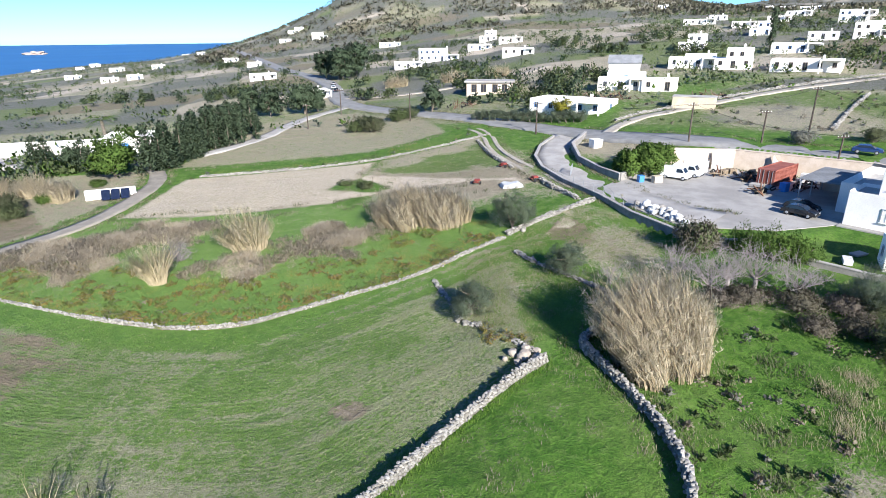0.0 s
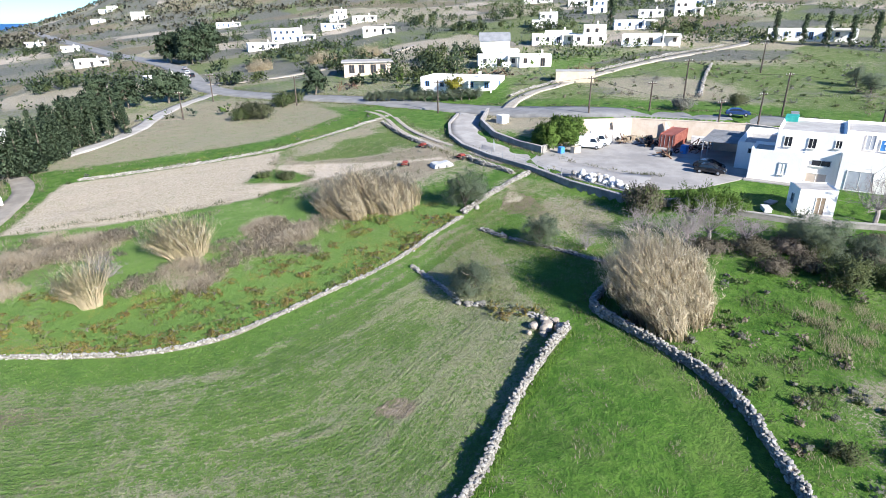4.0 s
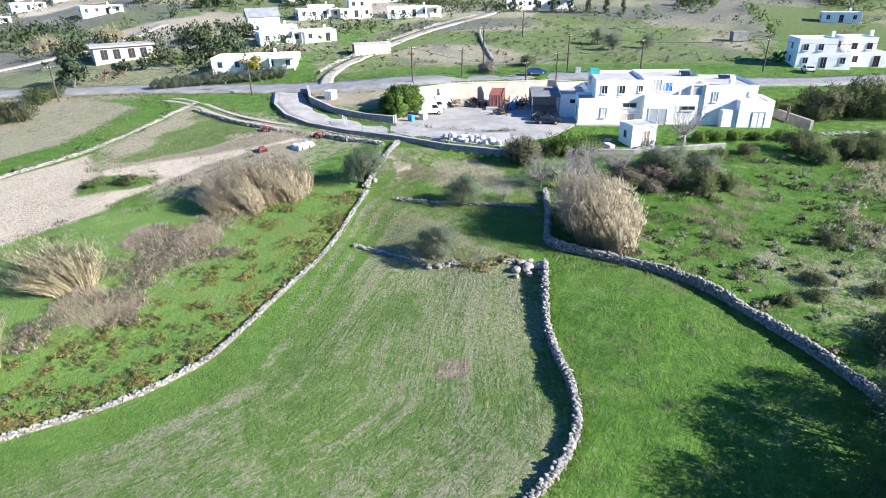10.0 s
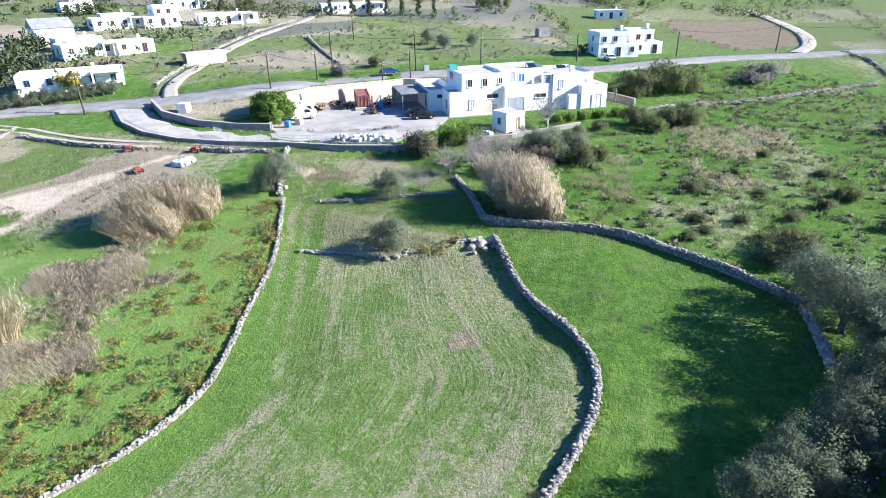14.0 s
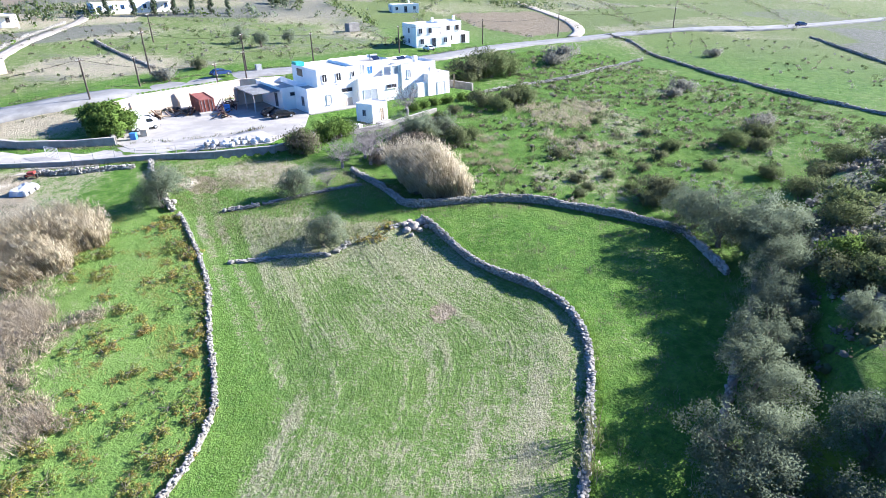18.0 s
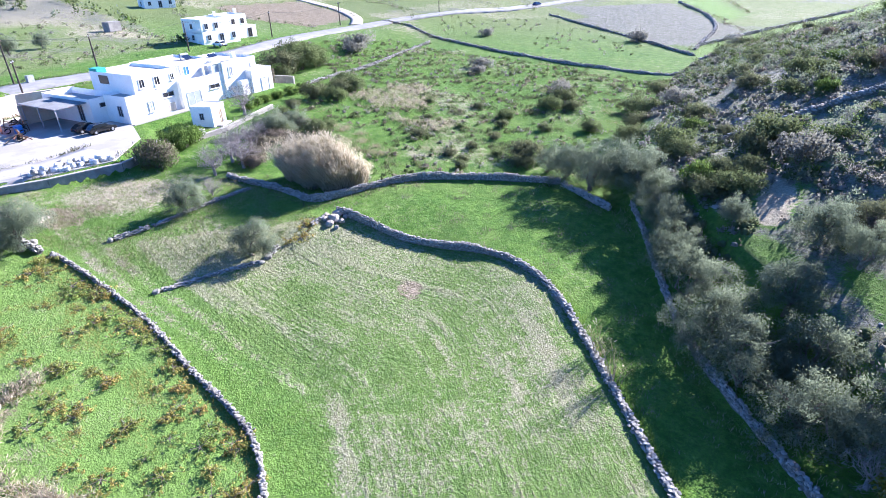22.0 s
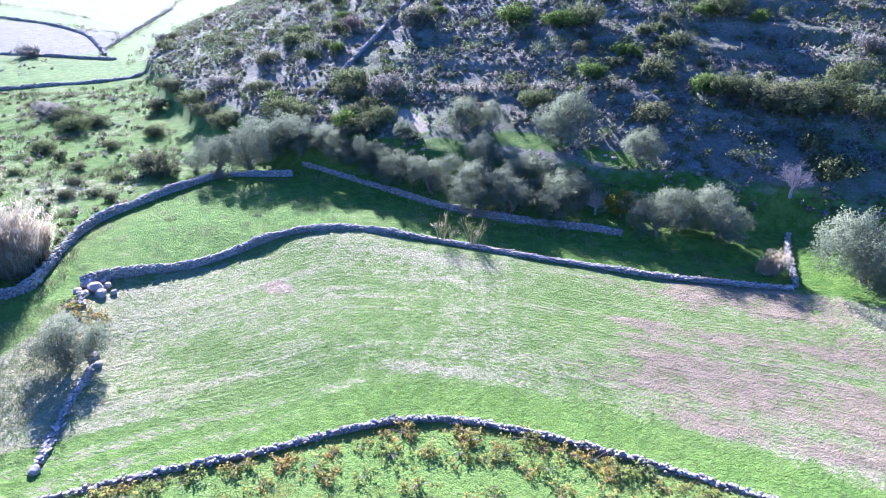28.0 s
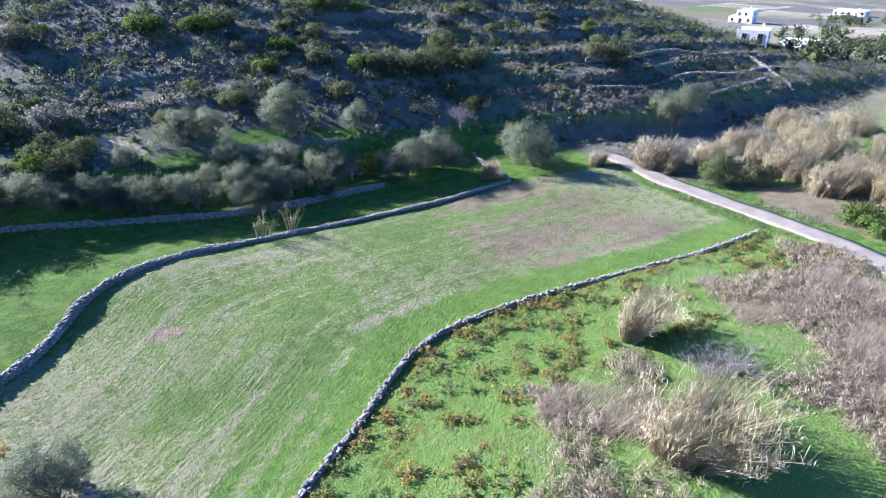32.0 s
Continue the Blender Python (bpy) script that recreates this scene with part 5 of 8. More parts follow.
    # old vines beside the wall
    r = np.random.default_rng(12)
    s_, wx, wy, wa = along(WALL_VINES, 0.5)
    for k in range(280):
        i = int(r.integers(len(s_)))
        d = abs(r.normal()) * 0.9 + 0.5 if k % 5 == 0 else 0.8 + 8.5 * r.random() ** 1.3
        x, y = wx[i] - math.sin(wa[i]) * d, wy[i] + math.cos(wa[i]) * d
        set_at(VINES[k % 4], x, y, 0.35 + 0.6 * r.random() ** 1.5, sink=0.06)
    for k in range(30):
        x, y = 4 + 4.5 * r.random(), 35.5 + 6 * r.random()
        if x + y < 44.2 and x + y > 42.6:
            set_at(VINES[k % 3], x, y, 0.5 + 0.4 * r.random(), sink=0.06)
    # garden and yard hedges
    for x, y, s in ((46.5, 38.8, 1.2), (48.2, 37.4, 1.2), (50, 36, 1.1), (52, 33.8, 1.1), (54, 31.6, 1.2), (56, 29.4, 1.2)):
        tagged(set_at(GREENBUSH[0], x, y, s), "clipped green garden hedge bush", "hedge", "garden hedge")
    for k in range(16):
        u = k / 15
        tagged(set_at(OLIVES[k % 5], 11 + 19 * u, 122 - 11.5 * u, 0.62), "small potted olive tree in the nursery row", group="nursery olives")


shrubs()


def bare_tree(x, y, size, seed, label):
    """Leafless tree: limbs forking into twigs."""
    r = np.random.default_rng(seed)
    t = thing("bare_tree", (x, y, hz(x, y) - 0.05), 0, label, "tree")
    bm = bmesh.new()
    tube(bm, [(0, 0, -0.2), (0.05, 0, 0.5), (0, 0.05, 0.9)], [0.14, 0.11, 0.1], 7)
    part("trunk", bm, TWIG, t)
    bm = bmesh.new()
    for k in range(26):
        a, e = k * 2.4, 0.25 + 1.0 * r.random()
        tip = Vector((math.cos(a) * math.cos(e), math.sin(a) * math.cos(e), math.sin(e))) * (1.3 + 0.8 * r.random()) + Vector((0, 0, 0.8))
        p = Vector((0, 0, 0.7))
        way = [p]
        for u in (0.3, 0.55, 0.8, 1.0):
            way.append(Vector((0, 0, 0.75)).lerp(tip, u) + Vector(r.normal(size=3) * 0.13))
        tube(bm, way, [0.024, 0.018, 0.014, 0.01, 0.004], 4)
        for _ in range(16):
            i = int(r.integers(1, 4))
            q = way[i].lerp(way[i + 1], r.random())
            m = q + Vector(r.normal(size=3) * 0.17) + Vector((0, 0, 0.1))
            tube(bm, [q, m, m + Vector(r.normal(size=3) * 0.16) + Vector((0, 0, 0.07))], [0.009, 0.006, 0.003], 3)
    part("branching", bm, TWIG, t)
    t.scale = (size,) * 3
    return t


bare_tree(43.5, 39.5, 1.9, 1, "pale leafless tree with spreading limbs in the garden")
bare_tree(-49.2, 16.4, 1.2, 2, "pale leafless fig tree beside a stone wall")
b = bare_tree(-27.6, 60.2, 1.5, 3, "low spreading grey leafless shrub between the reeds")
b.scale = (1.25, 1.25, 0.95)
b.location[2] -= 0.8
b = bare_tree(-26.6, 58.9, 1.3, 8, "low spreading grey leafless shrub between the reeds")
b.scale = (1.1, 1.1, 0.85)
b.location[2] -= 0.7
b = bare_tree(15.7, 45.0, 0.8, 9, "small round mauve leafless bush in the grass")
b.location[2] -= 0.35
bare_tree(-31.4, 17.0, 1.0, 4, "thin leafless tree among the olives")
for k, (x, y, s) in enumerate(((22.5, 41.5, 1.5), (24.5, 42.5, 1.5), (26.5, 42.0, 1.6), (21, 44.5, 1.4), (28.8, 40, 1.4))):
    b = bare_tree(x, y, s, 30 + k, "mauve-grey thicket of leafless branches")
for x, y, s in ((25, 40, 1.6), (28, 38.5, 1.7), (31, 37, 1.6), (22.8, 40, 1.4), (30, 34.6, 1.3), (35.5, 33, 1.4), (27.4, 35.4, 1.3), (38.5, 35.5, 1.3)):
    tagged(set_at(BRUSH[0], x, y, s), "brown bramble thicket below the garden wall", group="brambles")


def palm(x, y, size, seed, label):
    """A young palm: ringed trunk under a head of arching fronds with single leaflets."""
    r = np.random.default_rng(seed)
    t = thing("palm_tree", (x, y, hz(x, y) - 0.1), 0, label, "palm")
    bm = bmesh.new()
    tube(bm, [(0, 0, -0.2)] + [(0.03 * math.sin(k), 0.02 * math.cos(k), 0.45 * k + 0.2) for k in range(6)], [0.24, 0.22, 0.17, 0.19, 0.15, 0.17, 0.16], 8)
    part("trunk", bm, BARK, t)
    for k in range(18):
        a, e = k * 2.4, 0.2 + 0.9 * r.random()
        d = np.array([math.cos(a), math.sin(a), 0])
        s = np.array([-math.sin(a), math.cos(a), 0])
        V, F = [], []
        for j in range(16):
            u = 0.15 + 0.85 * j / 15
            p = np.array([0, 0, 2.45]) + d * u * 1.7 * math.cos(e * 0.6) + np.array([0, 0, math.sin(e) * u * 1.6 - 1.5 * u * u * (1 - 0.5 * e)])
            for sg in (-1, 1):
                q = p + s * sg * 0.42 * (1.1 - u * 0.7) + d * 0.22 - np.array([0, 0, 0.12])
                n = len(V)
                V += [tuple(p - d * 0.02), tuple(p + d * 0.03), tuple(q)]
                F.append((n, n + 1, n + 2))
        part("frond", mesh("frond", V, F, GREENLEAF), GREENLEAF, t)
    t.scale = (size,) * 3
    return t


palm(57.4, 41.5, 1.5, 1, "young green palm beside the white house")
palm(60.5, 33.2, 1.1, 2, "low green palm by the forecourt")
palm(-66, 122.5, 2.0, 3, "tall palm behind the villa's pool terrace")


def reed_clump(x, y, rx, ry, tall, count, seed, leafmat, label, lean=0.22, bald=0.0, turn=0.0, wind=1.0):
    """Giant cane: jointed stalks, long drooping leaves and plumes."""
    r = np.random.default_rng(seed)
    t = thing("reed_clump", (x, y, hz(x, y) - 0.1), 0, label, "reeds", "reed clumps")
    # several stools grown together, each with its own height and tilt
    stools = max(2, int(rx * ry * 0.9))
    sa, sq = np.arange(stools) * 2.4 + r.random(stools), np.sqrt((np.arange(stools) + 0.2) / stools)
    pick = r.integers(stools, size=count)
    a, q = r.random(count) * math.tau, np.sqrt(r.random(count))
    own = 0.75 * math.sqrt(rx * ry / stools) + 0.15
    bx = np.cos(sa[pick]) * sq[pick] * rx * 0.48 + np.cos(a) * q * own
    by = np.sin(sa[pick]) * sq[pick] * ry * 0.48 + np.sin(a) * q * own
    bx, by = bx * math.cos(turn) - by * math.sin(turn), bx * math.sin(turn) + by * math.cos(turn)
    sa = sa + turn
    bz = height(bx + x, by + y) - t.location[2] - 0.15
    h = tall * (0.5 + 0.55 * r.random(count)) * (0.68 + 0.42 * r.random(stools))[pick] * (1.06 - 0.45 * sq[pick] ** 2) * (1 - 0.25 * q ** 3)
    out = 0.5 * sq[pick]
    dx = np.cos(sa[pick]) * out * lean * 2.6 + np.cos(a) * q * lean + r.normal(size=count) * 0.08 - 0.26 * wind
    dy = np.sin(sa[pick]) * out * lean * 2.6 + np.sin(a) * q * lean + r.normal(size=count) * 0.08 + 0.2 * wind
    V, F = [], []
    zs = np.array([0.0, 0.4, 0.75, 1.0])
    wd = np.array([0.03, 0.026, 0.018, 0.006])
    for k in range(4):
        cx, cy, cz = bx + dx * h * zs[k] ** 1.9, by + dy * h * zs[k] ** 1.9, bz + h * zs[k]
        for m in range(3):
            g = m * math.tau / 3
            V.append(np.stack([cx + math.cos(g) * wd[k], cy + math.sin(g) * wd[k], cz], 1))
    V = np.stack(V, 1).reshape(-1, 3)
    base = np.arange(count) * 12
    for k in range(3):
        for m in range(3):
            F.append(np.stack([base + 3 * k + m, base + 3 * k + (m + 1) % 3, base + 3 * k + 3 + (m + 1) % 3, base + 3 * k + 3 + m], 1))
    tagged(part("cane_thicket", mesh("cane_thicket", V, np.concatenate(F), REEDSTALK), REEDSTALK, t), kind="stuff")
    per = 15
    n = count * per
    i = np.repeat(np.arange(count), per)
    u = bald + (1 - bald) * r.random(n)
    p0 = np.stack([bx[i] + dx[i] * h[i] * u ** 1.9, by[i] + dy[i] * h[i] * u ** 1.9, bz[i] + h[i] * u], 1)
    g = 2.45 + r.normal(size=n) * 0.9
    ln = 0.5 + 0.75 * r.random(n)
    d = np.stack([np.cos(g), np.sin(g), np.zeros(n)], 1)
    side = np.stack([-np.sin(g), np.cos(g), np.zeros(n)], 1)
    face = np.stack([p0[:, 0] / rx, p0[:, 1] / ry, np.full(n, 0.35)], 1) + r.normal(size=(n, 3)) * 0.3
    face /= np.linalg.norm(face, axis=1, keepdims=True)
    p1 = p0 + d * (ln * 0.28)[:, None] + np.array([0, 0, 1]) * (ln * 0.6)[:, None]
    p2 = p0 + d * (ln * 0.66)[:, None] + np.array([0, 0, 1]) * (ln * (1.0 - 0.7 * r.random(n)))[:, None]
    side *= 0.0135 * np.where((np.cross(p2 - p0, side) * face).sum(1) < 0, 1.0, -1.0)[:, None]
    V = np.stack([p0, p1 - side, p2, p1 + side], 1).reshape(-1, 3)
    k = np.arange(n) * 4
    tagged(part("foliage", mesh("foliage", V, np.stack([k, k + 1, k + 2, k + 3], 1), leafmat, normals=np.repeat(face, 4, 0)), leafmat, t), kind="stuff")
    top = np.stack([bx + dx * h, by + dy * h, bz + h], 1)[r.random(count) < 0.5]
    v, f, nn = leaf_cloud(top, np.full(len(top), 0.2), 9, 0.27, r, 9.0, 1.4, np.stack([top[:, 0] / rx, top[:, 1] / ry, np.full(len(top), 0.35)], 1))
    tagged(part("plume_mass", mesh("plume_mass", v, f, REEDLEAF, normals=nn), REEDLEAF, t, "feathery pale plumes"), kind="stuff")
    return t


reed_clump(15.9, 33.8, 8.4, 4.6, 5.8, 4000, 1, REEDLEAF, "huge straw-coloured clump of dry giant reeds", 0.2, turn=0.88)
reed_clump(-1.2, 64.9, 7.4, 4.8, 4.2, 2600, 2, REEDLEAF, "broad clump of dry pale reeds by the vineyard")
reed_clump(2.2, 63.8, 4.6, 3.8, 4.0, 1400, 21, REEDLEAF, "dry pale reeds joined to a broad clump")
reed_clump(-19.3, 60.9, 2.6, 2.2, 4.0, 620, 3, REEDGREEN, "half-green reed clump in the dry brush", 0.5, wind=1.1)
reed_clump(-26.7, 53.7, 1.0, 0.9, 4.3, 230, 4, REEDGREEN, "small half-green reed clump near the stone wall", 0.55, wind=0.7)
for k, (x, y) in enumerate(((-17.2, 22.7), (-19.9, 23.3))):
    reed_clump(x, y, 0.6, 0.5, 3.0, 12, 5 + k, REEDTIP, "thin tuft of green-tipped reeds by the wall", 0.25, 0.25, wind=0.3)
reed_clump(-43.4, 26.0, 0.9, 0.7, 2.4, 110, 9, REEDLEAF, "small dry reed tuft by the wall corner")
reed_clump(-56.0, 32.2, 1.2, 1.0, 2.2, 150, 10, REEDLEAF, "dry reed tuft at the track's end")
for k, (x, y, rx, ry, tall, n) in enumerate(((-61, 37.6, 4.0, 5.0, 3.5, 900), (-65.5, 42, 4, 3, 3.0, 560), (-67.5, 50, 4, 4, 3.6, 700), (-64, 55, 3.4, 4, 3.8, 620), (-65, 60, 4, 5, 4.0, 700), (-70, 57, 5, 5, 4.0, 600), (-73, 64, 5, 5, 4.0, 560), (-78, 50, 5, 6, 3.6, 520), (-84, 58, 6, 6, 3.6, 500), (-74, 42, 4, 4, 3.2, 460), (-92, 50, 6, 5, 3.5, 440), (-88, 43, 5, 4, 3.2, 400), (-71, 46, 4, 4, 3.2, 520), (-82, 47, 5, 5, 3.4, 440), (-100, 56, 6, 6, 3.6, 400))):
    reed_clump(x, y, rx, ry, tall, n, 40 + k, REEDGREEN if k % 3 == 1 else REEDBED, "dense pale reed bed beside the concrete track")
for k, (x, y, rx, ry, tall) in enumerate(((-58, 85, 5, 3, 3.6), (-66, 87, 5, 3, 3.6), (-75, 84, 5, 4, 3.6), (-52, 82, 3, 2, 3.0), (10, 190, 8, 3, 4), (24, 188, 8, 3, 4), (-8, 192, 7, 3, 4))):
    reed_clump(x, y, rx, ry, tall, 420, 60 + k, REEDLEAF, "pale reed thicket between fields")
for p in (*CONIFERS, GREEN_TREE, YELLOW_TREE, CYPRESS, *OLIVES, *PINES, *SHRUBS, *THICKETS, HEDGE, *GREENBUSH, *SAGES, *BRUSH, *VINES):
    drop(p)
for o in [o for o in bpy.data.objects if o.parent is None and o.location[2] < -150]:
    drop(o)

# ---- buildings ----
def opening(parent, at, size, axis, glassmat=DARK, framemat=GREYFRAME, name="window", depth=0.1, sill=True):
    """A window or door set into a wall face: reveal frame, pane and sill. axis: the outward side, 'x', '-x', 'y' or '-y'."""
    w, h = size
    turn = {"-y": 0, "x": 90, "y": 180, "-x": 270}[axis]
    ob = part(name, boxes((-w / 2, -0.03, 0, w / 2, 0.04, h)), glassmat, parent)
    ob.matrix_basis = pose(*at, 0, 0, turn)
    b = 0.07
    part("frame", boxes((-w / 2 - b, -0.07, -b, -w / 2, 0.03, h + b), (w / 2, -0.07, -b, w / 2 + b, 0.03, h + b), (-w / 2, -0.07, h, w / 2, 0.03, h + b), (-0.025, -0.05, 0, 0.025, 0.0, h)), framemat, ob)
    if sill:
        part("sill", boxes((-w / 2 - 0.12, -0.16, -0.12, w / 2 + 0.12, 0.03, -0.05)), WHITE, ob)
    return ob


def walls(bm, u0, v0, z0, u1, v1, z1, parapet=0.35, thick=0.3):
    """A flat-roofed block with a raised parapet round its roof."""
    m = Matrix.Translation(((u0 + u1) / 2, (v0 + v1) / 2, (z0 + z1) / 2)) @ Matrix.Diagonal((u1 - u0, v1 - v0, z1 - z0, 1))
    vs = bmesh.ops.create_cube(bm, size=1, matrix=m)["verts"]
    bm.normal_update()
    top = max((f for v in vs for f in v.link_faces), key=lambda f: f.calc_center_median().z)
    bmesh.ops.inset_region(bm, faces=[top], thickness=thick)
    bmesh.ops.translate(bm, verts=list(top.verts), vec=(0, 0, -parapet))
    es = [e for e in bm.edges if e.calc_length() > 0.6]
    bmesh.ops.bevel(bm, geom=es, offset=0.05, segments=2, affect="EDGES", profile=0.6)


def main_house():
    h = thing("white_house", (41.6, 53.7, 5.7), math.degrees(math.atan2(-0.78, 0.63)), "rambling two-storey whitewashed house with flat roofs", "house")
    def block(name, *a, p=0.35):
        bm = bmesh.new()
        walls(bm, *a, parapet=p)
        ob = part(name, bm, WHITE, h)
        part("roof", boxes((a[0] + 0.3, a[1] + 0.3, a[5] - p, a[3] - 0.3, a[4] - 0.3, a[5] - p + 0.03)), ROOF, ob, "grey flat roof screed")
        return ob
    low = block("low_wing", 0, 0, -0.3, 5.2, 4.6, 3.55)
    up = block("tall_block", 2.2, 0.9, -0.3, 8.6, 10, 5.8)
    mid = block("middle_block", 8.602, 0.3, -0.3, 16.2, 3.2, 3.9, p=0.9)
    back = block("rear_block", 8.602, 3.202, -0.3, 16.2, 10.5, 5.85)
    right = block("right_block", 16.202, 0.1, -0.3, 22.8, 9, 5.25)
    annex = block("annex", 20.4, -1.1, -0.3, 24.7, 3.6, 3.45)
    west = block("terrace_wing", -2.0, 4.602, -0.3, 2.198, 15.5, 3.3, p=0.8)
    for u in (2.9, 5.2, 7.6):
        opening(up, (u + 0.5, 0.9, 4.0 if u < 7 else 4.25), (0.7, 1.0) if u < 7 else (0.5, 0.75), "-y", DARK, WHITE)
    opening(up, (6.9, 0.9, 2.15), (1.7, 0.55), "-y")
    opening(up, (6.7, 0.9, 0.1), (1.9, 1.15), "-y", PEACH, WHITE, "garage_door", sill=False)
    opening(low, (3.4, 0, 1.0), (0.7, 1.2), "-y", WHITE, GREYFRAME, "shutter")
    opening(low, (0, 1.6, 0.9), (0.8, 1.3), "-x")
    opening(mid, (10.6, 0.3, 0.1), (2.3, 2.0), "-y", GREYFRAME, WHITE, "door", sill=False)
    opening(mid, (14.4, 0.3, 1.9), (1.7, 0.5), "-y")
    opening(back, (10.9, 3.2, 3.95), (0.8, 1.5), "-y", GREYFRAME, WHITE)
    opening(back, (12.3, 3.2, 3.95), (0.9, 1.1), "-y", BLUE, WHITE)
    opening(right, (17.6, 0.1, 3.1), (0.6, 1.2), "-y", GREYFRAME, WHITE)
    opening(annex, (23.0, -1.1, 0.1), (1.5, 1.8), "-y", WHITE, GREYFRAME, "door", sill=False)
    opening(west, (0.1, 4.6, 2.0), (1.6, 0.5), "-y")
    opening(west, (-2.0, 7.0, 0.3), (1.0, 2.0), "-x", DARK, GREYFRAME, "door", sill=False)
    # roofed loggia on the terrace
    for u in (13.1, 14.6, 16.0):
        part("loggia_pier", boxes((u - 0.13, 0.35, 3.8, u + 0.13, 0.62, 5.1), bevel=0.02), WHITE, mid)
    part("loggia_beam", boxes((11.9, 0.34, 5.1, 16.19, 0.64, 5.3), bevel=0.02), WHITE, mid)
    part("loggia_glazing", boxes((14.7, 0.44, 3.9, 15.9, 0.5, 5.1)), GREYFRAME, mid, "grey glazed screen")
    part("buttress", boxes((18.4, -0.9, -0.3, 20.4, 0.1, 2.2), bevel=0.15), WHITE, right)
    part("chimney", boxes((19.5, 1.2, 5.2, 20.1, 1.8, 6.1), bevel=0.05), WHITE, right)
    part("satellite_dish", dome(0.45, (21.9, 0.1, 4.0)), WHITE, right)
    part("rooftop_screen", boxes((2.25, 8.2, 4.6, 3.6, 9.9, 6.15)), TEAL, up, "teal rooftop screen")
    part("rooftop_window", boxes((2.15, 6.0, 4.3, 2.2, 8.0, 5.4)), DARK, up)
    tank = part("water_heater", boxes((14.2, 6.4, 5.55, 14.3, 6.5, 6.3), (15.5, 6.4, 5.55, 15.6, 6.5, 6.3)), GREYMETAL, back, "solar water heater")
    bm = bmesh.new()
    tube(bm, [(14.25, 6.45, 6.2), (15.55, 6.45, 6.2)], [0.2, 0.2], 12)
    part("cylinder", bm, GREYMETAL, tank)
    bm = boxes((0, 0, 0, 1.2, 1.0, 0.05))
    col = part("collector", bm, SOLAR, tank)
    col.matrix_basis = pose(14.3, 5.3, 5.6, 28, 0, 0)
    col = part("roof_collector", boxes((0, 0, 0, 1.6, 0.8, 0.05)), SOLAR, right, "dark solar collector")
    col.matrix_basis = pose(19.9, 7.0, 5.0, 25, 0, 0)
    # car port
    port = part("carport_roof", boxes((-6.2, 5.2, 2.75, -2.0, 13.5, 2.87)), SLATE, h, "grey corrugated carport roof")
    for u, v in ((-6.0, 5.4), (-6.0, 13.2), (-6.0, 9.3)):
        part("post", boxes((u - 0.06, v - 0.06, -0.1, u + 0.06, v + 0.06, 2.75)), GREYMETAL, port)
    for v in np.arange(5.4, 13.4, 0.4):
        part("rib", boxes((-6.2, v, 2.871, -2.05, v + 0.1, 2.91)), SLATE, port)
    part("carport_wall", boxes((-6.3, 13.5, -0.1, -2.0, 13.7, 2.6)), PEACH, port)
    part("plinth", boxes((-0.2, -0.9, -0.3, 8.6, 0.6, 0.1), bevel=0.03), YARD, h, "pale concrete terrace step")
    return h


def dome(r, at, squash=0.35):
    bm = bmesh.new()
    bmesh.ops.create_uvsphere(bm, u_segments=14, v_segments=8, radius=r, matrix=Matrix.Translation(at) @ Matrix.Diagonal((1, squash, 1, 1)))
    return bm


main_house()


def garden_shed():
    t = thing("garden_shed", (40.6, 44.2, hz(40.6, 44.2)), -30, "small white flat-roofed shed with a wooden door", "shed")
    bm = bmesh.new()
    walls(bm, -1.7, -1.5, -0.4, 1.7, 1.5, 2.6, parapet=0.12, thick=0.2)
    w = part("wall", bm, WHITE, t)
    part("roof", boxes((-1.5, -1.3, 2.47, 1.5, 1.3, 2.52)), ROOF, t)
    opening(w, (0.3, -1.5, 0.1), (0.8, 1.7), "-y", PLANKWOOD, WHITE, "door", sill=False)
    opening(w, (-1.7, 0, 0.9), (0.5, 0.8), "-x")
    part("step", boxes((-1.2, -2.4, -0.3, 1.4, -1.52, 0.05), bevel=0.03), CONCRETE, t)


garden_shed()


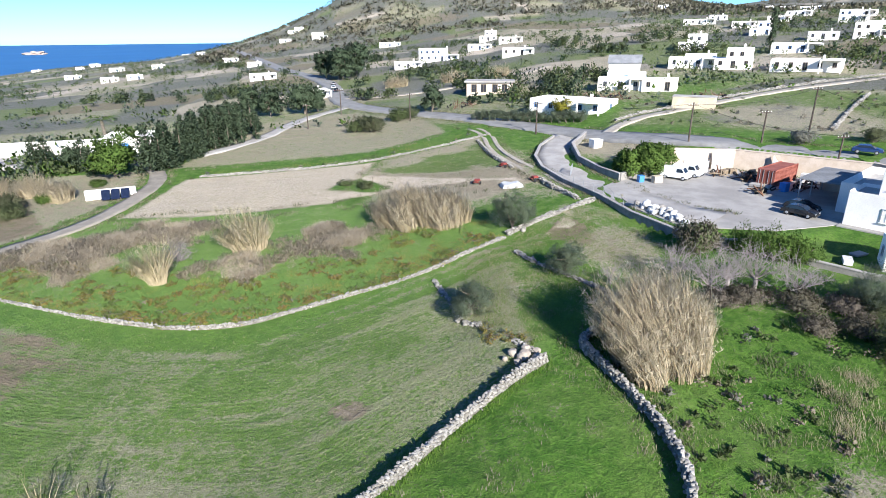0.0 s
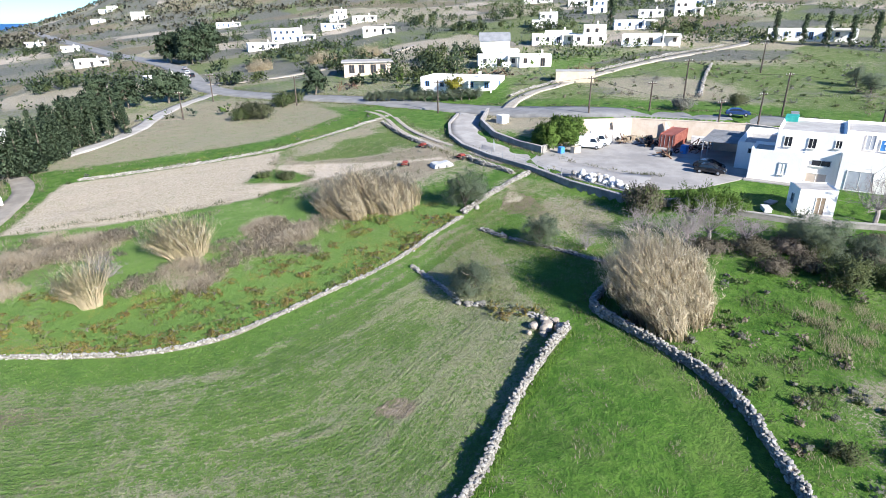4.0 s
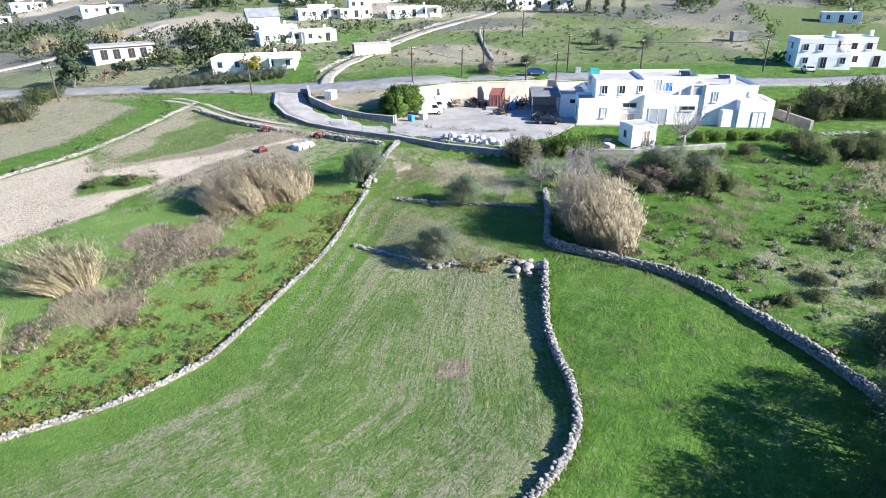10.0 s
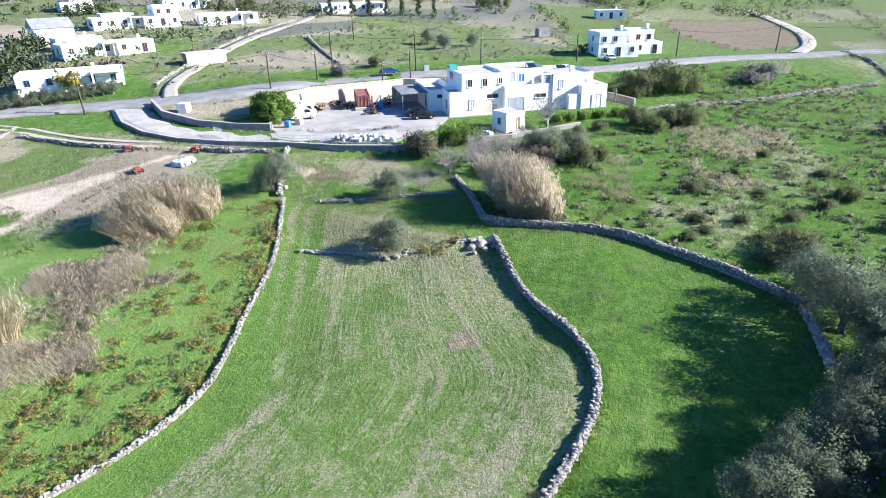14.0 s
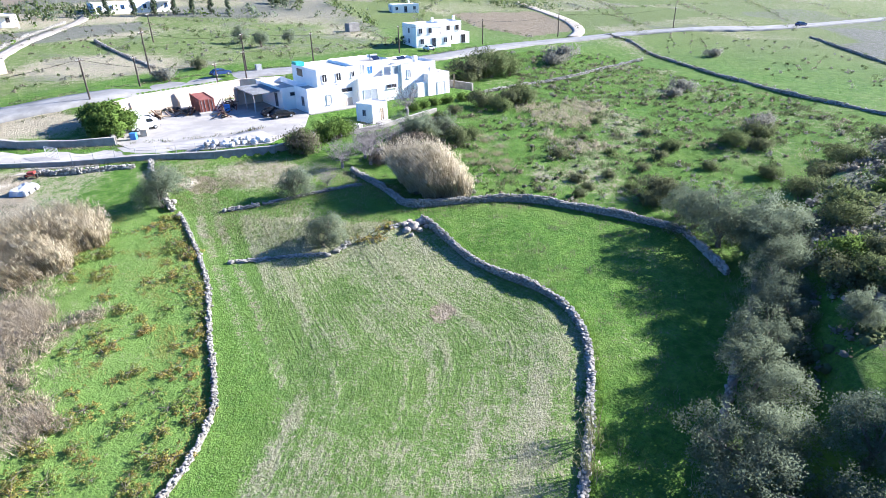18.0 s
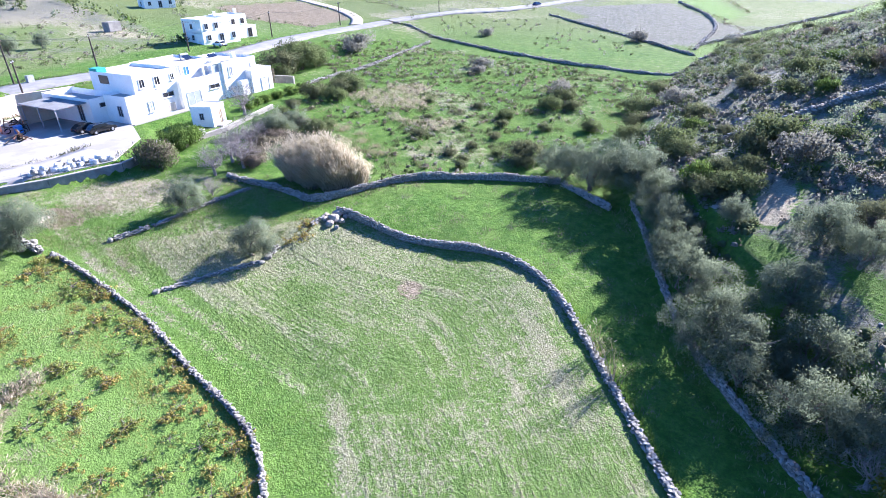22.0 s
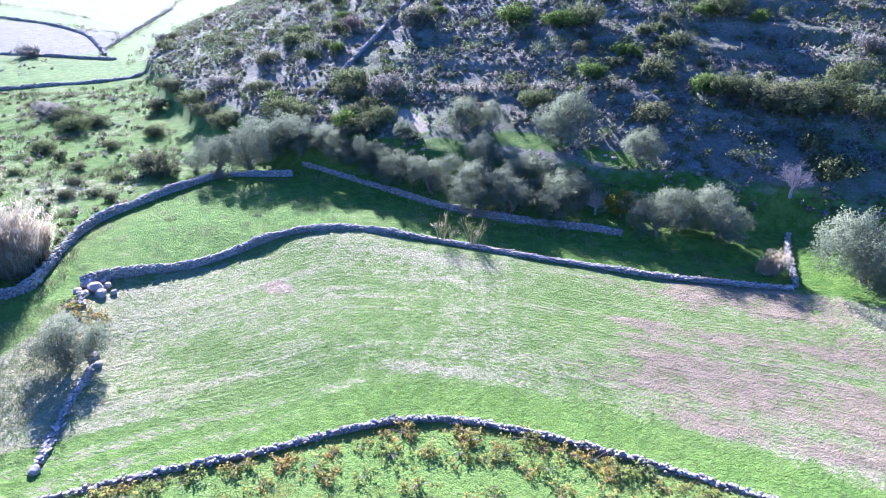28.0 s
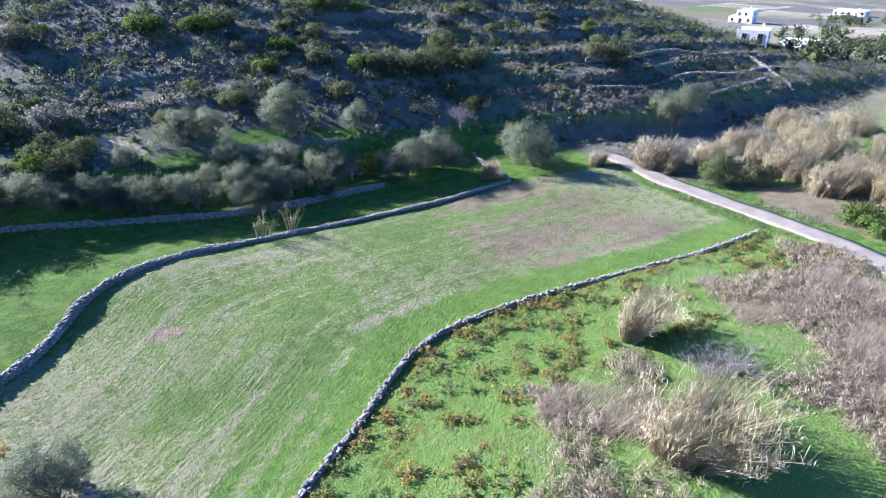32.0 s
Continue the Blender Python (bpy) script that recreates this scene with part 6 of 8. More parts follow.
def yard_walls():
    def run(name, pts, wide, low, high, material, label, cap=None):
        t = thing(name, (pts[0][0], pts[0][1], 0), 0, label, "wall")
        bm = bmesh.new()
        cb = bmesh.new()
        for (ax, ay, az), (bx, by, bz) in zip(pts, pts[1:]):
            dx, dy = bx - ax, by - ay
            n = math.hypot(dx, dy)
            nx, ny = -dy / n * wide / 2, dx / n * wide / 2
            for b, lo, hi, k in ((bm, low, high, 1.0), (cb, high, high + 0.1, 1.25)):
                q = [b.verts.new((px - pts[0][0] + sx * nx * k, py - pts[0][1] + sx * ny * k, pz + hgt)) for px, py, pz in ((ax, ay, az), (bx, by, bz)) for sx in (-1, 1) for hgt in (lo, hi)]
                for f in ((0, 1, 3, 2), (4, 6, 7, 5), (0, 4, 5, 1), (2, 3, 7, 6), (1, 5, 7, 3)):
                    b.faces.new([q[i] for i in f])
        part("body", bm, material, t)
        part("coping", cb, cap or material, t)
        return t
    run("retaining_wall", [(34.5, 81.2, 5.7), (43.6, 79.2, 5.7), (50, 73.9, 5.7), (55.8, 69, 5.7), (58.4, 62, 5.7)], 0.4, -0.3, 2.7, PEACH, "long peach-rendered retaining wall behind the yard")
    run("yard_wall", [(34.4, 81.0, 5.7), (30.5, 77.6, 5.7), (25.6, 73.6, 5.6), (24.2, 78, 5.6), (22.9, 84, 5.9), (23.8, 92, 6.5), (27.6, 98.6, 7.1)], 0.35, -0.4, 1.0, GREYWALL, "grey rendered boundary wall round the grass plot", CONCRETE)
    run("lane_wall", [(22.6, 100.5, 7.0), (19.2, 95, 6.4), (17.2, 88.5, 6.0), (17.0, 82, 5.7), (18.6, 74.5, 5.5), (21.0, 67.5, 5.4), (22.6, 60, 5.3), (25.2, 53.6, 5.2), (28.6, 50.6, 5.2), (33, 50.2, 5.2)], 0.35, -1.0, 0.25, GREYWALL, "low grey cement wall beside the lane and yard", CONCRETE)
    run("garden_wall", [(33, 46.6, 4.8), (36.5, 42.4, 4.8), (42, 38.6, 4.8), (46, 35.4, 4.9)], 0.3, -0.6, 0.35, GREYWALL, "low cement wall round the green lawn", CONCRETE)
    run("forecourt_wall", [(60, 30, 5.6), (66, 38, 5.8), (62, 44, 5.8)], 0.4, -0.4, 0.8, GREYWALL, "low stone-grey wall round the forecourt")
    # buttresses of the retaining wall
    for x, y in ((40.5, 79.2), (47, 75.6)):
        t = thing("buttress_wall", (x, y, 5.7), 40, "white triangular wall end against the retaining wall", "wall")
        bm = bmesh.new()
        q = [bm.verts.new(c) for c in ((-0.15, 0, -0.2), (-0.15, -1.9, -0.2), (-0.15, 0, 2.5), (0.15, 0, -0.2), (0.15, -1.9, -0.2), (0.15, 0, 2.5))]
        for f in ((0, 2, 1), (3, 4, 5), (0, 1, 4, 3), (1, 2, 5, 4), (0, 3, 5, 2)):
            bm.faces.new([q[i] for i in f])
        part("body", bm, WHITE, t)


yard_walls()


def fence():
    s, x, y, a = along([(18.4, 74.5), (21.0, 67.5), (22.6, 60), (25.2, 53.6)], 2.2)
    t = thing("wire_fence", (x[0], y[0], 0), 0, "thin wire fence on grey posts along the lane", "fence")
    for px, py in zip(x, y):
        part("post", boxes((px - x[0] - 0.02, py - y[0] - 0.02, 5.4, px - x[0] + 0.02, py - y[0] + 0.02, 6.7)), GREYMETAL, t)
    for z in (5.9, 6.3, 6.65):
        bm = bmesh.new()
        tube(bm, [(px - x[0], py - y[0], z) for px, py in zip(x, y)], [0.008] * len(x), 3)
        part("wire", bm, GREYMETAL, t)
    g = thing("lane_gate", (19.9, 77.0, hz(19.9, 77)), 70, "open grey metal field gate", "gate")
    part("gate_frame", boxes((0, -0.03, 0.1, 0.06, 0.03, 1.5), (2.2, -0.03, 0.1, 2.26, 0.03, 1.5), (0.06, -0.03, 1.44, 2.2, 0.03, 1.5), (0.06, -0.03, 0.1, 2.2, 0.03, 0.16)), GREYMETAL, g)
    for k in range(9):
        part("bar", boxes((0.25 + k * 0.22, -0.015, 0.16, 0.28 + k * 0.22, 0.015, 1.44)), GREYMETAL, g)


fence()


def country_house(x, y, w, d, storeys, rz, seed, label, trim=BLUE, body=WHITE, ground=None):
    """A flat-roofed island house: stepped white blocks with windows, a door and a parapet."""
    r = np.random.default_rng(seed)
    z = hz(x, y) if ground is None else ground
    t = thing("country_house", (x, y, z - 0.2), rz, label, "house", "island houses")
    tall = 2.45 * storeys + 0.3
    bm = bmesh.new()
    walls(bm, -w / 2, -d / 2, -1.0, w / 2, d / 2, tall if storeys == 1 else 2.65, parapet=0.25)
    main = part("wall", bm, body, t)
    if storeys > 1:
        bm = bmesh.new()
        u0 = -w / 2 + (0 if r.random() < 0.5 else w * 0.3)
        walls(bm, u0, -d / 2 + 0.02, 2.3, u0 + w * 0.68, d / 2 - 0.02, tall, parapet=0.3)
        upper = part("upper_storey", bm, body, t)
        for k in range(max(2, int(w * 0.68 / 2.6))):
            opening(upper, (u0 + 1.2 + k * 2.4, -d / 2 + 0.02, 3.2), (0.75, 1.0), "-y", DARK, trim)
        opening(upper, (u0, 0, 3.2), (0.75, 1.0), "-x", DARK, trim)
        opening(upper, (u0 + w * 0.68, 0, 3.2), (0.75, 1.0), "x", DARK, trim)
    n = max(2, int(w / 2.8))
    for k in range(n):
        u = -w / 2 + (k + 0.5) * w / n
        if k == n // 2:
            opening(main, (u, -d / 2, 0.2), (0.9, 1.8), "-y", DARK, trim, "door", sill=False)
        else:
            opening(main, (u, -d / 2, 0.95), (0.75, 1.0), "-y", DARK, trim)
    for sgn, ax in ((-1, "-x"), (1, "x")):
        opening(main, (sgn * w / 2, 0, 0.95), (0.75, 1.0), ax, DARK, trim)
    if w > 9:
        u = w / 2 - 0.3 * w
        bm = boxes((u, -d / 2 - 2.0, 2.5, u + 0.3 * w, -d / 2 - 0.002, 2.75), (u, -d / 2 - 2.0, -0.6, u + 0.3, -d / 2 - 1.7, 2.5), (u + 0.3 * w - 0.3, -d / 2 - 2.0, -0.6, u + 0.3 * w, -d / 2 - 1.7, 2.5), bevel=0.02)
        part("porch", bm, body, t)
    part("chimney", boxes((w * 0.2, d * 0.1, min(tall, 2.65) - 0.4, w * 0.2 + 0.5, d * 0.1 + 0.5, tall + 0.9), bevel=0.04), body, t)
    return t


def country():
    rows = (
        # x, y, width, depth, storeys, turn
        (31, 121.5, 16, 8, 1, -38), (46, 138, 10, 6, 1, -20), (53, 133, 8, 5, 1, -25), (50, 146, 9, 5, 1, -20),
        (91, 203, 9, 7, 2, -25), (82, 157, 9, 8, 2, -30), (79, 170, 8, 6, 1, -28), (74, 164, 12, 7, 1, -25), (94, 145, 15, 8, 1, -38), (111, 178, 13, 8, 1, -30), (136, 204, 9, 7, 1, -35), (148, 198, 10, 7, 2, -35),
        (7, 262, 17, 8, 2, 0), (-6, 248, 11, 7, 1, 4), (37, 235, 12, 7, 1, -8), (27, 287, 11, 7, 1, -5), (35, 325, 9, 7, 2, -5), (42, 290, 11, 7, 1, -8), (-21, 400, 14, 8, 1, 3), (-85, 516, 13, 8, 2, 8), (-68, 259, 11, 8, 1, 14), (-34, 183, 10, 7, 1, 20), (-95, 346, 8, 6, 1, 14), (-173, 338, 9, 7, 1, 25), (-160, 340, 8, 6, 1, 24),
        (140, 308, 15, 7, 1, -25), (144, 272, 10, 7, 1, -28), (131, 234, 8, 7, 2, -30), (198, 320, 12, 7, 1, -32), (170, 290, 10, 7, 1, -30), (185, 260, 11, 7, 2, -35), (160, 330, 9, 7, 1, -25), (210, 290, 12, 8, 1, -35), (175, 226, 14, 8, 1, -40),
        (100, 41, 9, 7, 2, -58), (106.5, 36, 7, 7, 2, -58), (131, 128, 20, 9, 1, -48), (166, 54, 9, 6, 1, -70),
        (-132, 21, 6, 5, 1, 105), (-181, 18, 11, 7, 1, 100), (-256, -27, 9, 7, 2, 95), (-354, -12, 14, 8, 1, 90), (-300, 20, 12, 8, 1, 95), (-330, 60, 12, 8, 1, 100), (-262, 40, 10, 7, 1, 100),
    )
    for k, (x, y, w, d, st, rz) in enumerate(rows):
        label = "two-storey whitewashed house with a flat roof" if st > 1 else "low whitewashed house with a flat roof"
        country_house(x, y, w, d, st, rz, k, label, (BLUE, GREYFRAME, PLANKWOOD)[k % 3])
    r = np.random.default_rng(3)
    for k in range(28):
        a, d = r.uniform(-0.72, -0.18) if k < 18 else r.uniform(0.35, 0.62), r.uniform(420, 1050)
        x, y = math.sin(a) * d, math.cos(a) * d
        if hz(x, y) < -14:
            continue
        tagged(country_house(x, y, 7 + 5 * r.random(), 6, 1, math.degrees(-a), 100 + k, "distant small white house near the coast"), group="distant houses")
    # rough stone and ochre buildings across the road
    b = thing("unfinished_house", (18, 160, hz(18, 160)), -10, "low unfinished brick house with a concrete roof slab", "house")
    part("wall", boxes((-6, -3.5, -0.8, 6, 3.5, 2.8), bevel=0.03), PEACH, b)
    part("roof_slab", boxes((-6.6, -4.1, 2.8, 6.6, 4.1, 3.15), bevel=0.03), CONCRETE, b)
    for u in (-4, -1.5, 1.5, 4):
        opening(b, (u, -3.5, 0.3), (1.3, 2.0), "-y", DARK, PLANKWOOD, "doorway", sill=False)
    b = thing("ochre_store", (51.5, 111, hz(51.5, 111)), -28, "long low ochre storage building with slatted doors", "store")
    part("wall", boxes((-3.8, -1.6, -0.6, 3.8, 1.6, 2.0), bevel=0.03), OCHRE, b)
    part("roof", boxes((-3.9, -1.7, 2.0, 3.9, 1.7, 2.12)), ROOF, b)
    for k in range(7):
        part("slat", boxes((-3.86, -1.4 + k * 0.4, -0.1, -3.8, -1.12 + k * 0.4, 1.9)), PLANKWOOD, b)
    b = thing("barn", (54, 160, hz(54, 160)), -20, "grey sheet-roofed barn behind white houses", "barn")
    part("wall", boxes((-4, -3, -0.5, 4, 3, 3), bevel=0.02), WHITE, b)
    bm = bmesh.new()
    q = [bm.verts.new(c) for c in ((-4.3, -3.3, 2.9), (4.3, -3.3, 2.9), (4.3, 0, 5), (-4.3, 0, 5), (-4.3, 3.3, 2.9), (4.3, 3.3, 2.9))]
    for f in ((0, 1, 2, 3), (3, 2, 5, 4), (0, 3, 4), (1, 5, 2)):
        bm.faces.new([q[i] for i in f])
    part("roof", bm, SLATE, b, "grey sheet roof")


country()


def villa():
    t = thing("villa", (-56, 112, hz(-56, 112)), 12, "long white villa with a pool behind trees", "villa")
    bm = bmesh.new()
    walls(bm, -4, -4, -1, 6, 4, 3.6)
    w = part("wall", bm, WHITE, t)
    opening(w, (0, -4, 0.4), (1.6, 2.1), "-y", BLUE, WHITE, "door", sill=False)
    opening(w, (3.6, -4, 1.0), (1.2, 1.2), "-y", DARK, BLUE)
    opening(w, (-4, 0, 0.4), (1.4, 2.1), "-x", DARK, BLUE, "door", sill=False)
    part("court_wall", boxes((-24, 3.2, -1.5, -4.2, 3.7, 2.4), bevel=0.05), WHITE, t, "long white courtyard wall")
    part("pavilion", boxes((-9, 0.5, -1.5, -6, 3, 2.3), bevel=0.05), WHITE, t)
    part("terrace", boxes((-24, -6, -1.6, -4.2, 3.2, -0.2), bevel=0.05), CONCRETE, t, "pale paved pool terrace")
    part("pool", boxes((-14, -2.6, -0.199, -7, 1.0, -0.16)), POOL, t, "turquoise pool water")
    p = thing("solar_shelter", (-45.6, 83.2, hz(-45.6, 83.2)), 22, "small white shelter carrying solar collectors", "shelter")
    part("wall", boxes((-3.4, -0.4, -0.6, 3.2, 0.1, 1.25), bevel=0.08), WHITE, p)
    for k in range(3):
        c = part("collector", boxes((0, 0, 0, 1.1, 1.9, 0.06)), SOLAR, p, "dark solar collector panel")
        c.matrix_basis = pose(-1.2 + k * 1.25, -2.3, 0.1, 35, 0, 0)
        part("strut", boxes((-0.7 + k * 1.25, -0.8, -0.4, -0.64 + k * 1.25, -0.74, 1.05)), GREYMETAL, p)


villa()

# ---- loose things ----
def vehicle(name, x, y, z, rz, paint, label, van=False, length=4.2):
    """A road vehicle: body and cabin from side profiles, windows, lamps, bumpers and four wheels."""
    t = thing(name, (x, y, z), rz, label, "van" if van else "car")
    t.scale = (0.8,) * 3
    L, W = length, 0.86 if not van else 0.92
    if van:
        prof = [(-L / 2, 0.35), (-L / 2, 1.85), (-L / 2 + 0.2, 1.98), (L * 0.24, 1.98), (L * 0.36, 1.2), (L / 2 - 0.1, 1.0), (L / 2, 0.6), (L / 2, 0.35)]
        glass = [(L * 0.06, 1.25), (L * 0.06, 1.82), (L * 0.23, 1.82), (L * 0.32, 1.25)]
    else:
        prof = [(-L / 2, 0.35), (-L / 2, 0.8), (-L * 0.42, 0.98), (-L * 0.3, 1.38), (-L * 0.05, 1.46), (L * 0.1, 1.38), (L * 0.24, 0.98), (L * 0.46, 0.84), (L / 2, 0.6), (L / 2, 0.35)]
        glass = [(-L * 0.37, 1.0), (-L * 0.28, 1.32), (-L * 0.05, 1.39), (L * 0.09, 1.32), (L * 0.2, 1.0)]
    def slab(points, half, inset):
        bm = bmesh.new()
        rows = [[bm.verts.new((px, s * (half - inset * max(0, pz - 0.9)), pz)) for px, pz in points] for s in (-1, 1)]
        n = len(points)
        bm.faces.new(rows[0])
        bm.faces.new(rows[1][::-1])
        for i in range(n):
            bm.faces.new((rows[0][(i + 1) % n], rows[0][i], rows[1][i], rows[1][(i + 1) % n]))
        return bm
    bm = slab(prof, W, 0.18)
    bmesh.ops.bevel(bm, geom=list(bm.edges), offset=0.05, segments=2, affect="EDGES")
    part("body", bm, paint, t)
    part("side_glass", slab(glass, W + 0.012, 0.18), GLASS, t)
    if van:
        part("windscreen", slab([(L * 0.245, 1.9), (L * 0.262, 1.92), (L * 0.362, 1.25), (L * 0.345, 1.23)], W - 0.12, 0.18), GLASS, t)
    else:
        part("windscreen", slab([(L * 0.1, 1.36), (L * 0.115, 1.39), (L * 0.245, 1.0), (L * 0.23, 0.97)], W - 0.1, 0.18), GLASS, t)
        part("rear_window", slab([(-L * 0.31, 1.36), (-L * 0.295, 1.33), (-L * 0.405, 1.0), (-L * 0.42, 1.02)], W - 0.12, 0.18), GLASS, t)
    for end, nm in ((1, "headlight"), (-1, "tail_light")):
        for s in (-1, 1):
            q = end * L / 2
            part(nm, boxes((min(q, q + 0.02 * end), s * 0.6 - 0.14, 0.62, max(q, q + 0.02 * end), s * 0.6 + 0.14, 0.78)), GREYMETAL if end > 0 else REDPAINT, t)
        part("bumper", boxes((end * (L / 2 + 0.02) - 0.06, -W + 0.04, 0.36, end * (L / 2 + 0.02) + 0.06, W - 0.04, 0.54), bevel=0.03), RUBBER, t)
    for ex in (-0.31, 0.31):
        for s in (-1, 1):
            bm = bmesh.new()
            bmesh.ops.create_cone(bm, segments=18, radius1=0.33, radius2=0.33, depth=0.2, cap_ends=True, matrix=Matrix.Translation((L * ex, s * (W - 0.06), 0.33)) @ Matrix.Rotation(math.pi / 2, 4, "X"))
            w = part("wheel", bm, RUBBER, t)
            bm = bmesh.new()
            bmesh.ops.create_cone(bm, segments=14, radius1=0.2, radius2=0.17, depth=0.03, cap_ends=True, matrix=Matrix.Translation((L * ex, s * (W + 0.05), 0.33)) @ Matrix.Rotation(-s * math.pi / 2, 4, "X"))
            part("rim", bm, GREYMETAL, w)
    return t


FLOOR = 5.73
vehicle("van", 33.2, 74.0, FLOOR, -42, CARWHITE, "white panel van parked beside the leafy tree", True, 4.7)
vehicle("van", 35.4, 75.4, FLOOR, -42, CARWHITE, "second white van parked close to the first", True, 4.7)
vehicle("car", 39.3, 56.9, FLOOR, -55, CARBLACK, "black car parked beside the low house wing")
vehicle("car", 40.6, 58.6, FLOOR, -55, CARBLACK, "dark car parked in the shade of the house")
vehicle("car", 57.5, 72.8, hz(57.5, 72.8) + 0.27, -40, CARBLUE, "blue car on the asphalt road")
for x, y, rz, paint, nm in ((-31.5, 212, 100, CARGREY, "grey"), (-29.8, 200, 100, CARWHITE, "white"), (-28, 193, 98, CARBLACK, "black"), (146, -66, -67, CARBLUE, "blue")):
    vehicle("car", x, y, hz(x, y) + 0.27, rz, paint, nm + " car driving along the asphalt road")
vehicle("car", 92, 40, hz(92, 40) + 0.1, 30, CARWHITE, "white car parked by the road near a house")


def container():
    t = thing("shipping_container", (45.0, 71.0, FLOOR), math.degrees(math.atan2(4.8, 6.5)), "rusty red corrugated shipping container in the yard", "container")
    L, W, H = 6.4, 2.0, 2.15
    part("box", boxes((-L / 2, -W / 2 + 0.05, 0.12, L / 2, W / 2 - 0.05, H - 0.05)), RUST, t)
    for s in (-1, 1):
        for k in range(22):
            u = -L / 2 + 0.2 + k * (L - 0.4) / 21
            part("corrugation", boxes((u - 0.08, s * (W / 2 - 0.03) - 0.03, 0.2, u + 0.08, s * (W / 2 - 0.03) + 0.03, H - 0.15)), RUST, t)
    for u in (-L / 2, L / 2):
        for v in (-W / 2, W / 2):
            part("corner_post", boxes((u - 0.07, v - 0.07, 0, u + 0.07, v + 0.07, H)), RUST, t)
    for v in (-W / 2, W / 2):
        for z in (0.06, H):
            part("side_rail", boxes((-L / 2 + 0.07, v - 0.05, z - 0.06, L / 2 - 0.07, v + 0.05, z + 0.05)), RUST, t)
    for s in (-1, 1):
        d = part("door", boxes((-L / 2 - 0.06, min(0.02 * s, s * 1.06), 0.15, -L / 2 - 0.001, max(0.02 * s, s * 1.06), H - 0.12)), RUST, t)
        for v in (0.3, 0.75):
            part("lock_rod", boxes((-L / 2 - 0.11, s * v - 0.025, 0.1, -L / 2 - 0.061, s * v + 0.025, H - 0.1)), GREYMETAL, d)
        for z in (0.7, 1.3, 1.9):
            part("door_rib", boxes((-L / 2 - 0.085, min(0.1 * s, 1.0 * s), z - 0.04, -L / 2 - 0.0605, max(0.1 * s, 1.0 * s), z + 0.04)), RUST, d)
    part("plinth", boxes((-L / 2 - 1.2, -W / 2, 0, -L / 2 - 0.15, W / 2 + 0.4, 0.35), bevel=0.03), CONCRETE, t)


container()


def pole(x, y, tall, label, lamp=False):
    t = thing("utility_pole", (x, y, hz(x, y)), 0, label, "utility pole", "roadside poles")
    bm = bmesh.new()
    tube(bm, [(0, 0, -0.5), (0, 0, tall * 0.5), (0.03, 0, tall)], [0.15, 0.12, 0.09], 8)
    part("shaft", bm, WOODPOLE, t)
    arm = part("crossarm", boxes((-0.75, -0.05, tall - 0.45, 0.75, 0.05, tall - 0.33)), WOODPOLE, t)
    for u in (-0.65, -0.2, 0.2, 0.65):
        bm = bmesh.new()
        bmesh.ops.create_cone(bm, segments=8, radius1=0.05, radius2=0.03, depth=0.16, cap_ends=True, matrix=Matrix.Translation((u, 0, tall - 0.24)))
        part("insulator", bm, WHITE, arm)
    return t


POLES = ((39.2, 84.6, 6.0), (53.0, 71.6, 5.6), (56.9, 68.2, 5.6), (57.6, 85.2, 7.0), (63.6, 70.6, 6.4), (20.2, 104.5, 5.8), (-3.0, 130, 6.0), (-20.3, 146.0, 6.2), (-25.2, 128, 5.5), (70, 60, 6.0), (88, 46, 5.6), (104, 28, 5.6), (122, 8, 5.8), (136, -26, 5.6), (88, 100, 6.0), (49, 82.5, 4.6))
for x, y, tall in POLES:
    pole(x, y, tall, "dark wooden utility pole beside the road")


def cables():
    def span(a, b, k):
        pa, pb = Vector((a[0], a[1], hz(a[0], a[1]) + a[2] - 0.2)), Vector((b[0], b[1], hz(b[0], b[1]) + b[2] - 0.2))
        t = thing("overhead_cable", pa, 0, "thin black cable strung between poles", "cable", "overhead cables")
        bm = bmesh.new()
        pts = [pa.lerp(pb, q) - pa - Vector((0, 0, 0.9 * 4 * q * (1 - q))) for q in np.linspace(0, 1, 13)]
        tube(bm, pts, [0.025] * 13, 4)
        part("strand", bm, WIRE, t)
    order = (7, 6, 5, 0, 1, 2, 9)
    for i, j in zip(order, order[1:]):
        span(POLES[i], POLES[j], i)
    for i, j in ((3, 4), (0, 3), (4, 10), (10, 11), (11, 12), (12, 13)):
        span(POLES[i], POLES[j], i)


cables()


def lump(name, x, y, z, size, material, seed, label, category, group="", flat=0.75):
    """A rough boulder or stuffed sack."""
    r = np.random.default_rng(seed)
    bm = bmesh.new()
    bmesh.ops.create_icosphere(bm, subdivisions=2, radius=0.5)
    for v in bm.verts:
        n = noise.noise(v.co * 2.2 + Vector((seed * 3.1, 0, 0)))
        v.co = Vector([max(-0.42, min(0.42, c)) for c in v.co]) * (1 + 0.35 * n)
        v.co.z *= flat
    me = bpy.data.meshes.new(name)
    bm.to_mesh(me)
    bm.free()
    me.materials.append(material)
    ob = new(name, me)
    ob.matrix_basis = pose(x, y, z, 0, 0, r.random() * 360) @ Matrix.Diagonal((size, size * (0.8 + 0.3 * r.random()), size, 1))
    return tagged(ob, label, category, group)


